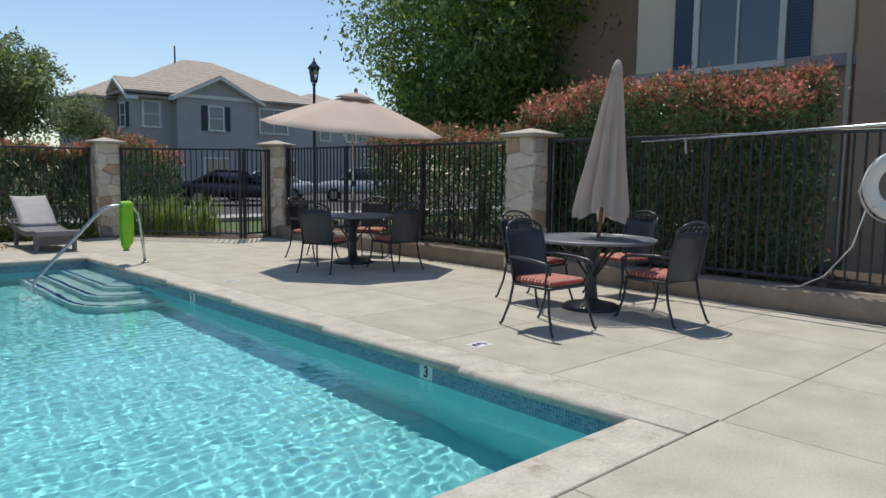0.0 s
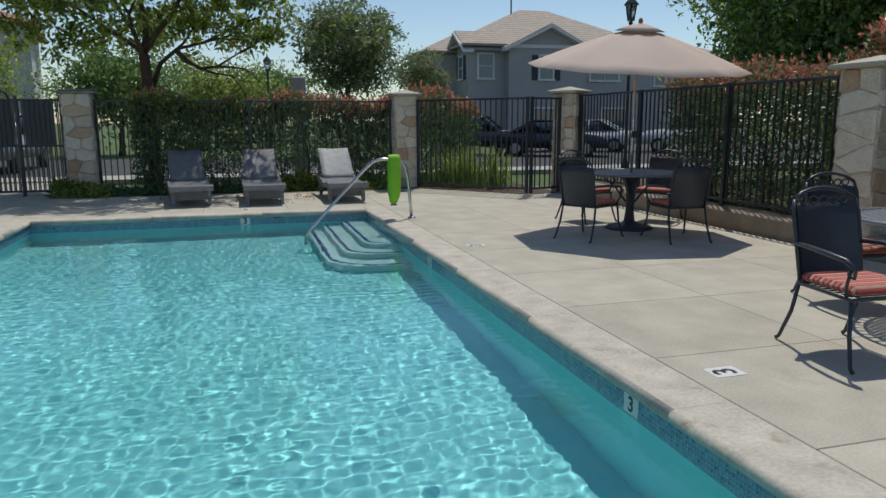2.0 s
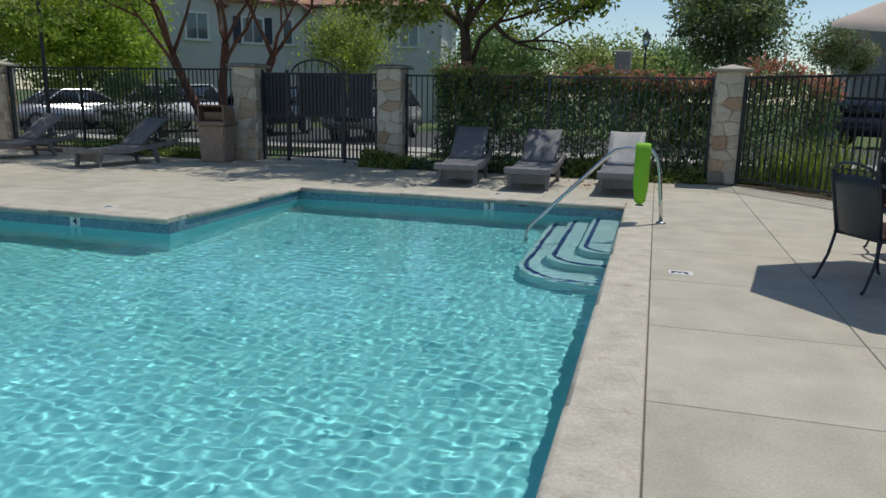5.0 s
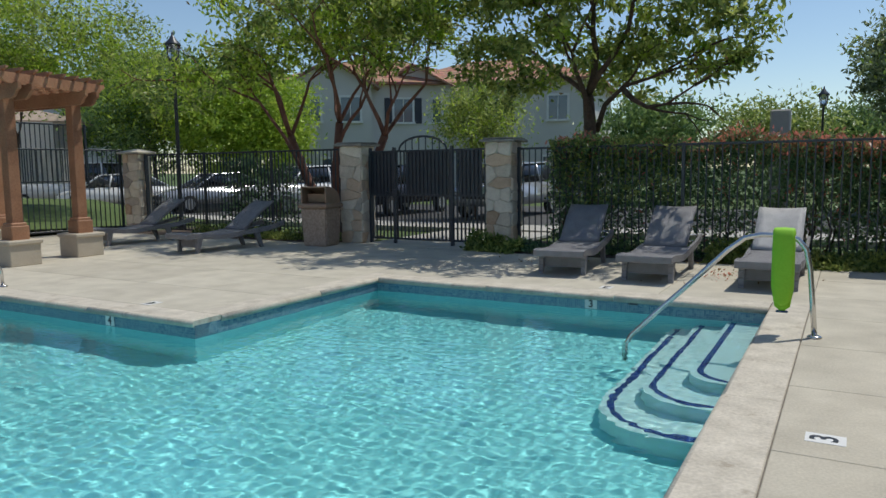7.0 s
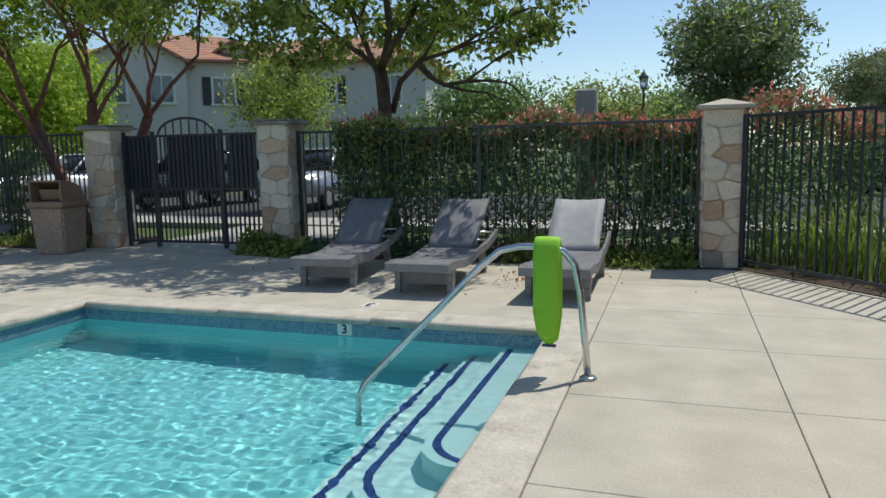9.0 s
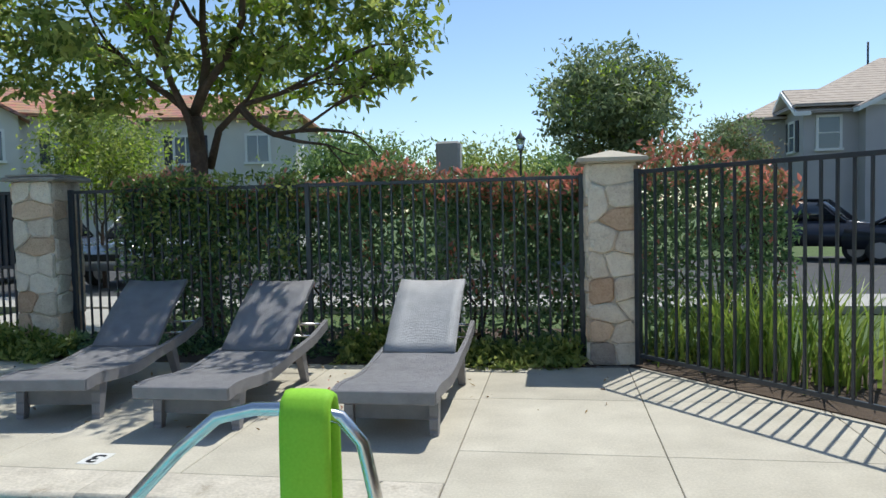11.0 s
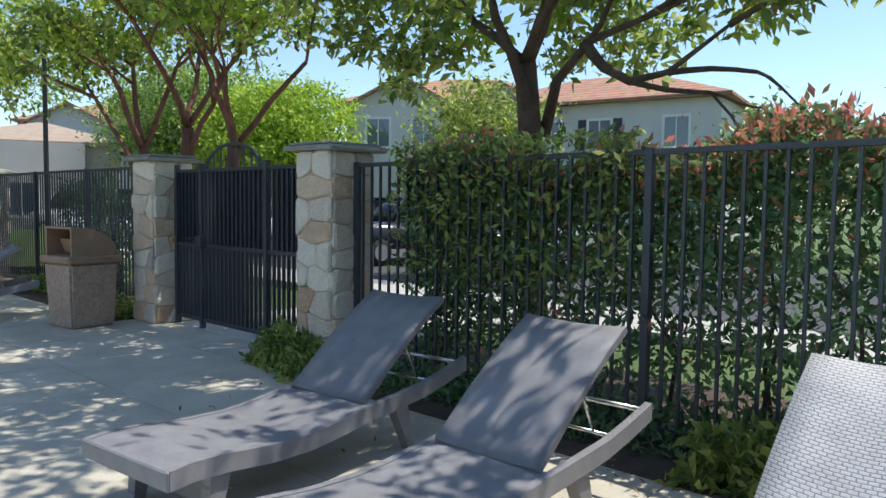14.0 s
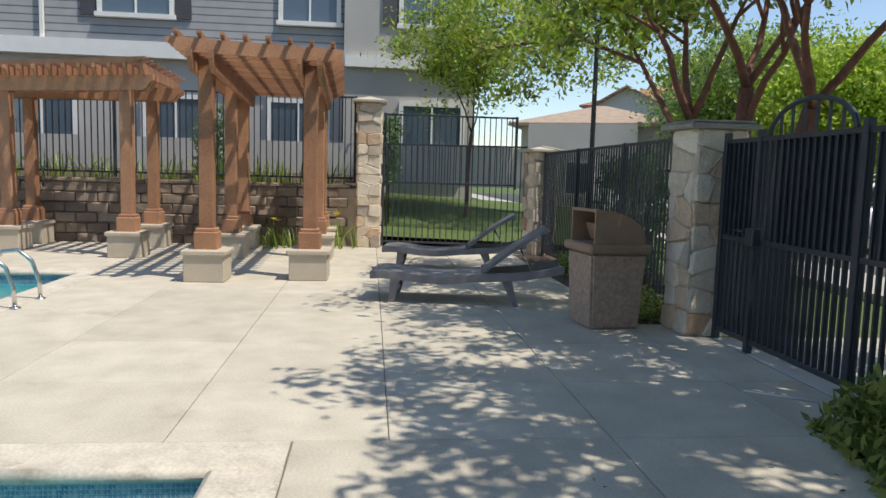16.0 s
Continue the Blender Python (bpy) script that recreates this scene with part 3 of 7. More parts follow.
def water_sheet(parent):
    """The pool's rippled surface in one mesh, finer where one walks beside it."""
    xs = np.concatenate([np.linspace(PX0 - 0.004, PXN - 0.02, 225), np.linspace(PXN - 0.004, PX1 + 0.004, 372)])
    ys = np.linspace(PY0 - 0.004, PY1 + 0.004, 756)
    X, Y = np.meshgrid(xs, ys, indexing="ij")
    nx, ny = X.shape
    co = np.stack([X, Y, wave_height(X, Y)], -1).reshape(-1, 3)
    i, j = np.meshgrid(np.arange(nx - 1), np.arange(ny - 1), indexing="ij")
    keep = ~((X[1:, :-1] < PXN - 0.003) & (Y[:-1, :-1] > PYN + 0.004))
    i, j = i[keep], j[keep]
    q = np.stack([i * ny + j, (i + 1) * ny + j, (i + 1) * ny + j + 1, i * ny + j + 1], 1)
    me = bpy.data.meshes.new("water_surface")
    me.vertices.add(len(co))
    me.vertices.foreach_set("co", co.reshape(-1))
    me.loops.add(q.size)
    me.loops.foreach_set("vertex_index", q.reshape(-1).astype(np.int32))
    me.polygons.add(len(q))
    me.polygons.foreach_set("loop_start", np.arange(0, q.size, 4, dtype=np.int32))
    me.polygons.foreach_set("use_smooth", np.ones(len(q), bool))
    me.update(calc_edges=True)
    me.materials.append(M_WATER)
    ob = new("water_surface", me)
    ob.parent = parent
    ob.cycles.is_caustics_caster = True
    return ob


water = thing("water", "clear rippling turquoise pool water", "water", kind="structure")
water_sheet(water)

# coping stones
coping = thing("coping", "pale honed stone pool coping with worn rounded edge", "coping", kind="structure")


def coping_run(xa, ya, xb, yb, out, start_ext, end_ext, length=1.9):
    """Stones along one edge; out: the way from the pool."""
    d = Vector((xb - xa, yb - ya, 0))
    total = d.length + start_ext + end_ext
    u = d.normalized()
    n = max(1, round(total / length))
    one = total / n
    for k in range(n):
        c = Vector((xa, ya, 0)) + u * (-start_ext + one * (k + 0.5))
        # rounded section, from the water's side outwards; ends square, with a hairline joint
        sec = [(-0.004, -0.068), (-0.018, -0.058), (-0.022, -0.04), (-0.018, -0.02), (-0.006, -0.005), (0.014, 0.003), (COPE - 0.026, 0.003), (COPE - 0.02, -0.003), (COPE - 0.02, -0.068)]
        bm = bmesh.new()
        ends = [[bm.verts.new(c + u * e * (one / 2 - 0.0012) + Vector(out) * q + Vector((0, 0, z))) for q, z in sec] for e in (-1, 1)]
        n_sec = len(sec)
        for q in range(n_sec):
            f = bm.faces.new((ends[0][q], ends[0][(q + 1) % n_sec], ends[1][(q + 1) % n_sec], ends[1][q]))
            f.smooth = q < 5
        bm.faces.new(ends[0])
        bm.faces.new(ends[1][::-1])
        bmesh.ops.recalc_face_normals(bm, faces=bm.faces)
        part("coping_stone", bm, M_COPE, coping)


def build_coping():
    e = COPE - 0.02
    coping_run(PX1, PY0, PX1, PY1, (1, 0, 0), e, e)
    coping_run(PX1 - 0.02, PY0, PX0 + 0.02, PY0, (0, -1, 0), 0, 0)
    coping_run(PX1 - 0.02, PY1, PXN + 0.02, PY1, (0, 1, 0), 0, 0)
    coping_run(PXN, PYN + e, PXN, PY1, (-1, 0, 0), 0, e)
    coping_run(PXN, PYN, PX0 + 0.02, PYN, (0, 1, 0), 0, 0)
    coping_run(PX0, PYN, PX0, PY0, (-1, 0, 0), e, e)


# ---- stone columns ----
def clip_half(poly, mx, mz, nx, nz, gap):
    """What of an outline lies behind a line through (mx, mz), kept a joint's half width away from it."""
    ln = math.hypot(nx, nz)
    nx, nz = nx / ln, nz / ln
    side = [(px - mx) * nx + (pz - mz) * nz + gap for px, pz in poly]
    out = []
    for k in range(len(poly)):
        a, b = poly[k], poly[(k + 1) % len(poly)]
        sa, sb = side[k], side[(k + 1) % len(poly)]
        if sa <= 0:
            out.append(a)
        if (sa < 0) != (sb < 0) and abs(sa - sb) > 1e-9:
            t = sa / (sa - sb)
            out.append((a[0] + (b[0] - a[0]) * t, a[1] + (b[1] - a[1]) * t))
    return out


def stone_column(x, y, h, w, rot, slate, seed, z0=0.0, label="tan irregular stone-faced fence column with cast cap"):
    rng = random.Random(seed)
    col = thing("stone_column", label, "column", "stone columns of the pool fence", pose(x, y, z0, 0, 0, rot))
    part("core", box_bm((w - 0.008, w - 0.008, h), pose(0, 0, h / 2)), M_MORTAR, col)
    if slate:
        bm = bmesh.new()
        bm_box(bm, (w + 0.2, w + 0.2, 0.05), pose(0, 0, h + 0.025), 0.014)
        bm_box(bm, (w + 0.1, w + 0.12, 0.03), pose(0.01, -0.01, h + 0.064), 0.01)
        for v in bm.verts:
            v.co += Vector((rng.uniform(-.008, .008), rng.uniform(-.008, .008), rng.uniform(-.006, .006)))
        part("cap", bm, M_CAPSLATE, col, "grey flagstone cap")
    else:
        bm = bmesh.new()
        c = (w + 0.2) / 2
        zs = [(c - 0.03, h), (c, h + 0.015), (c, h + 0.05), (0.02, h + 0.135)]
        rings = [[bm.verts.new((sx * r, sy * r, z)) for sx, sy in ((-1, -1), (1, -1), (1, 1), (-1, 1))] for r, z in zs]
        for a, b in zip(rings, rings[1:]):
            for k in range(4):
                bm.faces.new((a[k], a[(k + 1) % 4], b[(k + 1) % 4], b[k]))
        bm.faces.new(rings[0][::-1])
        bm.faces.new(rings[-1])
        part("cap", bm, M_CAP, col, "cast concrete pyramid cap")
    hw = w / 2
    for face in range(4):
        sites = []
        rows = max(5, round(h / 0.21))
        for k in range(rows):
            n = 2 if rng.random() < 0.78 else 1
            lean = rng.uniform(-0.09, 0.09)
            for q in range(n):
                sites.append((-hw + w * (q + 0.5) / n + lean + rng.uniform(-0.03, 0.03), h * (k + 0.5) / rows + rng.uniform(-0.05, 0.05)))
        for si, (sx, sz) in enumerate(sites):
            poly = [(-hw, 0.0), (hw, 0.0), (hw, h), (-hw, h)]
            for sj, (ox, oz) in enumerate(sites):
                if sj != si and abs(oz - sz) < 0.8:
                    poly = clip_half(poly, (sx + ox) / 2, (sz + oz) / 2, ox - sx, (oz - sz) * rng.uniform(1.5, 2.4), 0.002)
            if len(poly) < 3:
                continue
            # corners worn off, so that mortar shows between the stones
            poly = [(a[0] + (b[0] - a[0]) * f, a[1] + (b[1] - a[1]) * f) for a, b in zip(poly, poly[1:] + poly[:1]) for f in (rng.uniform(0.06, 0.2), rng.uniform(0.8, 0.94))]
            n = len(poly)
            cx, cz = sum(q[0] for q in poly) / n, sum(q[1] for q in poly) / n
            bm = bmesh.new()
            d = rng.uniform(0.0, 0.03)
            tilt_x, tilt_z = rng.uniform(-0.03, 0.03), rng.uniform(-0.03, 0.03)
            back = [bm.verts.new((px, -hw + 0.03, pz)) for px, pz in poly]
            mid = [bm.verts.new((px, -hw - d + 0.008, pz)) for px, pz in poly]
            front = [bm.verts.new((cx + (px - cx) * 0.86, -hw - d - 0.008 + (px - cx) * tilt_x + (pz - cz) * tilt_z + rng.uniform(-0.006, 0.006), cz + (pz - cz) * 0.9)) for px, pz in poly]
            for a, b in ((back, mid), (mid, front)):
                for k in range(n):
                    bm.faces.new((a[k], a[(k + 1) % n], b[(k + 1) % n], b[k]))
            bm.faces.new(front)
            bmesh.ops.recalc_face_normals(bm, faces=bm.faces)
            bmesh.ops.rotate(bm, verts=bm.verts, cent=(0, 0, 0), matrix=Matrix.Rotation(face * math.pi / 2, 3, "Z"))
            part("stone", bm, rng.choices((M_STONE, M_STONE_TAN, M_STONE_GREY), (0.74, 0.18, 0.08))[0], col)
    return col


COL = {"b": (5.07, 16.35), "c": (7.95, 14.2), "d": (8.05, 7.05), "g1": (-4.72, 16.62), "g2": (-1.42, 16.7), "z0": (-11.6, 16.6)}
def build_columns():
    stone_column(*COL["b"], 1.96, 0.46, 0, False, 11)
    stone_column(*COL["c"], 1.96, 0.46, 35, False, 12)
    stone_column(*COL["d"], 1.96, 0.5, 0, False, 13)
    stone_column(*COL["g1"], 1.98, 0.5, 2, True, 14, label="tan irregular stone-faced gate column with flagstone cap")
    stone_column(*COL["g2"], 1.98, 0.5, 2, True, 15, label="tan irregular stone-faced gate column with flagstone cap")
    stone_column(*COL["z0"], 1.96, 0.46, 10, False, 16)
    stone_column(-12.5, 13.3, 2.85, 0.46, 0, False, 17, label="tall tan stone-faced column at the block wall's end")


# ---- iron fences ----
PICKET = {}


def picket_mesh(h, w=0.02):
    key = (round(h, 3), w)
    if key not in PICKET:
        PICKET[key] = to_mesh("picket", box_bm((w, w, h), pose(0, 0, h / 2)), M_IRON)
    return PICKET[key]


def fence(xa, ya, xb, yb, z0, z1, label, spacing=0.118, posts=2.4, name="iron_fence", low=0.09):
    a, b = Vector((xa, ya, 0)), Vector((xb, yb, 0))
    d = b - a
    ang = math.degrees(math.atan2(d.y, d.x))
    f = thing(name, label, "fence", "black iron fence panels", pose(xa, ya, z0, 0, 0, ang))
    h, L = z1 - z0, d.length
    for z in (h - 0.02, low):
        part("rail", box_bm((L, 0.032, 0.038), pose(L / 2, 0, z), 0.003), M_IRON, f)
    n = max(1, round(L / posts))
    for k in range(n + 1):
        part("post", box_bm((0.055, 0.055, h + 0.01), pose(min(max(k * L / n, 0.03), L - 0.03), 0, (h + 0.01) / 2), 0.004), M_IRON, f)
    m = max(1, int(L / spacing))
    me = picket_mesh(h - low - 0.02)
    for k in range(1, m):
        x = k * L / m
        if min(abs(x - q * L / n) for q in range(n + 1)) > 0.05:
            part("picket", me, None, f, m=pose(x, 0, low))
    return f



def build_fences():
    base = "black powder-coated iron picket fence"
    fence(COL["g2"][0] + 0.27, 16.72, COL["b"][0] - 0.25, 16.5, 0.0, 1.87, base + " in front of a dense hedge")
    fence(COL["z0"][0] + 0.27, 16.62, COL["g1"][0] - 0.27, 16.64, 0.0, 1.95, base + " beside the gate", spacing=0.105)
    fence(5.28, 16.05, 6.98, 13.95, 0.03, 1.88, base + " at the curved planting corner", posts=1.9)
    fence(7.02, 13.95, 7.72, 14.1, 0.03, 1.88, base + " short return with a gate stile", posts=0.8)
    fence(8.05, 13.95, 8.12, 7.32, 0.24, 1.93, base + " standing on a low wall")
    fence(8.12, 6.78, 8.05, -7.9, 0.24, 1.93, base + " standing on a low wall")
    fence(-12.55, 13.05, -12.55, -7.9, 1.27, 2.98, base + " on top of the block wall")
    fence(-12.4, 13.55, -11.95, 16.4, 0.03, 2.08, base + " gate across the side path", posts=3.2, name="iron_side_gate")
    fence(-13.6, 13.6, -13.45, 16.5, 1.2, 2.76, base + " on the bank behind")


def entry_gate():
    """Arched iron gate with sheet panels between the two stone columns."""
    xa, xb = COL["g1"][0] + 0.27, COL["g2"][0] - 0.27
    g = thing("entry_gate", "closed black iron entry gate with arched top and sheet panels", "gate", m=pose(xa, 16.66, 0))
    L = xb - xa
    x1, x2 = 0.62, 1.95
    H = 1.88
    for x in (0.03, x1, x2, L - 0.03):
        part("post", box_bm((0.06, 0.06, H + 0.06), pose(x, 0, (H + 0.06) / 2), 0.004), M_IRON, g)
    for a, b in ((0.03, x1), (x1, x2), (x2, L - 0.03)):
        for z in (H - 0.02, 0.1, 0.98):
            part("rail", box_bm((b - a, 0.034, 0.04), pose((a + b) / 2, 0, z), 0.003), M_IRON, g)
    part("sheet_panel", box_bm((x1 - 0.06, 0.006, H - 1.0), pose(x1 / 2, 0.02, 0.98 + (H - 1.0) / 2)), M_IRON, g, "black sheet-metal infill panel")
    part("sheet_panel", box_bm((x2 - x1 - 0.36, 0.006, H - 1.0), pose((x1 + x2) / 2 + 0.08, 0.02, 0.98 + (H - 1.0) / 2)), M_IRON, g, "black sheet-metal infill panel")
    part("sheet_panel", box_bm((L - x2 - 0.3, 0.006, H - 1.0), pose((x2 + L) / 2 - 0.02, 0.02, 0.98 + (H - 1.0) / 2)), M_IRON, g, "black sheet-metal infill panel")
    n = int(L / 0.085)
    me = picket_mesh(H - 0.12)
    for k in range(1, n):
        part("picket", me, None, g, m=pose(k * L / n, 0, 0.1))
        part("picket", me, None, g, m=pose((k - 0.45) * L / n, 0.045, 0.1))
    ca, r = (x1 + x2) / 2, (x2 - x1) / 2 - 0.12
    arch = [(ca + r * math.cos(t), 0, H - 0.01 + 0.27 * math.sin(t)) for t in [math.pi * k / 16 for k in range(17)]]
    part("arch", tube_bm(arch, 0.022, 6), M_IRON, g)
    for k in range(1, 7):
        x = ca - r + 2 * r * k / 7
        z = 0.27 * math.sqrt(max(0, 1 - ((x - ca) / r) ** 2))
        part("arch_bar", box_bm((0.018, 0.018, z), pose(x, 0, H - 0.01 + z / 2)), M_IRON, g)
    lk = part("lock_box", box_bm((0.13, 0.09, 0.16), pose(x1 + 0.05, -0.05, 1.02), 0.01), M_IRON, g)
    part("lever", tube_bm([(x1 - 0.02, -0.1, 1.06), (x1 - 0.13, -0.12, 1.07)], 0.012, 6), M_IRON, lk, "black lever handle")


# low walls
def build_walls():
    w = part("wall_east", box_bm((0.45, 22.0, 0.30), pose(8.02, 3.05, 0.09), 0.015), M_WALLSTONE)
    tagged(w, "low tan rendered planter wall under the iron fence", "wall", kind="structure")
    tagged(part("wall_west", box_bm((0.3, 21.0, 1.3), pose(-12.63, 2.6, 0.5)), M_MORTAR), "rough split-face block retaining wall", "wall", kind="structure")
    west = bpy.data.objects["wall_west"]
    rng = random.Random(5)
    z = -0.02
    for r in range(6):
        y = 12.9 - (0.2 if r % 2 else 0)
        while y > -1.5:
            d = rng.uniform(0.0, 0.025)
            bm = box_bm((0.08, 0.39, 0.19), pose(-12.44 + d, y - 0.2, z + 0.1), 0.022)
            for v in bm.verts:
                v.co += Vector((rng.uniform(-.014, .014), rng.uniform(-.004, .004), rng.uniform(-.003, .003)))
            part("block", bm, M_BLOCK, west)
            y -= 0.4
        z += 0.197
    y = 12.95
    while y > -1.5:
        part("cap_block", box_bm((0.36, 0.43, 0.07), pose(-12.56, y - 0.22, 1.2), 0.012), M_BLOCK, west)
        y -= 0.44


# ---- planting ----
def hedge(label, x0, y0, x1, y1, z0, z1, n, leaf, seed, red=0.0, red_from=None, thin=0.0, bulge=0.12, group="clipped hedges", spray=0.0, holes=0):
    """Leaves fill an uneven block, thinner near its foot; new red growth on top."""
    h = thing("hedge", label, "hedge", group, pose(0, 0, 0))
    rng = np.random.RandomState(seed)
    pts = np.empty((n, 3))
    # most leaves near the outer skin
    u = rng.rand(n, 3)
    k = rng.randint(0, 3, n)
    skin = rng.rand(n) < 0.62
    for a in range(3):
        m = skin & (k == a)
        u[m, a] = np.where(rng.rand(m.sum()) < (0.5 if a < 2 else 0.12), rng.beta(1, 9, m.sum()), 1 - rng.beta(1, 9, m.sum()))
    pts[:, 0] = x0 + u[:, 0] * (x1 - x0)
    pts[:, 1] = y0 + u[:, 1] * (y1 - y0)
    top = z1 + bulge * np.sin(pts[:, 0] * 2.1 + seed) * np.cos(pts[:, 1] * 1.7 + seed) + bulge * 0.6 * np.sin(pts[:, 0] * 5.3 + pts[:, 1] * 4.1)
    pts[:, 2] = z0 + u[:, 2] * (top - z0)
    f = (pts[:, 2] - z0) / (z1 - z0)
    keep = rng.rand(n) > thin * np.clip(1 - f * 1.6, 0, 1)
    # see-through gaps between the twigs
    for gx, gy, gz, gr in zip(rng.uniform(x0, x1, holes), rng.uniform(y0, y1, holes), z0 + (z1 - z0) * 0.8 * rng.rand(holes), rng.uniform(0.025, 0.07, holes)):
        along = np.abs(pts[:, 0] - gx) if x1 - x0 > y1 - y0 else np.abs(pts[:, 1] - gy)
        keep &= along ** 2 + (pts[:, 2] - gz) ** 2 > gr ** 2
    # ragged sprays
    pts += rng.normal(scale=0.035, size=pts.shape)
    pts, f, top = pts[keep], f[keep], top[keep]
    redm = np.zeros(len(pts), bool)
    if red:
        near = (top - pts[:, 2]) < 0.3 * rng.rand(len(pts)) + 0.04
        redm = near & (rng.rand(len(pts)) < red)
        redm |= (rng.rand(len(pts)) < 0.025)
        if red_from is not None:
            redm &= (pts[:, 0] > red_from + rng.normal(scale=0.4, size=len(pts))) | (rng.rand(len(pts)) < 0.4)
    leaf_cloud("foliage", pts[~redm], leaf, M_LEAF_DARK, seed + 1, h, up=0.25)
    if redm.any():
        rp = pts[redm]
        rp = np.concatenate([rp, rp + rng.normal(scale=0.04, size=rp.shape) + [0, 0, 0.04]])
        leaf_cloud("new_growth", rp, leaf * 1.05, M_LEAF_RED, seed + 2, h, up=0.9, label="red young leaves")
    if spray:
        sp = np.stack([rng.uniform(x0, x0 + spray, 2600), y0 - 0.02 + rng.normal(scale=0.10, size=2600), z1 + 0.12 - rng.rand(2600) ** 1.7 * 1.1], 1)
        sp = sp[rng.rand(len(sp)) < 0.35 + 0.65 * np.sin(sp[:, 0] * 4.2 + 1.0) ** 2]
        leaf_cloud("front_spray", sp, leaf * 0.95, M_LEAF_TREE, seed + 5, h, droop=0.4, label="bright green shoots hanging over the fence")
    # stems
    bm = bmesh.new()
    rr = random.Random(seed)
    for _ in range(int(4 + (x1 - x0 + y1 - y0) * 2.2)):
        x, y = rr.uniform(x0 + 0.15, x1 - 0.15), rr.uniform(y0 + 0.15, y1 - 0.15)
        p = [(x, y, 0)]
        for q in range(1, 5):
            p.append((x + rr.uniform(-.1, .1) * q, y + rr.uniform(-.06, .06) * q, z0 + (z1 - z0 - 0.25) * q / 4))
        tube(bm, p, [0.02, 0.016, 0.012, 0.009, 0.005], 5)
    part("stem", bm, M_BARK, h)["kind"] = "stuff"
    return h


def limb(bm, p, d, r, length, depth, rng, tips, spread=0.55, lift=0.12, kids=(2, 3), shrink=0.68):
    """One branch with its forks; gathers the twigs' ends."""
    n = 5
    pts, rad = [p.copy()], [r]
    q = p.copy()
    for k in range(1, n):
        d = (d + Vector((rng.gauss(0, 0.16), rng.gauss(0, 0.16), rng.gauss(lift * 0.3, 0.12)))).normalized()
        q = q + d * (length / (n - 1))
        pts.append(q.copy())
        rad.append(r * (1 - 0.42 * k / (n - 1)))
        if depth <= 1:
            tips.append(q.copy())
    tube(bm, pts, rad, 8 if r > 0.06 else 5)
    if depth <= 0:
        return
    for k in range(rng.randint(*kids)):
        a = rng.uniform(0, 2 * math.pi)
        side = d.orthogonal().normalized()
        side = Matrix.Rotation(a, 3, d) @ side
        nd = (d + side * rng.uniform(spread * 0.7, spread * 1.4) + Vector((0, 0, lift))).normalized()
        limb(bm, pts[-1 if k < 2 else 3], nd, rad[-1] * rng.uniform(0.72, 0.92), length * rng.uniform(shrink * 0.85, shrink * 1.15), depth - 1, rng, tips, spread, lift, kids, shrink)


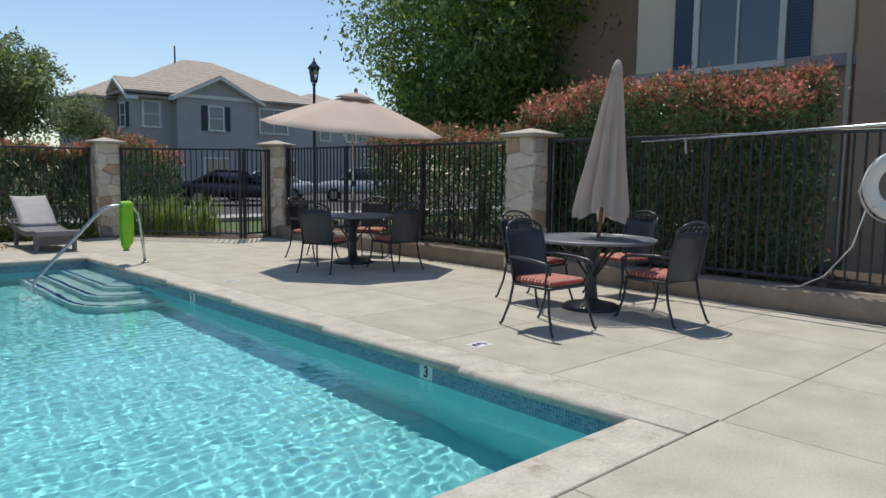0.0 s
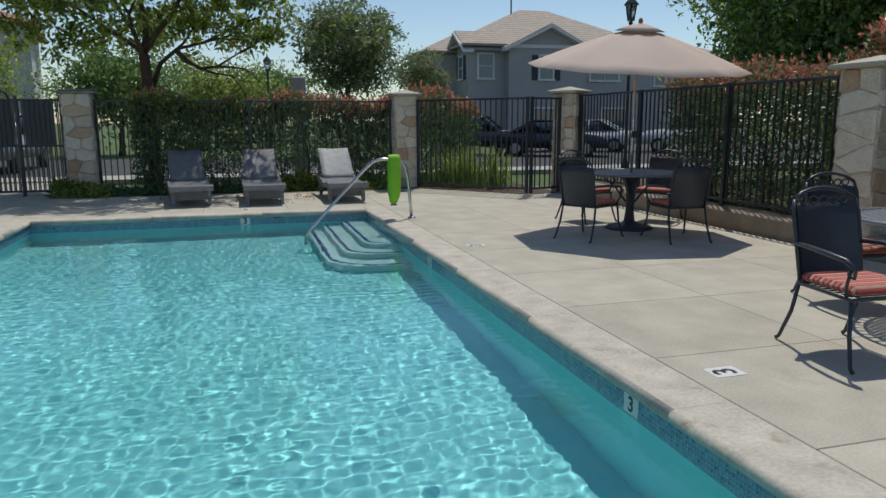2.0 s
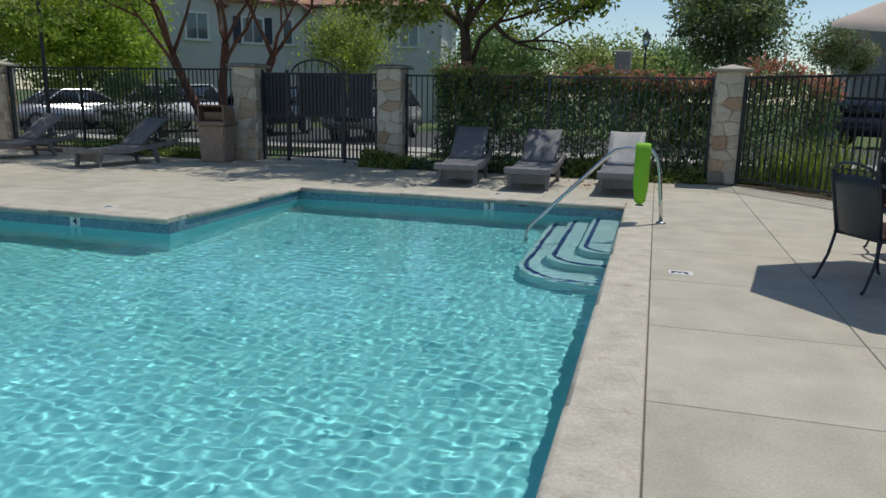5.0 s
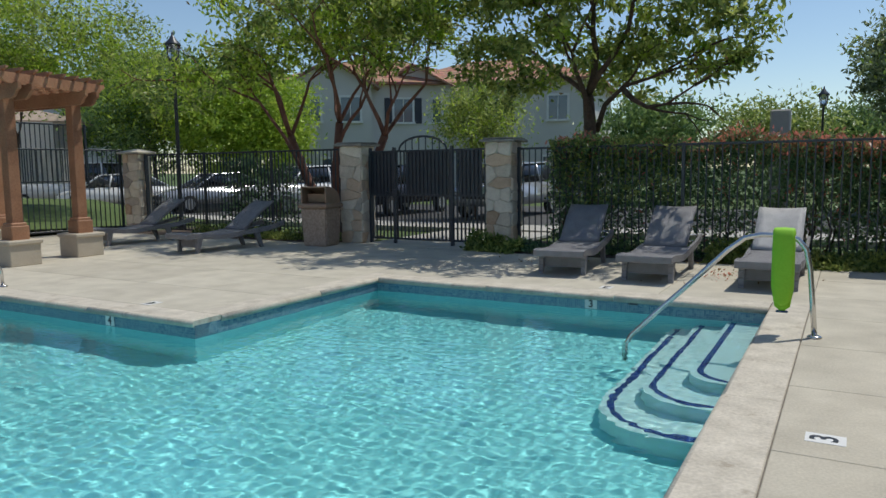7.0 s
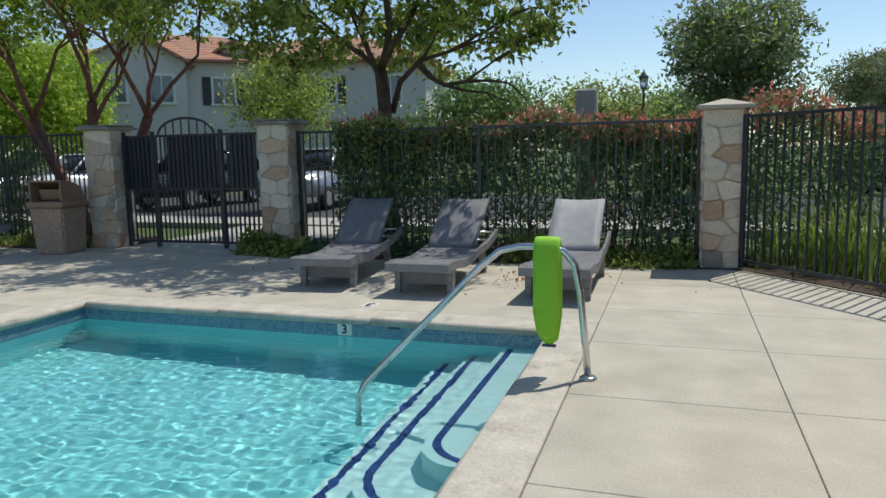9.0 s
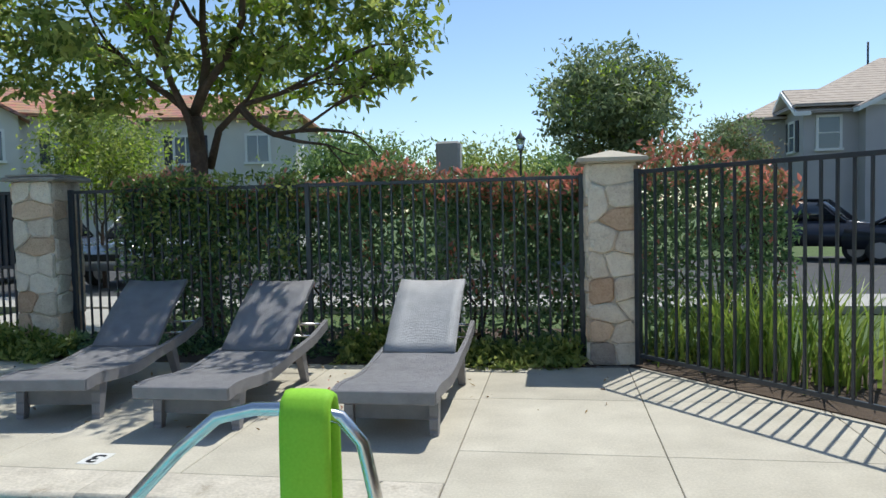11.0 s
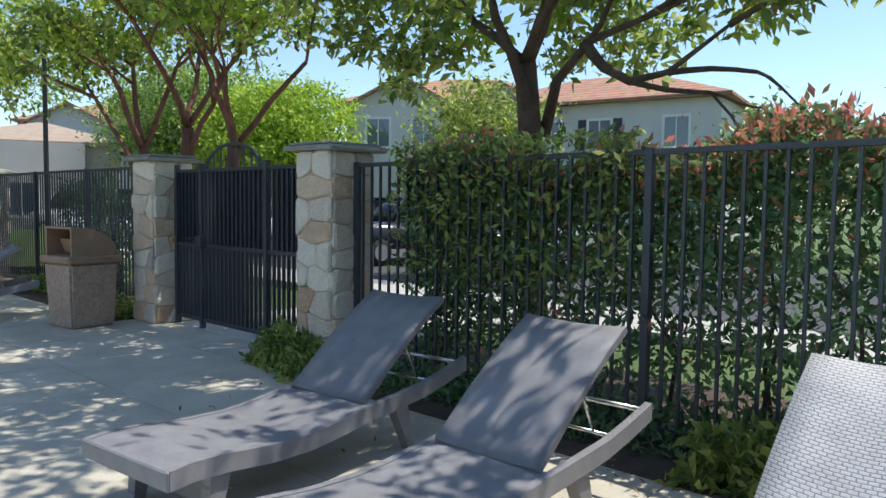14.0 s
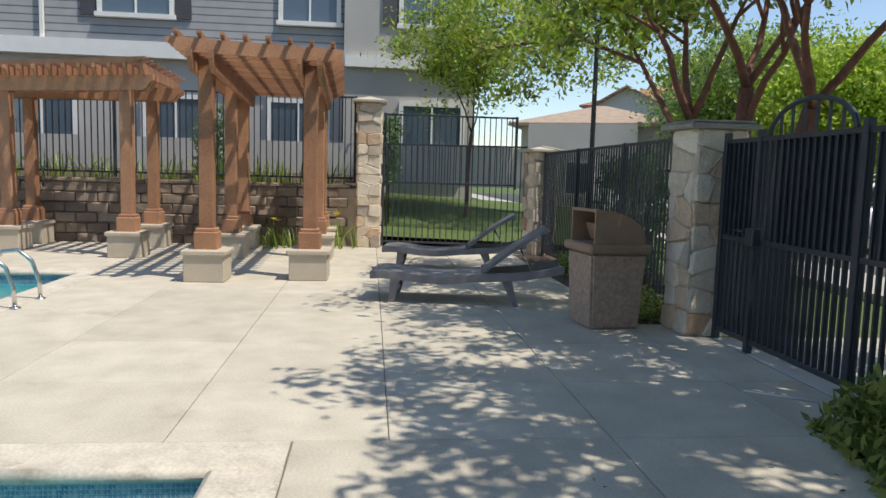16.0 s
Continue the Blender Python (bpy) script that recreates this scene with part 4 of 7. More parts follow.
def tree(label, x, y, seed, trunk, bark, leaf_mat, leaf, crown, count, stems=((0, 0, 1),), height=1.6, length=1.5, depth=3, spread=0.6, lift=0.12,
         clump=0.3, z0=-0.1, dry=0.0, bright=0.0, tips_share=0.3, group="garden trees", arms=()):
    """crown: (dx, dy, z, rx, ry, rz) of one or more leafy masses; clumps crowd towards their outer skin, with gaps between."""
    t = thing("tree", label, "tree", group, pose(x, y, z0))
    rng = random.Random(seed)
    bm = bmesh.new()
    tips = []
    for s in stems:
        d = Vector(s).normalized()
        base = Vector((d.x, d.y, 0)) * 0.12
        pts, rad = [base - Vector((0, 0, 0.05))], [trunk * 1.25]
        q = base.copy()
        for k in range(1, 6):
            d2 = (d + Vector((rng.gauss(0, 0.07), rng.gauss(0, 0.07), 0.05))).normalized()
            q = q + d2 * (height / 5)
            pts.append(q.copy())
            rad.append(trunk * (1.0 - 0.06 * k))
        tube(bm, pts, rad, 10)
        nk = rng.randint(3, 4)
        a0 = rng.uniform(0, 6.28)
        for k in range(nk):
            a = a0 + 2 * math.pi * k / nk + rng.uniform(-0.4, 0.4)
            nd = Vector((math.cos(a) * spread * 1.3, math.sin(a) * spread * 1.3, 0.85)) + d * 0.4
            limb(bm, pts[-1] if k < 3 else pts[-2], nd.normalized(), rad[-1] * rng.uniform(0.5, 0.72), length * rng.uniform(0.8, 1.15), depth - 1, rng, tips, spread, lift, (2, 3), 0.7)
    # long bent limbs
    for pts in arms:
        pts = [Vector(p) for p in pts]
        n = len(pts)
        tube(bm, pts, [trunk * (0.4 - 0.3 * k / (n - 1)) for k in range(n)], 8)
        for k in range(2, n):
            limb(bm, pts[k], (pts[k] - pts[k - 1]).normalized(), trunk * 0.2, 0.7, 1, rng, tips, 0.7, 0.05)
    part("trunk", bm, bark, t)
    nr = np.random.RandomState(seed)
    masses = crown if isinstance(crown[0], tuple) else (crown,)
    vol = np.array([m[3] * m[4] * m[5] for m in masses])
    clumps = []
    for m, v in zip(masses, vol / vol.sum()):
        n = int(count / 60 * v) + 1
        d = nr.normal(size=(n, 3))
        d /= np.linalg.norm(d, axis=1)[:, None]
        d[:, 2] = np.where((d[:, 2] < -0.5) & (nr.rand(n) < 0.5), -d[:, 2], d[:, 2])
        lump = 1 + 0.17 * np.sin(d[:, 0] * 5 + seed) * np.cos(d[:, 1] * 4.3 + seed * 2) + 0.12 * np.sin(d[:, 2] * 6 + d[:, 0] * 7)
        rr = nr.beta(2.6, 1.0, n) * lump
        clumps.append(np.array(m[:3]) + d * rr[:, None] * np.array(m[3:]))
    cl = np.concatenate(clumps)
    inside = [p for p in tips if any(((p.x - m[0]) / m[3]) ** 2 + ((p.y - m[1]) / m[4]) ** 2 + ((p.z - m[2]) / m[5]) ** 2 < 1.15 for m in masses)]
    if inside and tips_share:
        tp = np.array([tuple(p) for p in inside])
        cl = np.concatenate([cl, tp[nr.randint(0, len(tp), int(len(cl) * tips_share))]])
    per = 60
    pts = np.repeat(cl, per, axis=0)
    sc = np.repeat(nr.uniform(0.5, 1.3, len(cl)), per)[:, None]
    pts = pts + nr.normal(scale=clump, size=pts.shape) * sc * [1, 1, 0.65]
    kind = np.repeat(nr.rand(len(cl)), per) * 0.75 + nr.rand(len(pts)) * 0.25
    leaf_cloud("crown", pts[kind >= dry + bright], leaf, leaf_mat, seed + 1, t, droop=0.25)
    if dry:
        leaf_cloud("blossom", pts[kind < dry], leaf * 0.8, M_DRY, seed + 2, t, droop=0.8, label="faded tan blossom sprays")
    # yellower clumps: part leaf tone, part sunlit highlights put into the colour
    if bright:
        leaf_cloud("young_leaf", pts[(kind >= dry) & (kind < dry + bright)], leaf, M_LEAF_BRIGHT, seed + 3, t, up=0.4, label="yellow-green leaves, in part sunlight put into the colour")
    return t


def strap_plant(label, x, y, n, length, seed, material=None, spread=0.35, z0=0.0, flowers=0):
    """A clump of long arching strap leaves."""
    p = thing("strap_leaf_plant", label, "plant", "strap-leaf clumps", pose(x, y, z0))
    rng = random.Random(seed)
    bm = bmesh.new()
    for _ in range(n):
        a, l = rng.uniform(0, 6.28), length * rng.uniform(0.6, 1.15)
        bx, by = rng.gauss(0, spread * 0.6), rng.gauss(0, spread * 0.6)
        out, w = rng.uniform(0.1, 0.75) * l, rng.uniform(0.009, 0.018)
        prev = None
        for k in range(6):
            s = k / 5
            r, z = out * s ** 1.6, l * (s - 0.32 * (out / l) * s ** 3)
            ww = w * (1 - s ** 2.5) + 0.001
            c = Vector((bx + math.cos(a) * r, by + math.sin(a) * r, z))
            sd = Vector((-math.sin(a), math.cos(a), 0)) * ww
            cur = (bm.verts.new(c - sd), bm.verts.new(c + sd))
            if prev:
                bm.faces.new((prev[0], prev[1], cur[1], cur[0]))
            prev = cur
    ob = part("leaf_clump", bm, material or M_BLADE, p)
    ob["kind"] = "stuff"
    for k in range(flowers):
        a, l = rng.uniform(0, 6.28), length * rng.uniform(0.9, 1.15)
        fx, fy = math.cos(a) * 0.15 + rng.gauss(0, .06), math.sin(a) * 0.15 + rng.gauss(0, .06)
        fl = part("flower", tube_bm([(fx * 0.3, fy * 0.3, 0), (fx, fy, l)], 0.006, 5), M_BLADE, p)
        bm = bmesh.new()
        for q in range(6):
            b = q * math.pi / 3
            v = [(fx, fy, l), (fx + .05 * math.cos(b - .4), fy + .05 * math.sin(b - .4), l + .03), (fx + .085 * math.cos(b), fy + .085 * math.sin(b), l + .03), (fx + .05 * math.cos(b + .4), fy + .05 * math.sin(b + .4), l + .03)]
            bm.faces.new([bm.verts.new(c) for c in v])
        part("petals", bm, M_YELLOW, fl, "yellow petals")
    return p


def ground_cover(label, x0, y0, x1, y1, n, h, leaf, seed, material, sag=1.0):
    c = thing("ground_cover", label, "ground cover", "low planting by the fence", pose(0, 0, 0), kind="stuff")
    rng = np.random.RandomState(seed)
    u = rng.rand(n, 2)
    p = np.empty((n, 3))
    p[:, 0] = x0 + u[:, 0] * (x1 - x0)
    p[:, 1] = y0 + (y1 - y0) * u[:, 1] ** 0.7
    edge = 0.5 + 0.5 * np.sin(p[:, 0] * 2.3 + seed) * np.sin(p[:, 0] * 0.9 + 2)
    p[:, 1] += (1 - u[:, 1]) * edge * 0.35 * sag
    p[:, 2] = rng.rand(n) ** 1.5 * h * (0.35 + 0.65 * edge) * np.clip(u[:, 1] * 3, 0.2, 1) + 0.01
    leaf_cloud("foliage", p, leaf, material, seed, c, up=0.3)
    return c


def build_planting():
    hedge("dense dark green photinia hedge with red tips behind the fence", -0.5, 16.66, 4.95, 17.35, 0.1, 1.88, 46000, 0.085, 21, red=0.34, red_from=2.4, thin=0.7, spray=2.2, holes=170)
    hedge("tall photinia hedge with bright red top growth", 8.35, 3.55, 9.9, 7.6, 0.15, 2.55, 56000, 0.08, 22, red=0.66, thin=0.3, bulge=0.16)
    hedge("clipped hedge with reddish top behind the low wall", 8.4, 7.3, 9.3, 11.6, 0.1, 2.1, 22000, 0.082, 23, red=0.5, thin=0.35)
    hedge("dark purple-green shrub mass behind the corner fence", 5.5, 16.9, 7.0, 18.2, 0.1, 1.9, 9000, 0.09, 24, red=0.5, thin=0.5, bulge=0.2)
    hedge("small dark shrub against the fence near the bin", -9.0, 16.85, -7.2, 17.7, 0.0, 1.7, 5000, 0.09, 27, thin=0.3, bulge=0.2)
    tree("multi-stemmed red-barked tree shading the deck", -6.1, 17.75, 31, 0.125, M_BARK_RED, M_LEAF_TREE, 0.155,
         ((0.2, 0.2, 5.2, 3.3, 2.7, 1.35), (-2.4, -0.3, 4.1, 1.6, 1.3, 0.9), (2.2, -0.4, 4.4, 1.4, 1.3, 0.8), (-2.8, -1.8, 3.45, 1.25, 1.0, 0.7), (0.8, -1.6, 5.2, 1.8, 1.0, 0.7)), 15000,
         stems=((-0.55, -0.12, 1), (0.10, -0.05, 1), (0.62, 0.0, 1)), height=2.7, length=1.5, depth=3, spread=0.62, clump=0.19, dry=0.07, bright=0.3,
         arms=(((-0.75, -0.3, 1.5), (-1.15, -0.45, 2.35), (-1.7, -0.7, 3.2), (-2.4, -1.3, 3.6), (-3.1, -2.0, 3.65)),))
    tree("broad evergreen tree behind the hedge with faded blossom", -0.2, 18.35, 33, 0.155, M_BARK, M_LEAF_TREE, 0.165,
         ((0.0, 0.1, 5.1, 3.1, 2.6, 1.8), (-2.0, -0.1, 3.5, 1.5, 1.4, 0.9), (2.0, 0.0, 3.9, 1.4, 1.3, 1.0), (0.5, 0.9, 3.4, 1.8, 0.8, 0.7),
          (-1.7, -1.6, 5.4, 1.8, 1.5, 0.9), (0.9, -1.7, 5.4, 1.8, 1.3, 0.9), (-3.1, -0.9, 5.2, 1.3, 1.6, 0.8), (2.9, -1.5, 5.2, 1.0, 1.0, 0.5)), 23000,
         stems=((0.0, 0.0, 1),), height=3.0, length=1.7, depth=4, spread=0.75, lift=0.06, clump=0.165, dry=0.09, bright=0.2,
         arms=(((0.02, 0, 2.3), (0.22, -0.1, 2.8), (0.6, -0.15, 3.12), (1.1, -0.1, 3.25), (1.8, 0.0, 3.6)),
               ((0.55, -0.15, 3.1), (0.78, -0.2, 2.86), (1.05, -0.2, 2.7), (1.4, -0.2, 2.74), (1.9, -0.2, 3.05))))
    tree("large dense dark green tree behind the east fence", 15.2, 14.9, 35, 0.2, M_BARK, M_LEAF_DEEP, 0.17,
         ((0, 0, 5.6, 3.7, 3.7, 3.4), (0, 0, 3.0, 3.2, 3.2, 1.8)), 60000, height=1.5, length=1.8, depth=3, spread=0.6, clump=0.36, bright=0.2)
    tree("round grey-green street tree", 6.15, 31.0, 37, 0.14, M_BARK, M_LEAF_GREY, 0.19, ((0, 0, 4.7, 2.1, 2.1, 1.6), (0.5, 0, 3.5, 1.6, 1.6, 1.0)), 12000, height=2.8, length=1.2, depth=3, spread=0.55, bright=0.14, group="street trees")
    tree("bright lime green street tree", -20.0, 28.8, 39, 0.12, M_BARK, M_LEAF_BRIGHT, 0.22, (0, 0, 3.6, 3.2, 3.2, 2.6), 26000, height=1.8, length=1.5, depth=3, spread=0.65, clump=0.36, group="street trees")
    tree("leafy mid-green street tree", -24.5, 27.5, 41, 0.12, M_BARK, M_LEAF_DEEP, 0.2, (0, 0, 4.6, 3.4, 3.4, 2.7), 24000, height=2.4, length=1.5, depth=3, spread=0.6, clump=0.5, bright=0.35, group="street trees")
    tree("dense dark street tree", -31.0, 31.0, 43, 0.15, M_BARK, M_LEAF_DEEP, 0.26, (0, 0, 4.4, 3.4, 3.4, 2.8), 12000, height=2.2, length=1.6, depth=3, spread=0.6, clump=0.5, group="street trees")
    tree("yellow-green shrubby tree by the grey house", -15.2, 15.6, 45, 0.06, M_BARK, M_LEAF_TREE, 0.13, ((0, 0.2, 4.8, 2.0, 2.0, 1.7), (0.8, 2.2, 4.9, 1.7, 1.7, 1.5)), 15000, height=2.6, length=1.0, depth=3, spread=0.5, bright=0.55)
    tree("pale young tree beyond the hedge", -5.6, 23.8, 47, 0.05, M_BARK, M_LEAF_TREE, 0.12, (0, 0, 2.95, 1.25, 1.2, 1.2), 6500, height=1.5, length=0.9, depth=3, spread=0.6, bright=0.3, group="street trees")
    tree("dense dark street tree", -3.5, 37.0, 49, 0.15, M_BARK, M_LEAF_DEEP, 0.24, (0, 0, 3.0, 2.8, 2.4, 1.8), 8000, height=1.2, length=1.2, depth=3, spread=0.6, clump=0.5, group="street trees")
    tree("round grey-green street tree", 0.5, 46.0, 51, 0.15, M_BARK, M_LEAF_TREE, 0.28, (0, 0, 3.0, 3.0, 2.6, 2.0), 7000, height=1.2, length=1.2, depth=3, spread=0.6, clump=0.6, group="street trees")
    tree("dense dark street tree", 4.0, 60.0, 53, 0.15, M_BARK, M_LEAF_DEEP, 0.34, (0, 0, 3.4, 4.5, 3.0, 2.2), 8000, height=1.2, length=1.2, depth=3, spread=0.6, clump=0.6, group="street trees")
    tree("dark reddish street tree by the grey house", 12.4, 43.5, 57, 0.1, M_BARK, M_LEAF_GREY, 0.2, (0, 0, 4.2, 1.7, 1.7, 1.3), 4500, height=2.4, length=0.9, depth=3, spread=0.6, dry=0.3, group="street trees")
    tree("dense dark street tree", 33.0, 66.0, 55, 0.2, M_BARK, M_LEAF_DEEP, 0.35, (0, 0, 6.0, 4.0, 4.0, 3.0), 7000, height=2.4, length=1.8, depth=3, spread=0.6, clump=0.6, group="street trees")
    strap_plant("bright green strap-leaf clump behind the corner fence", 6.3, 16.0, 150, 0.95, 61)
    strap_plant("bright green strap-leaf clump behind the corner fence", 6.8, 15.5, 110, 1.0, 62)
    strap_plant("bright green strap-leaf clump behind the corner fence", 5.95, 16.45, 70, 0.8, 63)
    strap_plant("strap-leaf clump with yellow flowers by the block wall", -12.0, 12.55, 60, 0.6, 64, flowers=5)
    strap_plant("strap-leaf clump by the block wall", -12.05, 11.5, 50, 0.5, 65, flowers=2)
    for k in range(9):
        strap_plant("strap-leaf clump on top of the block wall", -13.1, 12.3 - k * 1.05, 55, 0.6, 70 + k, z0=1.2, spread=0.5)
    ground_cover("spreading green ground cover along the hedge foot", -1.1, 16.05, 4.85, 16.8, 5200, 0.3, 0.085, 81, M_LEAF_DARK)
    ground_cover("sprawling bright green ground cover spilling on to the deck", 2.3, 15.72, 4.75, 16.35, 3200, 0.36, 0.10, 86, M_LEAF_TREE)
    for x, y, s in ((-13.9, 10.1, 31), (-13.95, 13.5, 34)):
        hedge("rounded shrub with pale variegated leaves behind the fence", x - 0.4, y - 0.45, x + 0.4, y + 0.45, 1.25, 2.75, 2600, 0.10, s, bulge=0.3, group="variegated shrubs")
    ground_cover("leafy ground cover round the gate column", -1.95, 15.75, -0.9, 16.5, 1800, 0.42, 0.10, 82, M_LEAF_TREE)
    ground_cover("low green plants behind the bin", -9.5, 16.1, -5.05, 16.55, 3000, 0.35, 0.08, 83, M_LEAF_TREE)
    lit = thing("leaf_litter", "dry fallen leaves scattered on the deck by the hedge", "leaves", kind="stuff")
    rng = np.random.RandomState(90)
    lp = np.stack([rng.uniform(-1.5, 5.0, 170), 16.0 - rng.rand(170) ** 2.5 * 2.3, np.full(170, 0.006)], 1)
    leaf_cloud("fallen_leaf", lp, 0.05, M_DRY, 91, lit, droop=0.0)
    rp = np.stack([2.78 + rng.normal(scale=0.16, size=90), 14.75 + rng.normal(scale=0.3, size=90), np.full(90, 0.008)], 1)
    leaf_cloud("red_fallen_leaf", rp, 0.045, M_LEAF_RED, 92, lit, droop=0.0, label="reddish fallen leaves")
    ground_cover("low plants under the corner fence", 5.4, 15.9, 6.4, 16.6, 1500, 0.22, 0.07, 84, M_LEAF_TREE)


# ---- buildings ----
def window_unit(parent, w, h, m, shutters=None, sashes=2, mats=None):
    """A window facing -y in its own axes, proud of the wall."""
    win = part("window", box_bm((w, 0.05, h), m @ pose(0, -0.02, 0)), M_GLASS, parent)
    t = 0.12
    fr = bmesh.new()
    bm_box(fr, (w + 2 * t, 0.09, t), m @ pose(0, -0.045, h / 2 + t / 2))
    bm_box(fr, (t, 0.09, h), m @ pose(-w / 2 - t / 2, -0.045, 0))
    bm_box(fr, (t, 0.09, h), m @ pose(w / 2 + t / 2, -0.045, 0))
    if sashes == 2:
        bm_box(fr, (0.05, 0.05, h), m @ pose(0, -0.06, 0))
    else:
        bm_box(fr, (w, 0.05, 0.05), m @ pose(0, -0.06, 0))
    part("frame", fr, M_TRIM, win, "white window frame")
    part("sill", box_bm((w + 0.34, 0.16, 0.12), m @ pose(0, -0.08, -h / 2 - 0.06)), M_TRIM, win, "white sill")
    if shutters:
        for s in (-1, 1):
            part("shutter", box_bm((0.42, 0.05, h + 0.16), m @ pose(s * (w / 2 + t + 0.23), -0.03, 0)), shutters, parent, "louvred shutter")
    return win


def hip_roof(x0, y0, x1, y1, z, rise, over=0.5, thick=0.14):
    """A hipped roof, ridge along the longer side."""
    bm = bmesh.new()
    a, b, c, d = x0 - over, y0 - over, x1 + over, y1 + over
    half = min(c - a, d - b) / 2
    if c - a >= d - b:
        r = [(a + half, (b + d) / 2), (c - half, (b + d) / 2)]
    else:
        r = [((a + c) / 2, b + half), ((a + c) / 2, d - half)]
    e = [bm.verts.new(p) for p in ((a, b, z), (c, b, z), (c, d, z), (a, d, z))]
    lo = [bm.verts.new(p) for p in ((a, b, z - thick), (c, b, z - thick), (c, d, z - thick), (a, d, z - thick))]
    p, q = [bm.verts.new((x, y, z + rise)) for x, y in r]
    if c - a >= d - b:
        fs = ((e[0], e[1], q, p), (e[1], e[2], q), (e[2], e[3], p, q), (e[3], e[0], p))
    else:
        fs = ((e[0], e[1], p), (e[1], e[2], q, p), (e[2], e[3], q), (e[3], e[0], p, q))
    for f in fs:
        bm.faces.new(f)
    for k in range(4):
        bm.faces.new((lo[k], lo[(k + 1) % 4], e[(k + 1) % 4], e[k]))
    bm.faces.new(lo[::-1])
    bmesh.ops.recalc_face_normals(bm, faces=bm.faces)
    return bm


def gable_roof(cx, half, y0, y1, z, rise, over=0.45, thick=0.14):
    """Two slopes whose ridge runs along y."""
    bm = bmesh.new()
    w = half + over
    prof = [(-w, z - rise * over / half), (0, z + rise), (w, z - rise * over / half), (w, z - rise * over / half - thick), (0, z + rise - thick), (-w, z - rise * over / half - thick)]
    A = [bm.verts.new((cx + x, y0 - over, zz)) for x, zz in prof]
    B = [bm.verts.new((cx + x, y1, zz)) for x, zz in prof]
    for k in range(6):
        bm.faces.new((A[k], A[(k + 1) % 6], B[(k + 1) % 6], B[k]))
    bm.faces.new((A[0], A[1], A[4], A[5]))
    bm.faces.new((A[1], A[2], A[3], A[4]))
    bmesh.ops.recalc_face_normals(bm, faces=bm.faces)
    return bm


def gable_wall(cx, half, y, z, rise, thick=0.3):
    bm = bmesh.new()
    A = [bm.verts.new((cx + x, y, zz)) for x, zz in ((-half, z), (half, z), (0, z + rise))]
    B = [bm.verts.new((cx + x, y + thick, zz)) for x, zz in ((-half, z), (half, z), (0, z + rise))]
    bm.faces.new(A)
    bm.faces.new(B[::-1])
    for k in range(3):
        bm.faces.new((A[k], B[k], B[(k + 1) % 3], A[(k + 1) % 3]))
    bmesh.ops.recalc_face_normals(bm, faces=bm.faces)
    return bm


def body(x0, y0, x1, y1, z0, z1):
    return box_bm((x1 - x0, y1 - y0, z1 - z0), pose((x0 + x1) / 2, (y0 + y1) / 2, (z0 + z1) / 2))


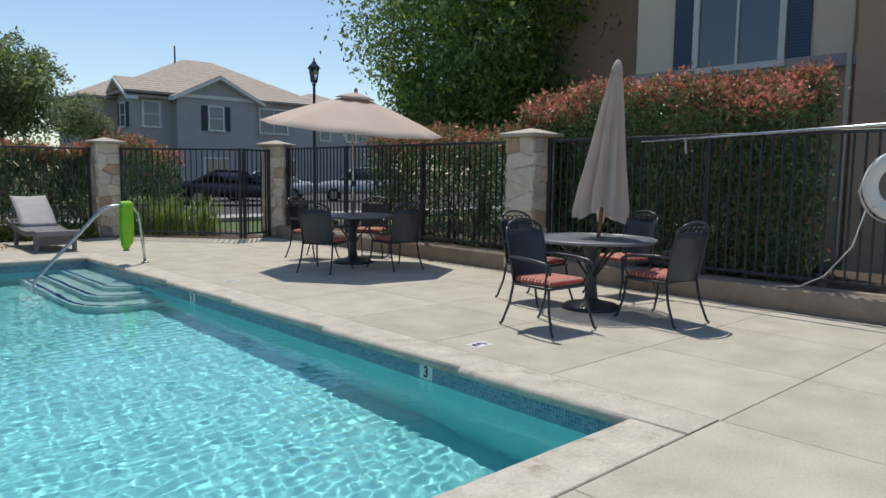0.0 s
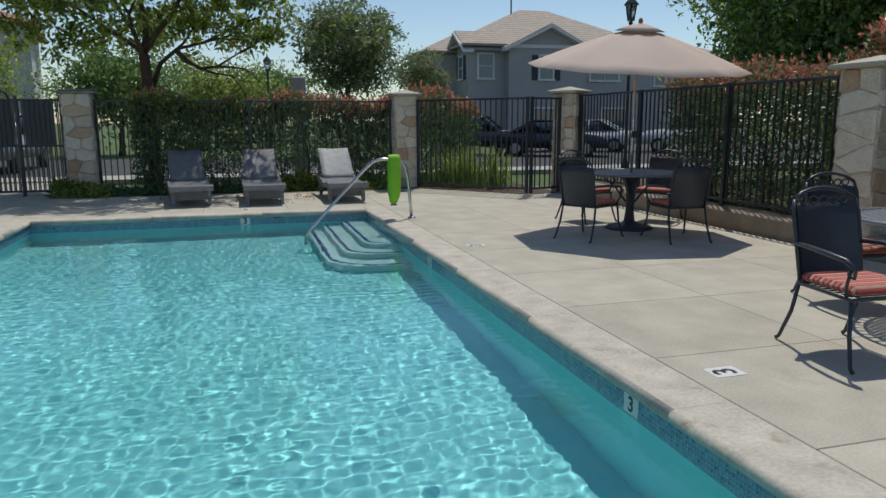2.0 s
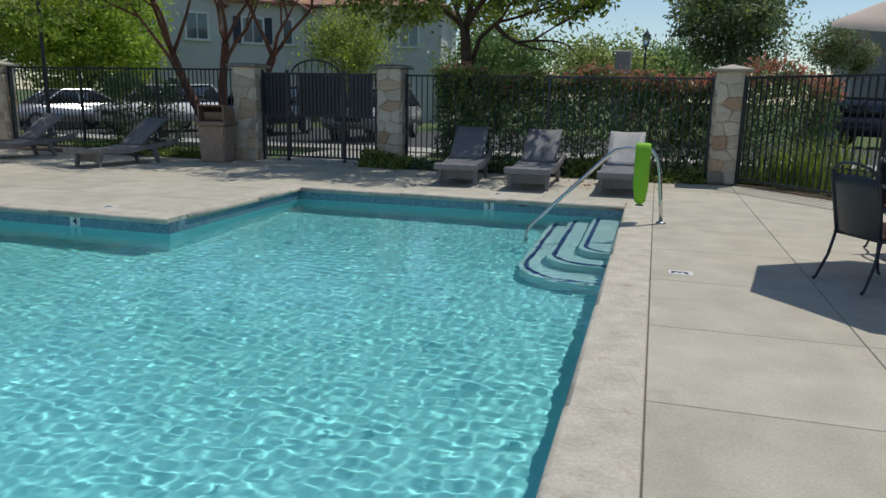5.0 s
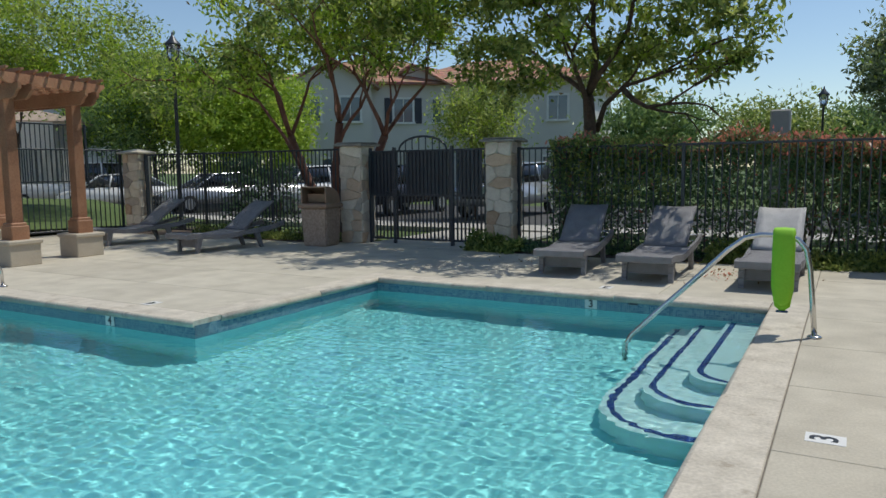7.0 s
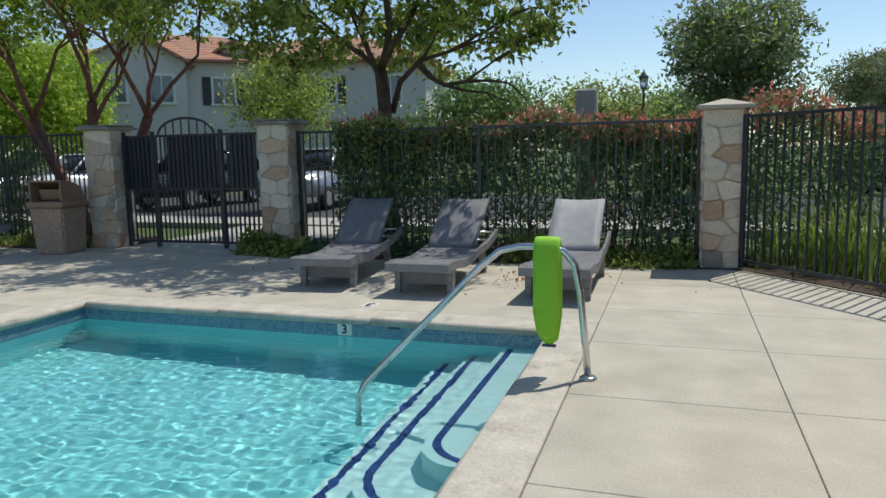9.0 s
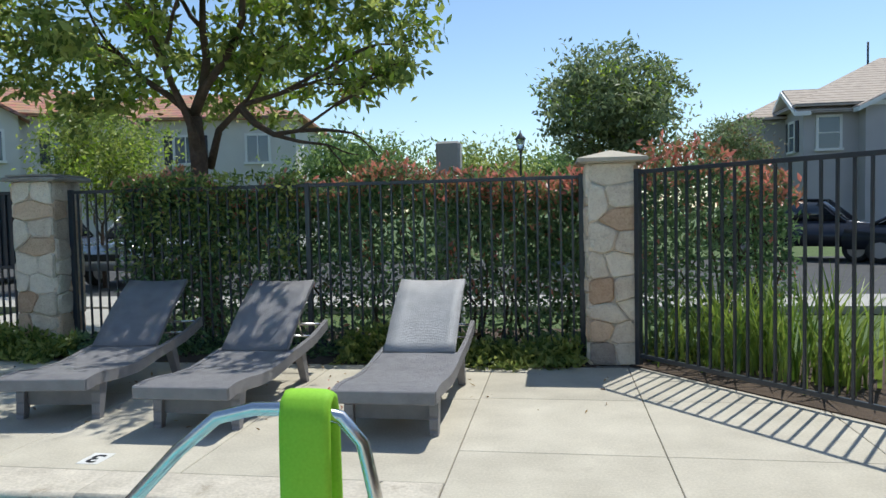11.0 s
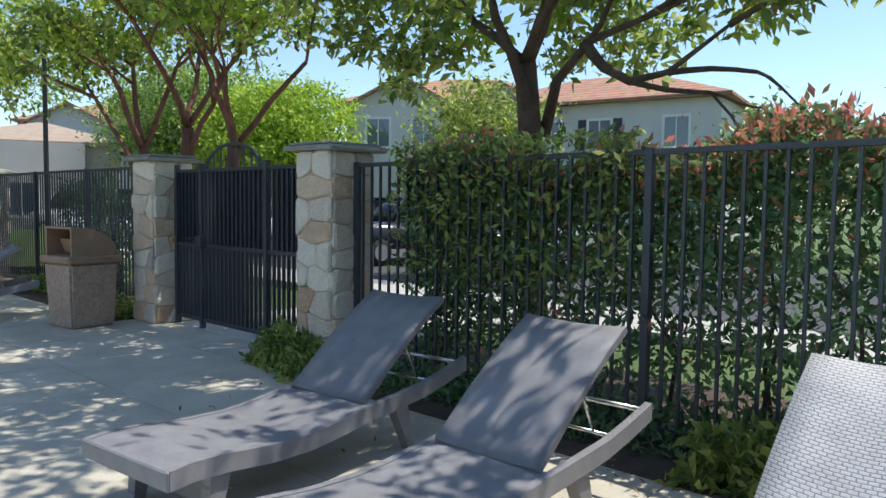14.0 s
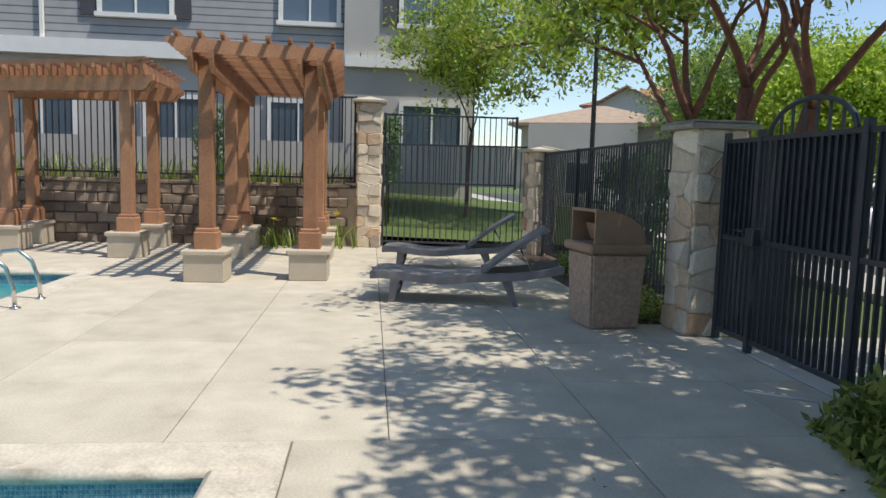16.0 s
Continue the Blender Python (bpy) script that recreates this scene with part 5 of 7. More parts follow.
def grey_house():
    """Two-storey taupe house with brown tiled hip roof and two gables."""
    h = thing("house", "two-storey taupe stucco house with brown tiled hip roof and gables", "house", "houses round the pool", pose(0, 0, 0))
    part("wall", body(16.4, 46.6, 30.0, 58, -0.1, 6.3), M_STUCCO_TAUPE, h)
    part("wall", body(30.0, 47.0, 37.5, 57.5, -0.1, 5.7), M_STUCCO_TAUPE, h)
    part("roof", hip_roof(28.0, 47.0, 37.5, 57.5, 5.75, 2.1), M_ROOF_BROWN, h, "brown flat-tile roof")
    part("wall", body(18.9, 45.8, 24.4, 47, -0.1, 6.3), M_STUCCO_TAUPE, h)
    part("wall", body(14.4, 49.5, 17, 55, -0.1, 6.1), M_STUCCO_TAUPE, h)
    r = part("roof", hip_roof(16.4, 46.6, 30.0, 58, 6.35, 3.1), M_ROOF_BROWN, h, "brown flat-tile roof")
    part("roof", gable_roof(21.65, 2.75, 45.8, 50, 6.3, 1.35), M_ROOF_BROWN, h, "brown flat-tile gable roof")
    part("gable", gable_wall(21.65, 2.75, 45.8, 6.3, 1.3), M_STUCCO_TAUPE, h)
    part("fascia", gable_roof(21.65, 2.75, 45.72, 46.0, 6.24, 1.33, over=0.47, thick=0.2), M_TRIM, h, "pale fascia board")
    part("trim_board", box_bm((5.5, 0.1, 0.22), pose(21.65, 45.75, 6.2)), M_TRIM, h)
    part("roof", hip_roof(14.4, 49.5, 20, 55, 6.1, 1.5, over=0.4), M_ROOF_BROWN, h, "brown flat-tile roof")
    turn = Matrix.Rotation(-math.pi / 2, 4, "Z")
    for nm, bm, m in (("roof", gable_roof(-48.4, 1.8, 16.4, 22.0, 6.3, 1.05), M_ROOF_BROWN), ("gable", gable_wall(-48.4, 1.8, 16.4, 6.28, 1.0), M_STUCCO_TAUPE),
                      ("fascia", gable_roof(-48.4, 1.8, 16.32, 16.6, 6.24, 1.03, over=0.47, thick=0.2), M_TRIM)):
        bmesh.ops.transform(bm, matrix=turn, verts=bm.verts)
        part(nm, bm, m, h)
    for x, y, w, hh, z, sh in ((17.55, 46.6, 0.95, 1.5, 4.95, None), (21.5, 45.8, 0.9, 1.45, 4.85, M_SHUTTER_DARK), (26.2, 46.6, 2.1, 1.6, 4.95, None), (30.8, 47.0, 0.8, 1.3, 4.5, None), (33.2, 47.0, 0.8, 1.3, 4.5, None), (35.6, 47.0, 0.7, 1.3, 4.5, None),
                               (21.5, 45.8, 1.6, 1.4, 1.5, None), (27.0, 46.6, 1.8, 1.4, 1.5, None)):
        window_unit(h, w, hh, pose(x, y, z), sh, sashes=1 if w < 1.5 else 2)
    window_unit(h, 0.8, 1.4, pose(16.4, 48.2, 4.9, 0, 0, -90), M_SHUTTER_DARK, sashes=1)
    part("vent_pipe", tube_bm([(21.4, 52, 7.5), (21.4, 52, 10.3)], 0.06, 8), M_IRON, r)


def tan_house():
    """Cream and brown two-storey house beyond the east hedge."""
    h = thing("house", "two-storey cream stucco house with brown base and blue shutters", "house", "houses round the pool", pose(0, 0, 0))
    part("wall", body(14.0, -9, 24, 9.15, 3.62, 6.9), M_STUCCO_CREAM, h, "cream stucco upper wall")
    part("wall", body(13.97, -9, 24, 9.18, -0.1, 3.45), M_STUCCO_BROWN, h, "brown stucco lower wall")
    part("wall", body(15.6, 9.15, 24, 13.5, -0.1, 6.9), M_STUCCO_BROWN, h)
    part("belt_course", body(13.9, -9, 24, 9.25, 3.42, 3.64), M_STUCCO_TAUPE, h, "dark belt course")
    part("roof", hip_roof(14.0, -9, 24, 13.5, 6.95, 2.2, over=0.7), M_ROOF_BROWN, h, "brown flat-tile roof")
    window_unit(h, 1.62, 1.75, pose(14.0, 6.86, 4.5, 0, 0, -90), M_SHUTTER_BLUE)
    window_unit(h, 1.9, 1.75, pose(14.0, 0.5, 4.52, 0, 0, -90), M_SHUTTER_BLUE)
    part("downspout", box_bm((0.09, 0.09, 6.8), pose(13.92, 4.78, 3.4), 0.01), M_STUCCO_CREAM, h, "cream downspout")
    part("wing", body(12.9, -9, 14.2, 4.35, -0.1, 6.9), M_STUCCO_BROWN, h)
    part("porch_roof", box_bm((1.3, 6.0, 0.22), pose(12.5, 0.6, 2.62, 0, 14, 0)), M_ROOF_BROWN, h)


def siding_house():
    """Grey lap-siding house above the west bank."""
    h = thing("house", "two-storey grey house with lap siding and white trim", "house", "houses round the pool", pose(0, 0, 0))
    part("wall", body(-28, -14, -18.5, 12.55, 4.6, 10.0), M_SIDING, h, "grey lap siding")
    part("wall", body(-28, -14, -18.55, 12.5, -0.1, 4.45), M_STUCCO_GREY, h)
    part("wall", body(-28, 12.55, -18.2, 16.2, -0.1, 10.0), M_STUCCO_GREY, h)
    part("belt_course", box_bm((0.35, 26.6, 0.42), pose(-18.45, -0.75, 4.6)), M_TRIM, h, "white belt course")
    part("belt_course", box_bm((0.2, 3.6, 0.3), pose(-18.12, 14.38, 4.5)), M_TRIM, h, "white belt course")
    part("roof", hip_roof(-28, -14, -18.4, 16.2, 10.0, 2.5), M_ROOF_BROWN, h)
    R = 90
    for y, w in ((7.0, 1.75), (11.6, 1.45), (2.4, 1.3)):
        window_unit(h, w, 1.5, pose(-18.5, y, 6.3, 0, 0, R), M_SHUTTER_DARK if w > 1.6 else None)
    window_unit(h, 1.5, 1.5, pose(-18.2, 14.9, 6.3, 0, 0, R), M_SHUTTER_DARK)
    for y, w in ((11.3, 1.5), (8.0, 1.6), (4.5, 1.6), (15.0, 1.6)):
        window_unit(h, w, 1.7, pose(-18.55 if y < 12 else -18.2, y, 2.5, 0, 0, R))
    part("downspout", box_bm((0.1, 0.1, 5.0), pose(-18.42, 4.6, 7.2), 0.01), M_TRIM, h, "white downspout")
    tagged(part("wall_bank", box_bm((0.25, 30, 1.0), pose(-16.2, 3, 1.7)), M_STUCCO_GREY), "grey stucco patio wall below the house", "wall", kind="structure")


def white_house(x, y, w, d, rot, seed, hgt=6.5, rise=1.9, wall=None, garage=False, roof=None, label="two-storey white stucco house with terracotta tile roof"):
    h = thing("house", label, "house", "houses round the pool", pose(x, y, 0, 0, 0, rot))
    part("wall", body(-w / 2, -d / 2, w / 2, d / 2, -0.1, hgt), wall or M_STUCCO_WHITE, h)
    part("wall", body(-w / 2 + 0.5, -d / 2 - 0.9, -w / 2 + 5.1, -d / 2 + 1, -0.1, hgt - 0.1), wall or M_STUCCO_WHITE, h)
    part("roof", hip_roof(-w / 2, -d / 2, w / 2, d / 2, hgt, rise), roof or M_ROOF_RED, h, "terracotta tile roof")
    if hgt > 4:
        part("roof", gable_roof(-w / 2 + 2.8, 2.3, -d / 2 - 0.9, 0, hgt - 0.1, 1.25), roof or M_ROOF_RED, h, "terracotta tile gable")
    if hgt > 4:
        part("gable", gable_wall(-w / 2 + 2.8, 2.3, -d / 2 - 0.9, hgt - 0.1, 1.2), wall or M_STUCCO_WHITE, h)
    rows = ((-w / 2 + 1.7, 4.9), (1.0, 4.9), (w / 2 - 1.9, 4.9), (-w / 2 + 3.9, 4.9), (-w / 2 + 2.8, 1.5), (w / 2 - 2.2, 1.5))
    for k, (px, pz) in enumerate(rows if hgt > 4 else rows[4:]):
        window_unit(h, 1.05, 1.3, pose(px, -d / 2 - (0.9 if px < -w / 2 + 4 else 0), pz), M_SHUTTER_DARK if k in (1,) else None)
    if hgt > 4:
        window_unit(h, 1.1, 1.3, pose(w / 2, 0, 4.9, 0, 0, 90))
        window_unit(h, 1.1, 1.3, pose(-w / 2, 0, 4.9, 0, 0, -90))
    return h


def build_houses():
    grey_house()
    tan_house()
    siding_house()
    white_house(-22.2, 42.9, 12, 9, 40, 1)
    white_house(-15.6, 47.0, 13, 9, 10, 2)
    white_house(-47.5, 35.5, 12, 9, 60, 3)
    white_house(-31.6, 24.2, 6.4, 6, 66, 4, hgt=3.9, rise=1.05, roof=M_ROOF_TAN, label="low white garage block with tan tile roof")


# ---- streets ----
def build_streets():
    flat_sheet("road", -60, 21.8, 60, 31.5, -0.02, M_ASPHALT, "grey asphalt parking street beyond the fence", "road")
    flat_sheet("pavement", -60, 20.2, 60, 21.7, 0.03, M_WALK, "pale concrete pavement along the street", "pavement", 0.12)
    flat_sheet("road_east", 15.5, 19, 44, 44, -0.012, M_ASPHALT, "grey asphalt parking court", "road")
    flat_sheet("path", -4.45, 16.62, -1.69, 20.19, -0.006, M_WALK, "pale concrete path through the entry gate", "path")
    flat_sheet("planting_bed", -1.68, 16.0, 4.9, 18.3, -0.004, M_SOIL, "dark planting bed soil under the hedge", "soil")
    flat_sheet("planting_bed_east", 8.2, -8, 10.4, 15, 0.19, M_SOIL, "dark planting bed soil behind the low wall", "soil", 0.25)
    flat_sheet("planting_bed_west", -11.4, 16.05, -5.0, 18.0, 0.002, M_SOIL, "dark planting bed soil along the fence", "soil")
    bm = bmesh.new()
    prism(bm, [(5.22, 16.12), (7.0, 13.99), (7.72, 14.16), (7.74, 16.6), (5.22, 16.6)], -0.02, 0.012)
    tagged(part("planting_bed_corner", bm, M_SOIL), "dark planting bed soil behind the corner fence", "soil", kind="structure")
    bm = bmesh.new()
    bm.faces.new([bm.verts.new(p) for p in ((-12.8, -14, 1.19), (-12.8, 13.2, 1.19), (-18.6, 13.2, 1.6), (-18.6, -14, 1.6))][::-1])
    tagged(part("bank", bm, M_SOIL), "planted soil bank behind the block wall", "ground", kind="structure")
    bm = bmesh.new()
    bm.faces.new([bm.verts.new(p) for p in ((-12.8, 13.2, 0.2), (-12.8, 20, 0.0), (-18.4, 20, 0.6), (-18.4, 13.2, 1.0))][::-1])
    tagged(part("bank_lawn", bm, M_LAWN), "sloping green lawn behind the side gate", "ground", kind="structure")


# ---- things of the deck ----
def chair_bm_plate(w, h, lean, crest):
    """Curved back panel: a thin sheet bowed backwards with an arched top."""
    bm = bmesh.new()
    nx, nz = 8, 6
    grid = {}
    for s in (0, 1):
        for i in range(nx + 1):
            u = i / nx * 2 - 1
            for j in range(nz + 1):
                v = j / nz
                top = h + crest * (1 - u * u)
                z = v * top
                y = lean * v + 0.05 * (1 - u * u) - 0.02 + (0.012 if s else 0)
                grid[s, i, j] = bm.verts.new((u * w / 2, y, z))
    for s in (0, 1):
        for i in range(nx):
            for j in range(nz):
                f = bm.faces.new((grid[s, i, j], grid[s, i + 1, j], grid[s, i + 1, j + 1], grid[s, i, j + 1]))
                f.smooth = True
    for i in range(nx):
        bm.faces.new((grid[0, i, nz], grid[0, i + 1, nz], grid[1, i + 1, nz], grid[1, i, nz]))
    bmesh.ops.recalc_face_normals(bm, faces=bm.faces)
    return bm


def dining_chair():
    """Cast metal armchair; it faces -y."""
    c = thing("dining_chair", "black cast-metal armchair with striped red cushion", "chair", "chairs round the patio tables")
    for sx in (-1, 1):
        part("leg", tube_bm([(sx * 0.25, -0.24, 0.42), (sx * 0.262, -0.265, 0.2), (sx * 0.285, -0.32, 0.03), (sx * 0.29, -0.345, 0.012)], [0.013, 0.013, 0.012, 0.014], 7), M_IRON, c)
        part("leg", tube_bm([(sx * 0.23, 0.22, 0.42), (sx * 0.24, 0.26, 0.22), (sx * 0.255, 0.34, 0.03), (sx * 0.257, 0.365, 0.012)], [0.013, 0.013, 0.012, 0.014], 7), M_IRON, c)
        arm = [(sx * 0.235, 0.27, 0.66), (sx * 0.275, 0.12, 0.665), (sx * 0.295, -0.08, 0.655), (sx * 0.29, -0.22, 0.64), (sx * 0.285, -0.29, 0.60), (sx * 0.28, -0.28, 0.55), (sx * 0.275, -0.235, 0.545), (sx * 0.272, -0.225, 0.58)]
        part("arm", tube_bm(arm, [0.014, 0.016, 0.018, 0.017, 0.014, 0.012, 0.01, 0.009], 7), M_IRON, c)
        part("arm_post", tube_bm([(sx * 0.25, -0.2, 0.42), (sx * 0.285, -0.235, 0.5), (sx * 0.285, -0.26, 0.60)], 0.011, 6), M_IRON, c)
        fr = [(sx * 0.225, 0.22, 0.41), (sx * 0.235, 0.26, 0.62), (sx * 0.24, 0.31, 0.84), (sx * 0.225, 0.335, 0.93)]
        part("back_post", tube_bm(fr, 0.013, 7), M_IRON, c)
    top = [(-0.225, 0.335, 0.93)] + [(u * 0.2, 0.345 + 0.03 * (1 - u * u), 0.955 + 0.045 * (1 - u * u)) for u in (-0.8, -0.4, 0, 0.4, 0.8)] + [(0.225, 0.335, 0.93)]
    part("crest_rail", tube_bm(top, 0.013, 7), M_IRON, c)
    bm = bmesh.new()
    for k in (-2, -1, 0, 1, 2):
        ring = [(k * 0.075 + 0.033 * math.cos(a), 0.345, 0.925 + 0.026 * math.sin(a)) for a in [2 * math.pi * q / 10 for q in range(11)]]
        tube(bm, ring, 0.006, 5, cap=False)
    part("crest_scroll", bm, M_IRON, c)
    bm = chair_bm_plate(0.44, 0.46, 0.11, 0.015)
    bmesh.ops.translate(bm, verts=bm.verts, vec=(0, 0.225, 0.43))
    part("backrest", bm, M_IRON, c, "black mesh backrest")
    bm = bmesh.new()
    loop = [(0.26, -0.25), (0.24, 0.22), (-0.24, 0.22), (-0.26, -0.25), (0.26, -0.25)]
    tube(bm, [(x, y, 0.415) for x, y in loop], 0.014, 6, cap=False)
    seat = part("seat", bm, M_IRON, c)
    for k in range(9):
        y = -0.22 + k * 0.052
        part("slat", tube_bm([(-0.25, y, 0.413), (0.25, y, 0.413)], 0.006, 5), M_IRON, seat)
    bm = box_bm((0.47, 0.46, 0.055), None, 0.022)
    bmesh.ops.transform(bm, matrix=pose(0, -0.015, 0.457), verts=bm.verts)
    part("cushion", bm, M_CUSHION, c, "red and tan striped seat cushion")
    return c


def patio_table(x, y, rot=0):
    t = thing("patio_table", "round black cast-metal patio table with pierced lattice top", "table", "patio tables", pose(x, y, 0, 0, 0, rot))
    R, z = 0.665, 0.745
    slats = []
    r_in = R - 0.09
    n = 15
    for k in range(-n, n + 1):
        q = k * r_in / n * 0.985
        half = math.sqrt(max(0.0, r_in * r_in - q * q))
        if half > 0.05:
            slats.append(((2 * half, 0.019, 0.008), pose(0, q, z + 0.004)))
            slats.append(((0.019, 2 * half, 0.007), pose(q, 0, z + 0.004)))
    for k in range(48):
        a = 2 * math.pi * k / 48
        slats.append(((0.075, 0.02, 0.01), pose((R - 0.05) * math.cos(a), (R - 0.05) * math.sin(a), z + 0.003, 0, 0, math.degrees(a))))
    top = part("tabletop", tube_bm([((R - 0.012) * math.cos(a), (R - 0.012) * math.sin(a), z) for a in [2 * math.pi * q / 48 for q in range(49)]], 0.017, 6), M_TABLE_SHEEN, t, "lattice top with a round rim")
    for rr in (R - 0.09, 0.09):
        part("ring", tube_bm([(rr * math.cos(a), rr * math.sin(a), z) for a in [2 * math.pi * q / 48 for q in range(49)]], 0.012, 6), M_TABLE_SHEEN, top)
    for size, m in slats:
        part("slat", box_bm(size, m), M_TABLE_SHEEN, top)
    part("pedestal", lathe_bm([(0.05, 0.02), (0.075, 0.1), (0.055, 0.25), (0.06, 0.5), (0.09, 0.62), (0.16, 0.725)], 16), M_IRON, t)
    part("base", lathe_bm([(0.31, 0.0), (0.32, 0.02), (0.27, 0.05), (0.12, 0.075), (0.07, 0.11)], 24), M_IRON, t)
    for k in range(4):
        a = math.radians(45 + 90 * k)
        c, s = math.cos(a), math.sin(a)
        part("brace", tube_bm([(0.05 * c, 0.05 * s, 0.35), (0.2 * c, 0.2 * s, 0.55), (0.42 * c, 0.42 * s, 0.73)], 0.014, 6), M_IRON, t)
    return t


def umbrella_open(x, y):
    u = thing("patio_umbrella", "open sand-coloured canvas market umbrella, slightly tilted", "umbrella", "patio umbrellas", pose(x, y, 0))
    part("pole", tube_bm([(0, 0, 0.1), (0, 0, 2.5)], 0.019, 12), M_STEEL, u, "metal pole")
    tilt = Matrix.Translation((0, 0, 2.1)) @ Matrix.Rotation(radians(7.5), 4, "X")
    bm = bmesh.new()
    N, rings = 32, 7
    R, rise = 1.42, 0.5
    lay = []
    for s in (0, 1):
        rows = []
        for i in range(rings + 1):
            f = 0.06 + 0.94 * i / rings
            row = []
            for k in range(N):
                a = 2 * math.pi * k / N + 0.2
                m = (k % 4) / 4.0
                edge = math.cos(math.pi / 8) / math.cos(((m + 0.0) - 0.5) * math.pi / 4) if (k % 4) else 1.0
                r = R * f * edge
                sag = 0.035 * f * (1 - abs(2 * m - 1)) if (k % 4) else 0
                z = rise * (1 - f ** 1.25) - sag * 0.6
                row.append(bm.verts.new((r * math.cos(a), r * math.sin(a), z - 0.006 * s)))
            rows.append(row)
        lay.append(rows)
    for s in (0, 1):
        for a, b in zip(lay[s], lay[s][1:]):
            for k in range(N):
                bm.faces.new((a[k], a[(k + 1) % N], b[(k + 1) % N], b[k])).smooth = True
    for k in range(N):
        bm.faces.new((lay[0][-1][k], lay[0][-1][(k + 1) % N], lay[1][-1][(k + 1) % N], lay[1][-1][k]))
    bmesh.ops.recalc_face_normals(bm, faces=bm.faces)
    bmesh.ops.transform(bm, matrix=tilt, verts=bm.verts)
    cn = part("canopy", bm, M_CANVAS, u, "sand-coloured canvas canopy")
    bm = lathe_bm([(0.32, 0.455), (0.2, 0.51), (0.05, 0.55), (0.01, 0.555)], 16)
    bmesh.ops.transform(bm, matrix=tilt, verts=bm.verts)
    part("vent", bm, M_CANVAS, cn, "raised vent cap")
    part("finial", lathe_bm([(0.02, 0.0), (0.032, 0.03), (0.02, 0.06), (0.005, 0.075)], 10, tilt @ pose(0, 0, 0.55)), M_CEDAR, u)
    for k in range(8):
        a = 2 * math.pi * k / 8 + 0.2
        c, s = math.cos(a), math.sin(a)
        p = [tilt @ Vector((c * r, s * r, 0.5 * (1 - (r / 1.42) ** 1.25) - 0.03)) for r in (0.08, 0.5, 0.95, 1.38)]
        rb = part("rib", tube_bm(p, 0.009, 6), M_STEEL, u)
        part("strut", tube_bm([tilt @ Vector((c * 0.04, s * 0.04, -0.05)), tilt @ Vector((c * 0.62, s * 0.62, 0.26))], 0.007, 5), M_STEEL, rb)
    part("crank", box_bm((0.05, 0.07, 0.09), pose(0, -0.03, 1.25), 0.008), M_IRON, u)
    return u


def umbrella_closed(x, y):
    u = thing("patio_umbrella", "folded grey-beige canvas umbrella leaning in its table", "umbrella", "patio umbrellas", pose(x, y, 0.02, 0, 7.5, 0))
    part("pole", tube_bm([(0, 0, 0.06), (0, 0, 2.6)], 0.021, 10), M_CEDAR, u, "brown pole")
    bm = bmesh.new()
    N = 90
    prof = [(0.225, 0.98), (0.23, 1.05), (0.205, 1.25), (0.17, 1.5), (0.134, 1.8), (0.105, 2.1), (0.076, 2.38), (0.05, 2.56), (0.012, 2.63)]
    rows = []
    for r, z in prof:
        row = []
        for k in range(N):
            a = 2 * math.pi * k / N
            g = 1 + 0.33 * math.cos(9 * a + 0.9 * math.sin(a * 2 + z * 0.5)) * min(1.0, (2.62 - z) * 1.6) + 0.07 * math.cos(3 * a + 1.0)
            dz = -0.035 * math.cos(9 * a + 0.9 * math.sin(a * 2 + 0.5)) - 0.05 * math.sin(3 * a) if z < 1.08 else 0
            row.append(bm.verts.new((r * g * math.cos(a), r * g * math.sin(a), z + dz)))
        rows.append(row)
    for a, b in zip(rows, rows[1:]):
        for k in range(N):
            bm.faces.new((a[k], a[(k + 1) % N], b[(k + 1) % N], b[k])).smooth = True
    bm.faces.new(rows[-1])
    part("canopy", bm, M_CANVAS2, u, "hanging folds of grey-beige canvas")
    part("vent", lathe_bm([(0.07, 2.5), (0.058, 2.58), (0.03, 2.65), (0.01, 2.665)], 16), M_CANVAS2, u)
    return u


def build_dining():
    patio_table(6.29, 4.66, 20)
    patio_table(6.55, 9.4, 5)
    umbrella_open(6.55, 9.4)
    umbrella_closed(6.29, 4.66)
    first = dining_chair()
    spots = [(5.13, 4.32, -4), (6.3, 3.82, 172), (7.3, 4.95, -100), (6.18, 5.36, -4),
             (5.66, 8.85, 120), (6.62, 8.42, 175), (6.35, 10.28, 15), (7.35, 10.0, -52)]
    for k, (x, y, r) in enumerate(spots):
        if k:
            copy_thing(first, pose(x, y, 0, 0, 0, r))
    first.matrix_basis = pose(spots[0][0], spots[0][1], 0, 0, 0, spots[0][2])


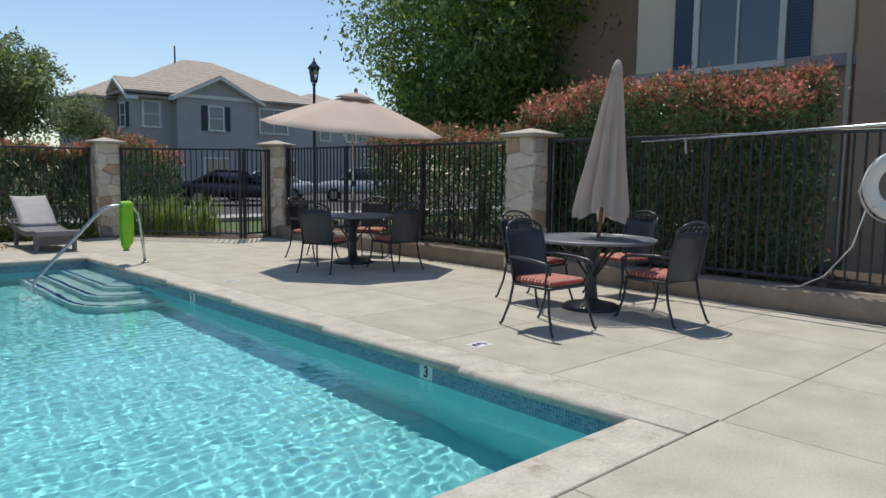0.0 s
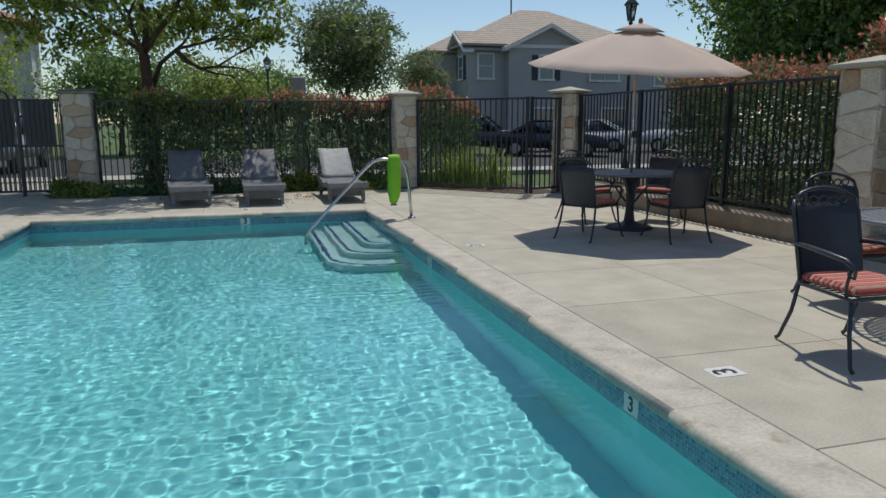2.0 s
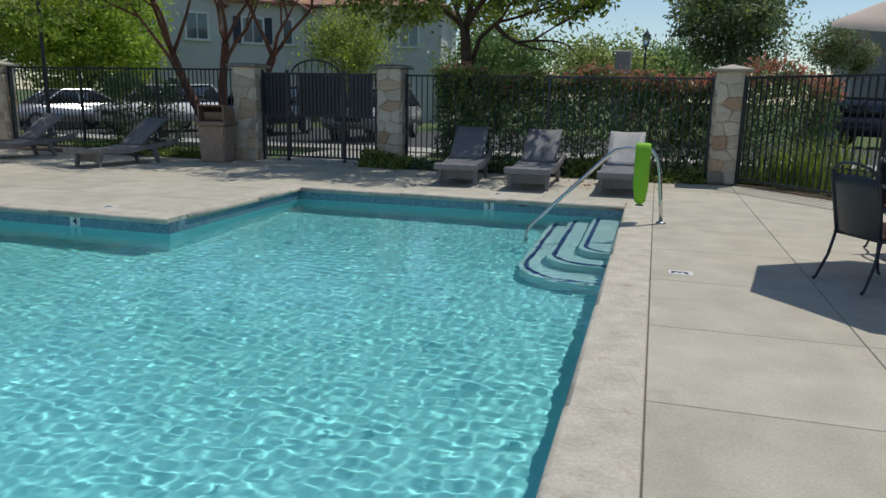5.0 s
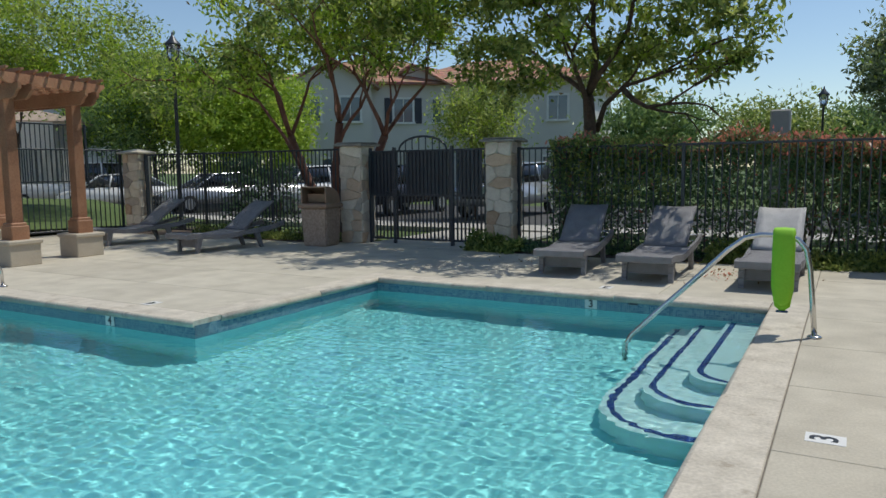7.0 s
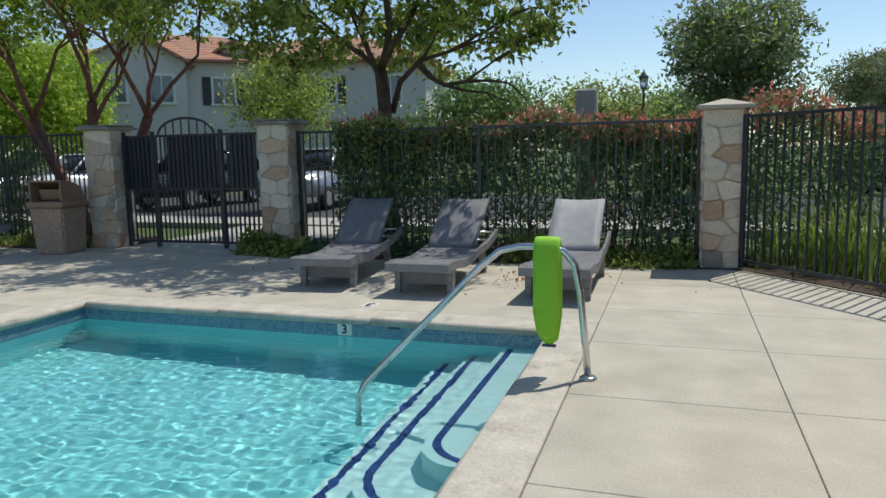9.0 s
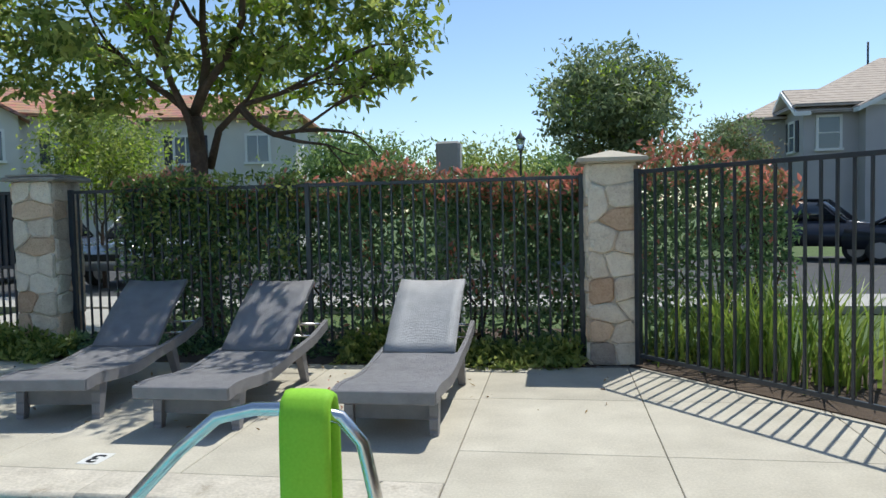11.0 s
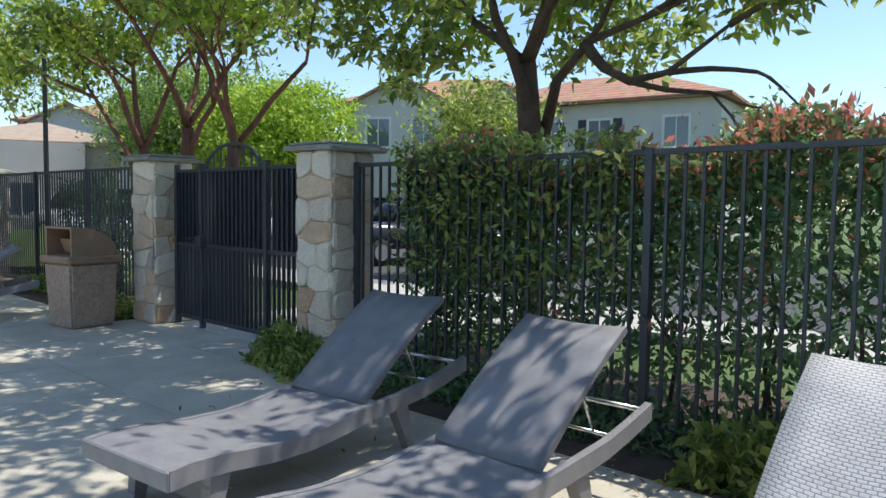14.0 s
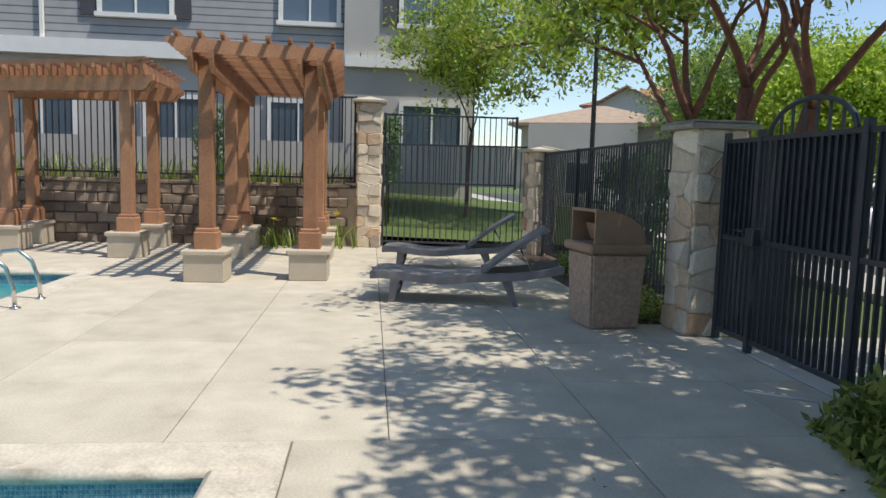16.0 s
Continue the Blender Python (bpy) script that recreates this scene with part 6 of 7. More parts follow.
def sun_lounger(pale):
    """Woven lounger: foot at y 0, head towards +y, back raised."""
    g = thing("sun_lounger", "grey woven rattan sun lounger with %s raised back" % ("a pale" if pale else "its"), "sun lounger", "sun loungers on the deck")
    W = 0.66
    prof = [(0.0, 0.355), (0.12, 0.365), (0.3, 0.355), (0.55, 0.325), (0.8, 0.315), (1.0, 0.33), (1.2, 0.355), (1.3, 0.362)]
    bm = bmesh.new()
    rows = [[bm.verts.new((sx * W / 2, y, z + dz)) for sx, dz in ((-1, 0), (1, 0), (1, -0.035), (-1, -0.035))] for y, z in prof]
    for a, b in zip(rows, rows[1:]):
        for k in range(4):
            bm.faces.new((a[k], a[(k + 1) % 4], b[(k + 1) % 4], b[k]))
    bm.faces.new(rows[0][::-1])
    bm.faces.new(rows[-1])
    bmesh.ops.recalc_face_normals(bm, faces=bm.faces)
    part("seat", bm, M_RATTAN, g, "woven seat deck")
    # side rails that sweep up behind the back
    full = prof + [(1.5, 0.375), (1.75, 0.395), (1.95, 0.43), (2.2, 0.485)]
    for sx in (-1, 1):
        bm = bmesh.new()
        rows = []
        for y, z in full:
            x0, x1 = sx * (W / 2 - 0.012), sx * (W / 2 + 0.028)
            rows.append([bm.verts.new(p) for p in ((x0, y, z + 0.006), (x1, y, z + 0.004), (x1, y, z - 0.085), (x0, y, z - 0.085))])
        for a, b in zip(rows, rows[1:]):
            for k in range(4):
                bm.faces.new((a[k], a[(k + 1) % 4], b[(k + 1) % 4], b[k]))
        bm.faces.new(rows[0][::-1])
        bm.faces.new(rows[-1])
        bmesh.ops.recalc_face_normals(bm, faces=bm.faces)
        part("side_rail", bm, M_RATTAN, g)
        for y, lean in ((0.28, -0.05), (1.55, 0.12)):
            bm = bmesh.new()
            x = sx * (W / 2 - 0.03)
            z1 = 0.30
            lo = [(x - 0.03, y + lean - 0.03, 0.0), (x + 0.03, y + lean - 0.03, 0.0), (x + 0.03, y + lean + 0.03, 0.0), (x - 0.03, y + lean + 0.03, 0.0)]
            hi = [(x - 0.035, y - 0.06, z1), (x + 0.035, y - 0.06, z1), (x + 0.035, y + 0.06, z1), (x - 0.035, y + 0.06, z1)]
            A, B = [bm.verts.new(p) for p in lo], [bm.verts.new(p) for p in hi]
            for k in range(4):
                bm.faces.new((A[k], A[(k + 1) % 4], B[(k + 1) % 4], B[k]))
            bm.faces.new(A[::-1])
            bm.faces.new(B)
            part("leg", bm, M_RATTAN, g)
    part("foot_panel", box_bm((W + 0.05, 0.035, 0.09), pose(0, 0.0, 0.315), 0.008), M_RATTAN, g)
    part("leg_panel", box_bm((W - 0.08, 0.02, 0.2), pose(0, 0.26, 0.2)), M_RATTAN, g, "woven panel between the front legs")
    part("head_bar", tube_bm([(-W / 2, 2.18, 0.45), (W / 2, 2.18, 0.45)], 0.014, 6), M_STEEL, g)
    part("prop_bar", tube_bm([(-W / 2, 1.85, 0.39), (W / 2, 1.85, 0.39)], 0.01, 6), M_STEEL, g)
    bm = bmesh.new()
    bp = [(1.27, 0.365), (1.36, 0.43), (1.5, 0.545), (1.66, 0.665), (1.84, 0.785), (2.02, 0.89)]
    nx = 6
    lay = []
    for s in (0, 1):
        rows = []
        for i, (y, z) in enumerate(bp):
            row = []
            for k in range(nx + 1):
                u = k / nx * 2 - 1
                bow = 0.018 * (u * u)
                row.append(bm.verts.new((u * (W / 2 - 0.03), y + 0.02 * s - bow, z - 0.03 * s + bow)))
            rows.append(row)
        lay.append(rows)
    for s in (0, 1):
        for a, b in zip(lay[s], lay[s][1:]):
            for k in range(nx):
                bm.faces.new((a[k], a[k + 1], b[k + 1], b[k])).smooth = True
    e0 = [[r[0] for r in lay[s]] for s in (0, 1)]
    e1 = [[r[-1] for r in lay[s]] for s in (0, 1)]
    for A, B in (e0, e1, (lay[0][0], lay[1][0]), (lay[0][-1], lay[1][-1])):
        for k in range(len(A) - 1):
            bm.faces.new((A[k], A[k + 1], B[k + 1], B[k]))
    bmesh.ops.recalc_face_normals(bm, faces=bm.faces)
    part("backrest", bm, M_RATTAN_LIT if pale else M_RATTAN, g, "woven grey backrest, sunlit shine put into its paler colour" if pale else "woven grey backrest")
    for sx in (-1, 1):
        part("prop", tube_bm([(sx * 0.22, 1.7, 0.66), (sx * 0.22, 1.85, 0.39)], 0.009, 6), M_STEEL, g)
    return g


def build_loungers():
    a = sun_lounger(False)
    copy_thing(a, pose(1.96, 13.58, 0, 0, 0, 0.5))
    copy_thing(a, pose(-6.5, 13.42, 0, 0, 0, -9))
    copy_thing(a, pose(-9.3, 13.6, 0, 0, 0, -9))
    a.matrix_basis = pose(0.76, 13.73, 0, 0, 0, 6.0)
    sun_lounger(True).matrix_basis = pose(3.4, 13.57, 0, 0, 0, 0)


def hand_rail():
    g = thing("hand_rail", "stainless steel pool hand rail beside the steps", "handrail", m=pose(0, 0, 0))
    pts = [(4.0, 11.3, 0.0), (3.975, 11.297, 0.3), (3.945, 11.294, 0.6), (3.91, 11.29, 0.77), (3.84, 11.285, 0.855), (3.72, 11.275, 0.885), (3.55, 11.26, 0.885), (3.42, 11.25, 0.855),
           (3.28, 11.235, 0.74), (3.0, 11.2, 0.45), (2.7, 11.165, 0.15), (2.46, 11.135, -0.10), (2.41, 11.13, -0.2), (2.40, 11.13, -0.35), (2.40, 11.13, -0.84)]
    part("tube", tube_bm(pts, 0.024, 12), M_STEEL, g, "polished steel tube")
    part("escutcheon", lathe_bm([(0.06, 0.0), (0.06, 0.012), (0.045, 0.022), (0.026, 0.026)], 20, pose(4.0, 11.3, 0)), M_STEEL, g)
    # foam pad folded over the rail
    f = thing("float_pad", "lime green foam float draped over the rail", "float", m=pose(3.735, 11.276, 0))
    bm = bmesh.new()
    path = [(-0.055, 0.31), (-0.06, 0.45), (-0.056, 0.7), (-0.05, 0.86), (-0.032, 0.915), (0, 0.932), (0.032, 0.915), (0.05, 0.86), (0.056, 0.65), (0.06, 0.42), (0.05, 0.25)]
    w, th = 0.088, 0.022
    rows = []
    for i, (y, z) in enumerate(path):
        a, b = path[max(i - 1, 0)], path[min(i + 1, len(path) - 1)]
        d = Vector((0, b[0] - a[0], b[1] - a[1])).normalized()
        n = Vector((0, -d.z, d.y))
        ww = w * (0.72 if i in (0, len(path) - 1) else 1.0)
        row = []
        for k in range(12):
            t = 2 * math.pi * k / 12
            row.append(bm.verts.new(Vector((ww * math.copysign(abs(math.cos(t)) ** 0.5, math.cos(t)), y, z)) + n * th * math.copysign(abs(math.sin(t)) ** 0.7, math.sin(t))))
        rows.append(row)
    for a, b in zip(rows, rows[1:]):
        for k in range(12):
            bm.faces.new((a[k], a[(k + 1) % 12], b[(k + 1) % 12], b[k])).smooth = True
    for r, s in ((rows[0], 0.30), (rows[-1], 0.225)):
        c = bm.verts.new((0, r[0].co.y, s - 0.03))
        for k in range(12):
            bm.faces.new((r[k], r[(k + 1) % 12], c)).smooth = True
    bmesh.ops.recalc_face_normals(bm, faces=bm.faces)
    part("pad", bm, M_FOAM, f)
    part("tip", box_bm((0.1, 0.03, 0.02), pose(0.0, 0.05, 0.205), 0.008), M_CARBLUE, f, "pale blue end strap")


def pool_ladder():
    g = thing("pool_ladder", "stainless steel pool ladder at the deep end", "ladder", m=pose(0, 0, 0))
    for x in (-6.12, -5.55):
        pts = [(x, 9.76, 0.0), (x, 9.75, 0.2), (x, 9.68, 0.42), (x, 9.54, 0.54), (x, 9.38, 0.52), (x, 9.27, 0.38), (x, 9.24, 0.2), (x, 9.24, -0.9)]
        part("side_tube", tube_bm(pts, 0.022, 10), M_STEEL, g)
        part("escutcheon", lathe_bm([(0.055, 0.0), (0.055, 0.012), (0.024, 0.024)], 16, pose(x, 9.76, 0)), M_STEEL, g)
    for z in (-0.25, -0.55, -0.85):
        part("tread", box_bm((0.55, 0.1, 0.03), pose(-5.835, 9.24, z), 0.006), M_WHITE, g)


def number_plate(name, text, m, w, h, label):
    """A flat white plate with one black numeral, lying in its own xy plane."""
    p = thing(name, label, "depth marker", "pool depth markers", m)
    part("plate", box_bm((w, h, 0.006), pose(0, 0, 0.003)), M_WHITE, p)
    cu = bpy.data.curves.new("numeral", "FONT")
    cu.body, cu.size, cu.align_x, cu.align_y, cu.extrude, cu.offset = text, min(w, h) * (1.3 if h > w else 1.15), "CENTER", "CENTER", 0.0006, 0.0035
    tmp = bpy.data.objects.new("numeral", cu)
    scene.collection.objects.link(tmp)
    bpy.context.view_layer.update()
    me = bpy.data.meshes.new_from_object(tmp.evaluated_get(bpy.context.evaluated_depsgraph_get()))
    bpy.data.objects.remove(tmp)
    me.materials.clear()
    me.materials.append(M_BLACKINK)
    part("numeral", me, None, p, "black numeral", m=pose(0, 0, 0.0072))


def build_markers():
    flat = "white deck tile with black numeral "
    for x, y, r, s in ((4.16, 4.25, -90, "3"), (4.155, 8.73, -90, "3"), (-2.69, 9.83, 0, "4"), (1.62, 13.13, 0, "3")):
        number_plate("depth_marker", s, pose(x, y, -0.0035, 0, 0, r + 180), 0.15, 0.2, flat + s)
    wall = "white waterline tile with black numeral "
    for x, y, r, s in ((PX1 - 0.003, 4.22, -90, "3"), (PX1 - 0.003, 8.52, -90, "3"), (1.6, PY1 - 0.003, 0, "3"), (-2.78, PYN - 0.003, 0, "4")):
        number_plate("depth_marker", s, pose(x, y, -0.119, 0, 0, r) @ pose(0, 0, 0, 90, 0, 0), 0.145, 0.104, wall + s)
    sk = thing("skimmer", "dark skimmer slot in the waterline tiles", "skimmer", m=pose(2.1, PY1 - 0.004, -0.075))
    part("slot", box_bm((0.11, 0.008, 0.03), None, 0.003), M_IRON, sk)


def litter_bin():
    b = thing("litter_bin", "square pebble-faced litter bin with brown hooded lid", "bin", m=pose(-5.0, 15.74, 0, 0, 0, 8))
    bm = bmesh.new()
    A = [bm.verts.new((sx * 0.262, sy * 0.262, 0.0)) for sx, sy in ((-1, -1), (1, -1), (1, 1), (-1, 1))]
    B = [bm.verts.new((sx * 0.295, sy * 0.295, 0.76)) for sx, sy in ((-1, -1), (1, -1), (1, 1), (-1, 1))]
    for k in range(4):
        bm.faces.new((A[k], A[(k + 1) % 4], B[(k + 1) % 4], B[k]))
    bm.faces.new(A[::-1])
    bm.faces.new(B)
    bmesh.ops.bevel(bm, geom=list(bm.edges), offset=0.025, segments=2, affect="EDGES")
    part("body", bm, M_PEBBLE, b, "pebble-faced tapering body")
    part("rim", box_bm((0.66, 0.66, 0.09), pose(0, 0, 0.80), 0.02), M_BINLID, b)
    # quarter-round hood: upright mouth in front, curved down to the back
    n = 10
    arc = [(-0.27 + 0.55 * math.sin(math.pi / 2 * k / n), 0.845 + 0.34 * math.cos(math.pi / 2 * k / n) ** 0.8) for k in range(n + 1)]
    arc[-1] = (0.28, 0.845)
    bm = bmesh.new()
    outer = [[bm.verts.new((x, y, z)) for y, z in arc] for x in (-0.285, 0.285)]
    inner = [[bm.verts.new((x, y - 0.02 * k / n, max(0.845, z - 0.025))) for k, (y, z) in enumerate(arc)] for x in (-0.26, 0.26)]
    for k in range(n):
        bm.faces.new((outer[0][k], outer[0][k + 1], outer[1][k + 1], outer[1][k]))
        bm.faces.new((inner[0][k], inner[1][k], inner[1][k + 1], inner[0][k + 1]))
    for o, q, x in ((outer[0], inner[0], -1), (outer[1], inner[1], 1)):
        foot, foot_in = bm.verts.new((x * 0.285, -0.27, 0.845)), bm.verts.new((x * 0.26, -0.27, 0.845))
        bm.faces.new([foot] + o)
        bm.faces.new([foot_in] + q)
        bm.faces.new((foot, o[0], q[0], foot_in))
    bm.faces.new((outer[0][0], outer[1][0], inner[1][0], inner[0][0]))
    bmesh.ops.recalc_face_normals(bm, faces=bm.faces)
    ho = part("hood", bm, M_BINLID, b, "brown plastic hood with an open mouth")
    part("flap", box_bm((0.46, 0.012, 0.18), pose(0, -0.1, 0.95, 18, 0, 0), 0.012), M_BINLID, ho, "brown swing flap")


# ---- pergola ----
def pergola_post(parent, x, y):
    part("pedestal", box_bm((0.52, 0.52, 0.36), pose(x, y, 0.18), 0.012), M_PED, parent, "cast stone pedestal")
    part("pedestal_cap", box_bm((0.58, 0.58, 0.07), pose(x, y, 0.385), 0.015), M_PED, parent, "cast stone pedestal cap")
    part("post_base", box_bm((0.30, 0.30, 0.24), pose(x, y, 0.53), 0.012), M_CEDAR, parent)
    part("post_collar", box_bm((0.26, 0.26, 0.06), pose(x, y, 0.67), 0.015), M_CEDAR, parent)
    part("post", box_bm((0.185, 0.185, 2.2), pose(x, y, 1.78), 0.01), M_CEDAR, parent)


def shaped_beam(p, q, z, h, w, over):
    """A board from p to q with scooped ends."""
    a, b = Vector((p[0], p[1], 0)), Vector((q[0], q[1], 0))
    d = (b - a).normalized()
    s = Vector((-d.y, d.x, 0)) * w / 2
    L = (b - a).length
    prof = [(-over, z + h), (-over, z + h * 0.62), (-over + 0.07, z + h * 0.45), (-over + 0.12, z + h * 0.15), (-over + 0.2, z)]
    prof = prof + [(L - u, zz) for u, zz in reversed(prof)]
    bm = bmesh.new()
    A = [bm.verts.new(a + d * u - s + Vector((0, 0, zz))) for u, zz in prof]
    B = [bm.verts.new(a + d * u + s + Vector((0, 0, zz))) for u, zz in prof]
    n = len(prof)
    bm.faces.new(A)
    bm.faces.new(B[::-1])
    for k in range(n):
        bm.faces.new((A[k], A[(k + 1) % n], B[(k + 1) % n], B[k]))
    bmesh.ops.recalc_face_normals(bm, faces=bm.faces)
    return bm


def pergola(a, b, c, d, label, more=()):
    """Posts a, b in front and c, d behind them; beams run a-c and b-d, rafters across."""
    g = thing("pergola", label, "pergola", "cedar pergola bays", pose(0, 0, 0))
    for p in (a, b, c, d) + tuple(more):
        pergola_post(g, *p)
    if more:
        c, d = more
    A, B, C, D = (Vector((p[0], p[1])) for p in (a, b, c, d))
    side = (B - A).normalized()
    for p, q in ((A, C), (B, D)):
        for s in (-1, 1):
            o = side * 0.125 * s
            part("beam", shaped_beam(p + o, q + o, 2.68, 0.24, 0.055, 0.55), M_CEDAR, g)
    L = (C - A).length
    n = max(3, round((L + 0.8) / 0.3))
    for k in range(n + 1):
        f = (-0.4 + k * (L + 0.8) / n) / L
        part("rafter", shaped_beam(A.lerp(C, f), B.lerp(D, f), 2.9, 0.17, 0.05, 0.42), M_CEDAR, g)
    m = 7
    for k in range(m + 1):
        f = -0.22 + k * 1.44 / m
        part("purlin", shaped_beam(A.lerp(B, f), C.lerp(D, f), 3.07, 0.085, 0.05, 0.5), M_CEDAR, g)
    return g


def build_pergola():
    lb = "red-brown stained cedar pergola on cast stone pedestals"
    pergola((-7.7, 11.2), (-7.95, 12.52), (-10.3, 11.02), (-10.4, 12.45), lb, ((-11.9, 10.95), (-11.95, 12.4)))
    pergola((-10.15, 9.4), (-11.9, 9.3), (-11.0, 7.15), (-12.1, 7.05), lb)
    pergola((-11.0, 5.6), (-12.1, 5.5), (-11.0, 3.4), (-12.1, 3.4), lb)


# ---- lamps, cars, rescue gear ----
def street_lamp(x, y, z, scale=1.0):
    """Black post with a glazed lantern; z is the lantern's middle."""
    g = thing("street_lamp", "black post lamp with glazed lantern", "street lamp", "black post lamps", pose(x, y, -0.1))
    top = z + 0.1
    part("post", lathe_bm([(0.11, 0), (0.11, 0.3), (0.07, 0.36), (0.05, 0.6), (0.042, top - 0.42), (0.07, top - 0.38), (0.04, top - 0.33)], 12), M_IRON, g)
    ln = part("lantern", lathe_bm([(0.10, top - 0.32), (0.17, top + 0.12)], 6), M_LAMPGLASS, g, "glazed lantern")
    for k in range(6):
        a = 2 * math.pi * k / 6
        part("bar", tube_bm([(0.102 * math.cos(a), 0.102 * math.sin(a), top - 0.32), (0.172 * math.cos(a), 0.172 * math.sin(a), top + 0.12)], 0.012, 4), M_IRON, ln)
    part("hood", lathe_bm([(0.21, top + 0.12), (0.2, top + 0.15), (0.09, top + 0.27), (0.06, top + 0.33), (0.03, top + 0.35), (0.025, top + 0.43), (0.004, top + 0.47)], 12), M_IRON, g)


def car(x, y, rot, paint, kind, label):
    """Profile-built car, nose towards -x in its own axes."""
    g = thing("car", label, "car", "parked cars", pose(x, y, -0.02, 0, 0, rot))
    L, W = 4.6, 1.84
    if kind == "sedan":
        low = [(-2.3, 0.35), (-2.28, 0.62), (-2.1, 0.78), (-1.1, 0.93), (1.5, 0.98), (2.2, 0.95), (2.3, 0.7), (2.28, 0.35)]
        cab = [(-1.15, 0.92), (-0.35, 1.42), (0.75, 1.45), (1.65, 0.97)]
    elif kind == "suv":
        low = [(-2.3, 0.4), (-2.28, 0.75), (-2.1, 0.95), (-1.1, 1.08), (2.1, 1.1), (2.28, 1.05), (2.3, 0.7), (2.28, 0.4)]
        cab = [(-1.15, 1.06), (-0.5, 1.64), (1.6, 1.7), (2.15, 1.08)]
    else:
        low = [(-2.4, 0.4), (-2.38, 0.85), (-2.2, 1.0), (-1.5, 1.15), (2.3, 1.15), (2.4, 1.1), (2.42, 0.7), (2.4, 0.4)]
        cab = [(-1.55, 1.12), (-0.9, 1.88), (2.2, 1.95), (2.38, 1.12)]

    def loft(profile, w0, w1, zlo, zhi):
        bm = bmesh.new()
        rows = []
        for px, pz in profile:
            t = (pz - zlo) / max(0.01, zhi - zlo)
            w = (w0 + (w1 - w0) * max(0, min(1, t))) / 2
            rows.append((bm.verts.new((px, -w, pz)), bm.verts.new((px, w, pz))))
        n = len(rows)
        for k in range(n):
            bm.faces.new((rows[k][0], rows[k][1], rows[(k + 1) % n][1], rows[(k + 1) % n][0]))
        bm.faces.new([r[0] for r in rows])
        bm.faces.new([r[1] for r in rows][::-1])
        bmesh.ops.recalc_face_normals(bm, faces=bm.faces)
        bmesh.ops.bevel(bm, geom=list(bm.edges), offset=0.06, segments=2, affect="EDGES")
        for f in bm.faces:
            f.smooth = True
        return bm
    bd = part("body", loft(low, W, W - 0.08, 0.35, 1.1), paint, g)
    part("glasshouse", loft(cab, W - 0.14, W - 0.5, cab[0][1], cab[2][1]), M_CARGLASS, g, "dark glazed cabin")
    (x1, z1), (x2, z2) = cab[1], cab[2]
    part("roof_panel", box_bm((x2 - x1 + 0.05, W - 0.52, 0.05), pose((x1 + x2) / 2, 0, (z1 + z2) / 2 + 0.015, 0, -math.degrees(math.atan2(z2 - z1, x2 - x1)), 0), 0.02), paint, g)
    for s in (-1, 1):
        for p, q in ((cab[0], cab[1]), (cab[3], cab[2])):
            part("pillar", tube_bm([(p[0], s * (W / 2 - 0.08), p[1]), (q[0], s * (W / 2 - 0.25), q[1])], 0.04, 5), paint, g)
        mx = (x1 + x2) / 2
        part("pillar", tube_bm([(mx, s * (W / 2 - 0.075), cab[0][1]), (mx, s * (W / 2 - 0.24), z1)], 0.04, 5), paint, g)
        part("headlight", box_bm((0.12, 0.36, 0.13), pose(-2.24, s * 0.66, low[1][1] + 0.03), 0.03), M_LAMPGLASS, bd, "clear headlight")
        for wx in (-1.42, 1.42):
            wl = part("wheel", lathe_bm([(0.2, -0.1), (0.31, -0.1), (0.335, -0.07), (0.335, 0.07), (0.31, 0.1), (0.2, 0.1)], 20, pose(wx, s * (W / 2 - 0.1), 0.335, 90, 0, 0)), M_RUBBER, g)
            part("rim", lathe_bm([(0.21, -0.11), (0.19, -0.06), (0.05, -0.09), (0.05, 0.09), (0.19, 0.06), (0.21, 0.11)], 12, pose(wx, s * (W / 2 - 0.1), 0.335, 90, 0, 0)), M_CARSILVER, wl, "silver rim")
    part("grille", box_bm((0.06, 0.9, 0.16), pose(-2.27, 0, low[1][1] - 0.06), 0.02), M_RUBBER, bd)
    return g


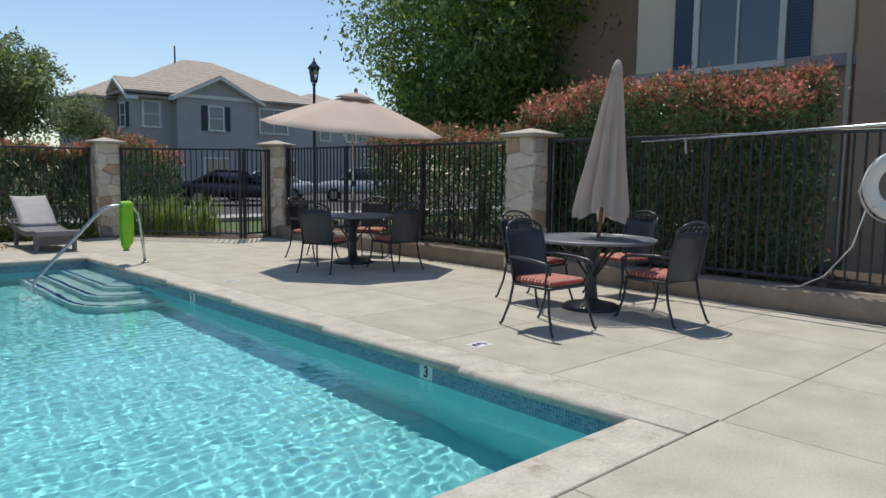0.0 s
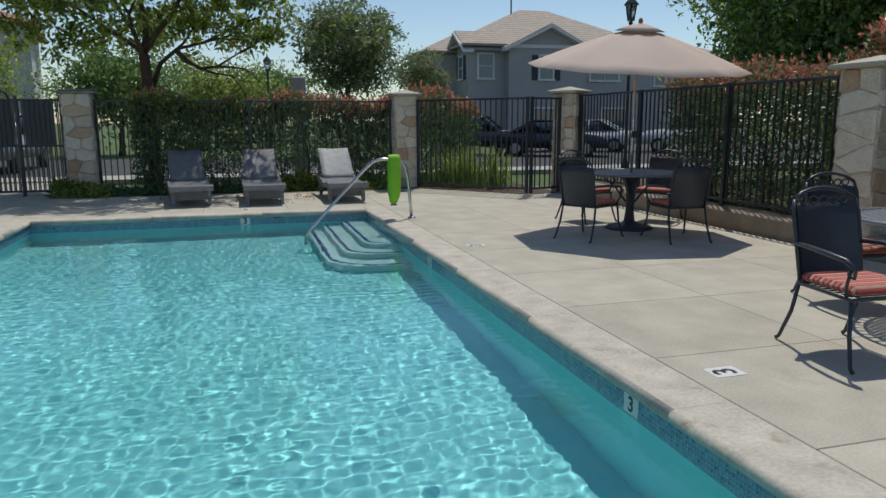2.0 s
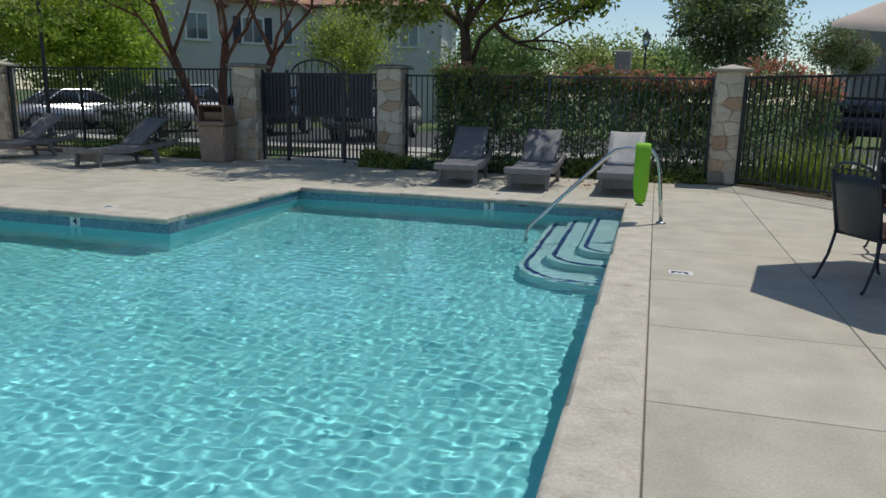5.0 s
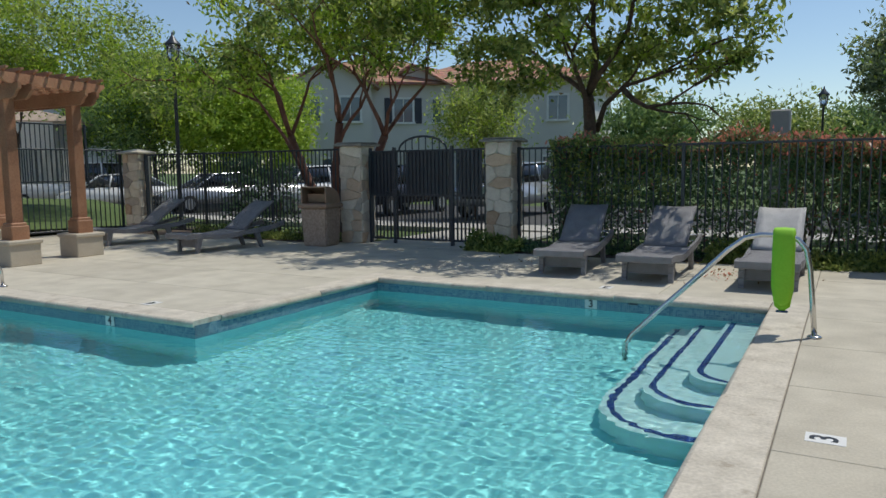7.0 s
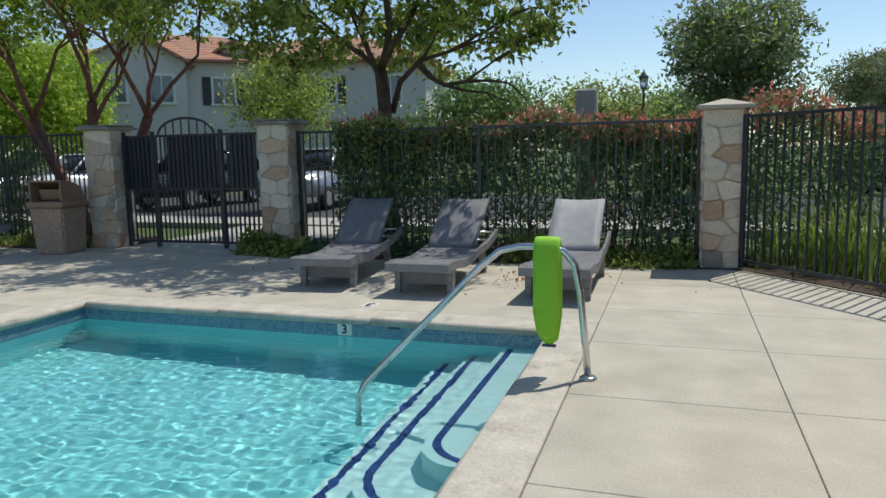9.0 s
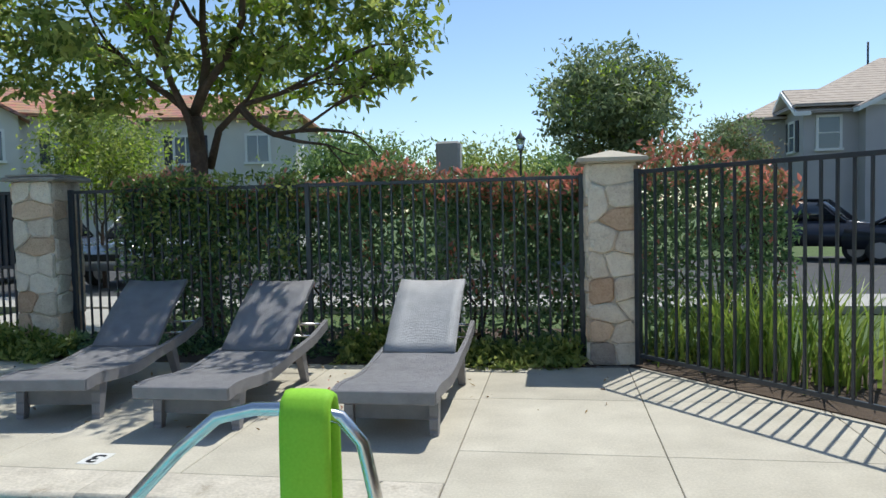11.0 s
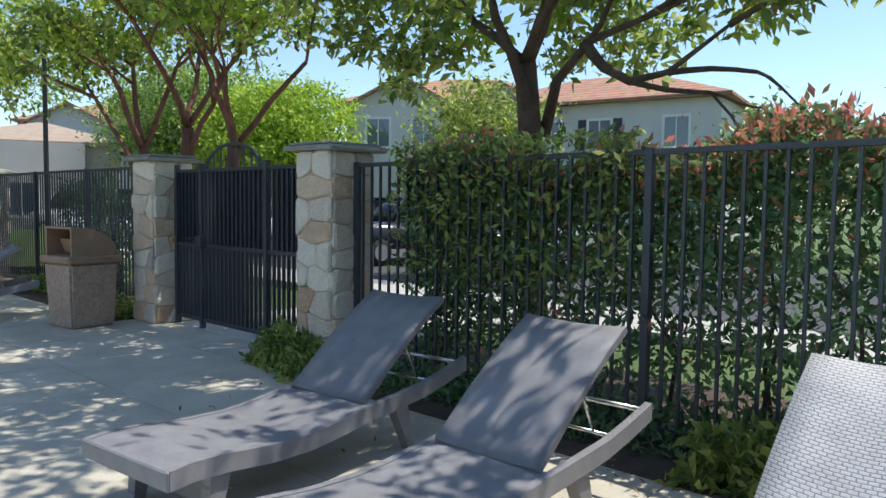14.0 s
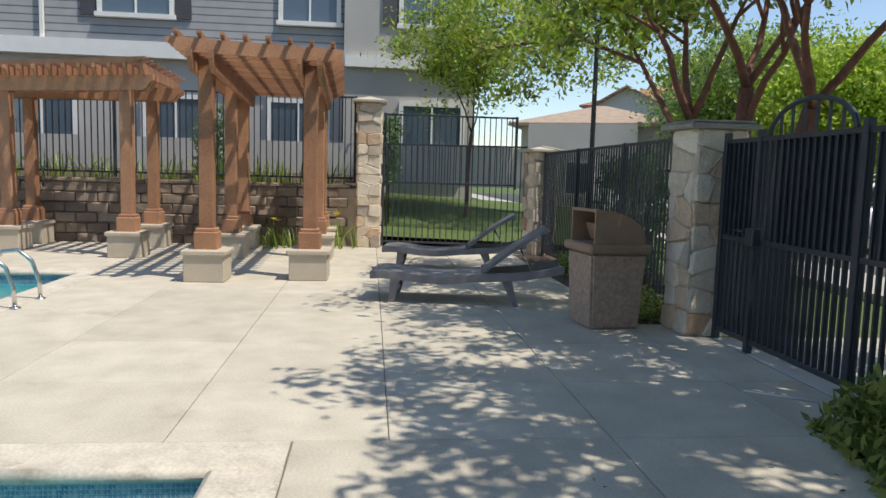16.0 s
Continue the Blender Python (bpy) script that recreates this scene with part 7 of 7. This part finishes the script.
def rescue_gear():
    p = thing("rescue_pole", "long aluminium reach pole hung on the fence", "pole", m=pose(7.86, 2.0, 0))
    part("tube", tube_bm([(0, 3.1, 1.84), (0, 0.4, 1.95), (0, -1.6, 2.03)], 0.02, 10), M_STEEL, p)
    for y, z in ((2.5, 1.865), (0.2, 1.96)):
        hk = part("hook", tube_bm([(0.22, y, z + 0.02), (0.02, y, z - 0.03), (-0.03, y, z - 0.03), (-0.035, y, z + 0.02)], 0.009, 6), M_STEEL, p)
        part("tie", tube_bm([(0, y, z - 0.02), (0.01, y + 0.01, z - 0.1), (0, y - 0.01, z - 0.17)], 0.012, 5), M_ROPE, hk)
    r = thing("life_ring", "white life ring with rope hung on the fence", "life ring", m=pose(7.84, 2.22, 1.36, 0, 90, 0))
    bm = bmesh.new()
    N, K = 36, 12
    rows = []
    for i in range(N):
        a = 2 * math.pi * i / N
        rows.append([bm.verts.new(((0.28 + 0.075 * math.cos(t)) * math.cos(a), (0.28 + 0.075 * math.cos(t)) * math.sin(a), 0.05 * math.sin(t))) for t in [2 * math.pi * k / K for k in range(K)]])
    for i in range(N):
        for k in range(K):
            bm.faces.new((rows[i][k], rows[i][(k + 1) % K], rows[(i + 1) % N][(k + 1) % K], rows[(i + 1) % N][k])).smooth = True
    bmesh.ops.recalc_face_normals(bm, faces=bm.faces)
    part("ring", bm, M_RING, r)
    rope = [((0.36 + 0.03 * math.sin(a * 2)) * math.cos(a), (0.36 + 0.03 * math.sin(a * 2)) * math.sin(a), 0.0) for a in [2 * math.pi * k / 32 for k in range(33)]]
    part("grab_rope", tube_bm(rope, 0.007, 5), M_ROPE, r)
    t = thing("throw_rope", "pale throw rope trailing from the ring to the wall", "rope", m=pose(0, 0, 0))
    pts = [(7.78, 2.45, 1.62), (7.77, 2.58, 1.3), (7.77, 2.5, 1.12), (7.77, 2.42, 1.15)]
    part("strand", tube_bm(pts, 0.008, 6), M_ROPE, t)
    part("strand", tube_bm([(7.77, 2.5, 1.12), (7.775, 2.6, 0.75), (7.78, 2.85, 0.42), (7.81, 3.1, 0.28), (7.84, 3.35, 0.25)], 0.008, 6), M_ROPE, t)
    g = thing("garden_lantern", "small grey path light behind the fence", "garden light", m=pose(8.5, 3.12, 0.19))
    part("stem", lathe_bm([(0.06, 0), (0.055, 0.16), (0.075, 0.17)], 12), M_PED, g)
    part("hood", lathe_bm([(0.075, 0.17), (0.07, 0.24), (0.03, 0.29), (0.004, 0.3)], 14), M_IRON, g)
    s = thing("leaf_skimmer_stick", "thin white stick lying on the deck", "stick", m=pose(0, 0, 0.006))
    part("rod", tube_bm([(-2.7, 16.02, 0), (-2.45, 16.4, 0)], 0.006, 6), M_RING, s)
    bx = thing("sign_back", "grey back of a tall street cabinet above the hedge", "cabinet", m=pose(3.06, 19.0, -0.1))
    part("cabinet", box_bm((0.34, 0.25, 2.6), pose(0, 0, 1.3), 0.03), M_STUCCO_GREY, bx)


def build_things():
    build_dining()
    build_loungers()
    hand_rail()
    pool_ladder()
    build_markers()
    litter_bin()
    build_pergola()
    street_lamp(12.58, 19.93, 4.55)
    street_lamp(-11.0, 17.4, 4.6)
    street_lamp(3.17, 36.57, 4.1)
    street_lamp(-13.43, 38.74, 4.9)
    rescue_gear()
    car(-13.4, 25.2, 75, M_CARWHITE, "suv", "white SUV parked beyond the fence")
    car(-17.4, 24.6, 70, M_CARSILVER, "sedan", "silver sedan parked beyond the fence")
    car(-21.3, 23.2, 15, M_CARWHITE, "sedan", "white sedan parked beyond the fence")
    car(-26.0, 24.0, 20, M_CARWHITE, "van", "white van parked beyond the fence")
    car(-9.6, 25.6, 85, M_CARDARK, "suv", "dark SUV parked beyond the gate")
    car(-5.4, 25.8, 88, M_CARSILVER, "suv", "silver SUV parked beyond the gate")
    car(21.6, 29.6, -37, M_CARWHITE, "suv", "white SUV parked in the east court")
    car(17.6, 32.2, -37, M_CARWHITE, "sedan", "white sedan parked in the east court")
    car(14.2, 28.6, 150, M_CARDARK, "sedan", "dark sedan parked in the east court")
    car(11.4, 30.6, 150, M_CARDARK, "suv", "dark SUV parked in the east court")


build_walls()
build_streets()
build_houses()
entry_gate()
build_planting()
build_things()
build_fences()
build_columns()
build_coping()
build_slabs()

# the water bends the sun's light on to the pool's shell
for o in pool.children_recursive:
    o.cycles.is_caustics_receiver = True
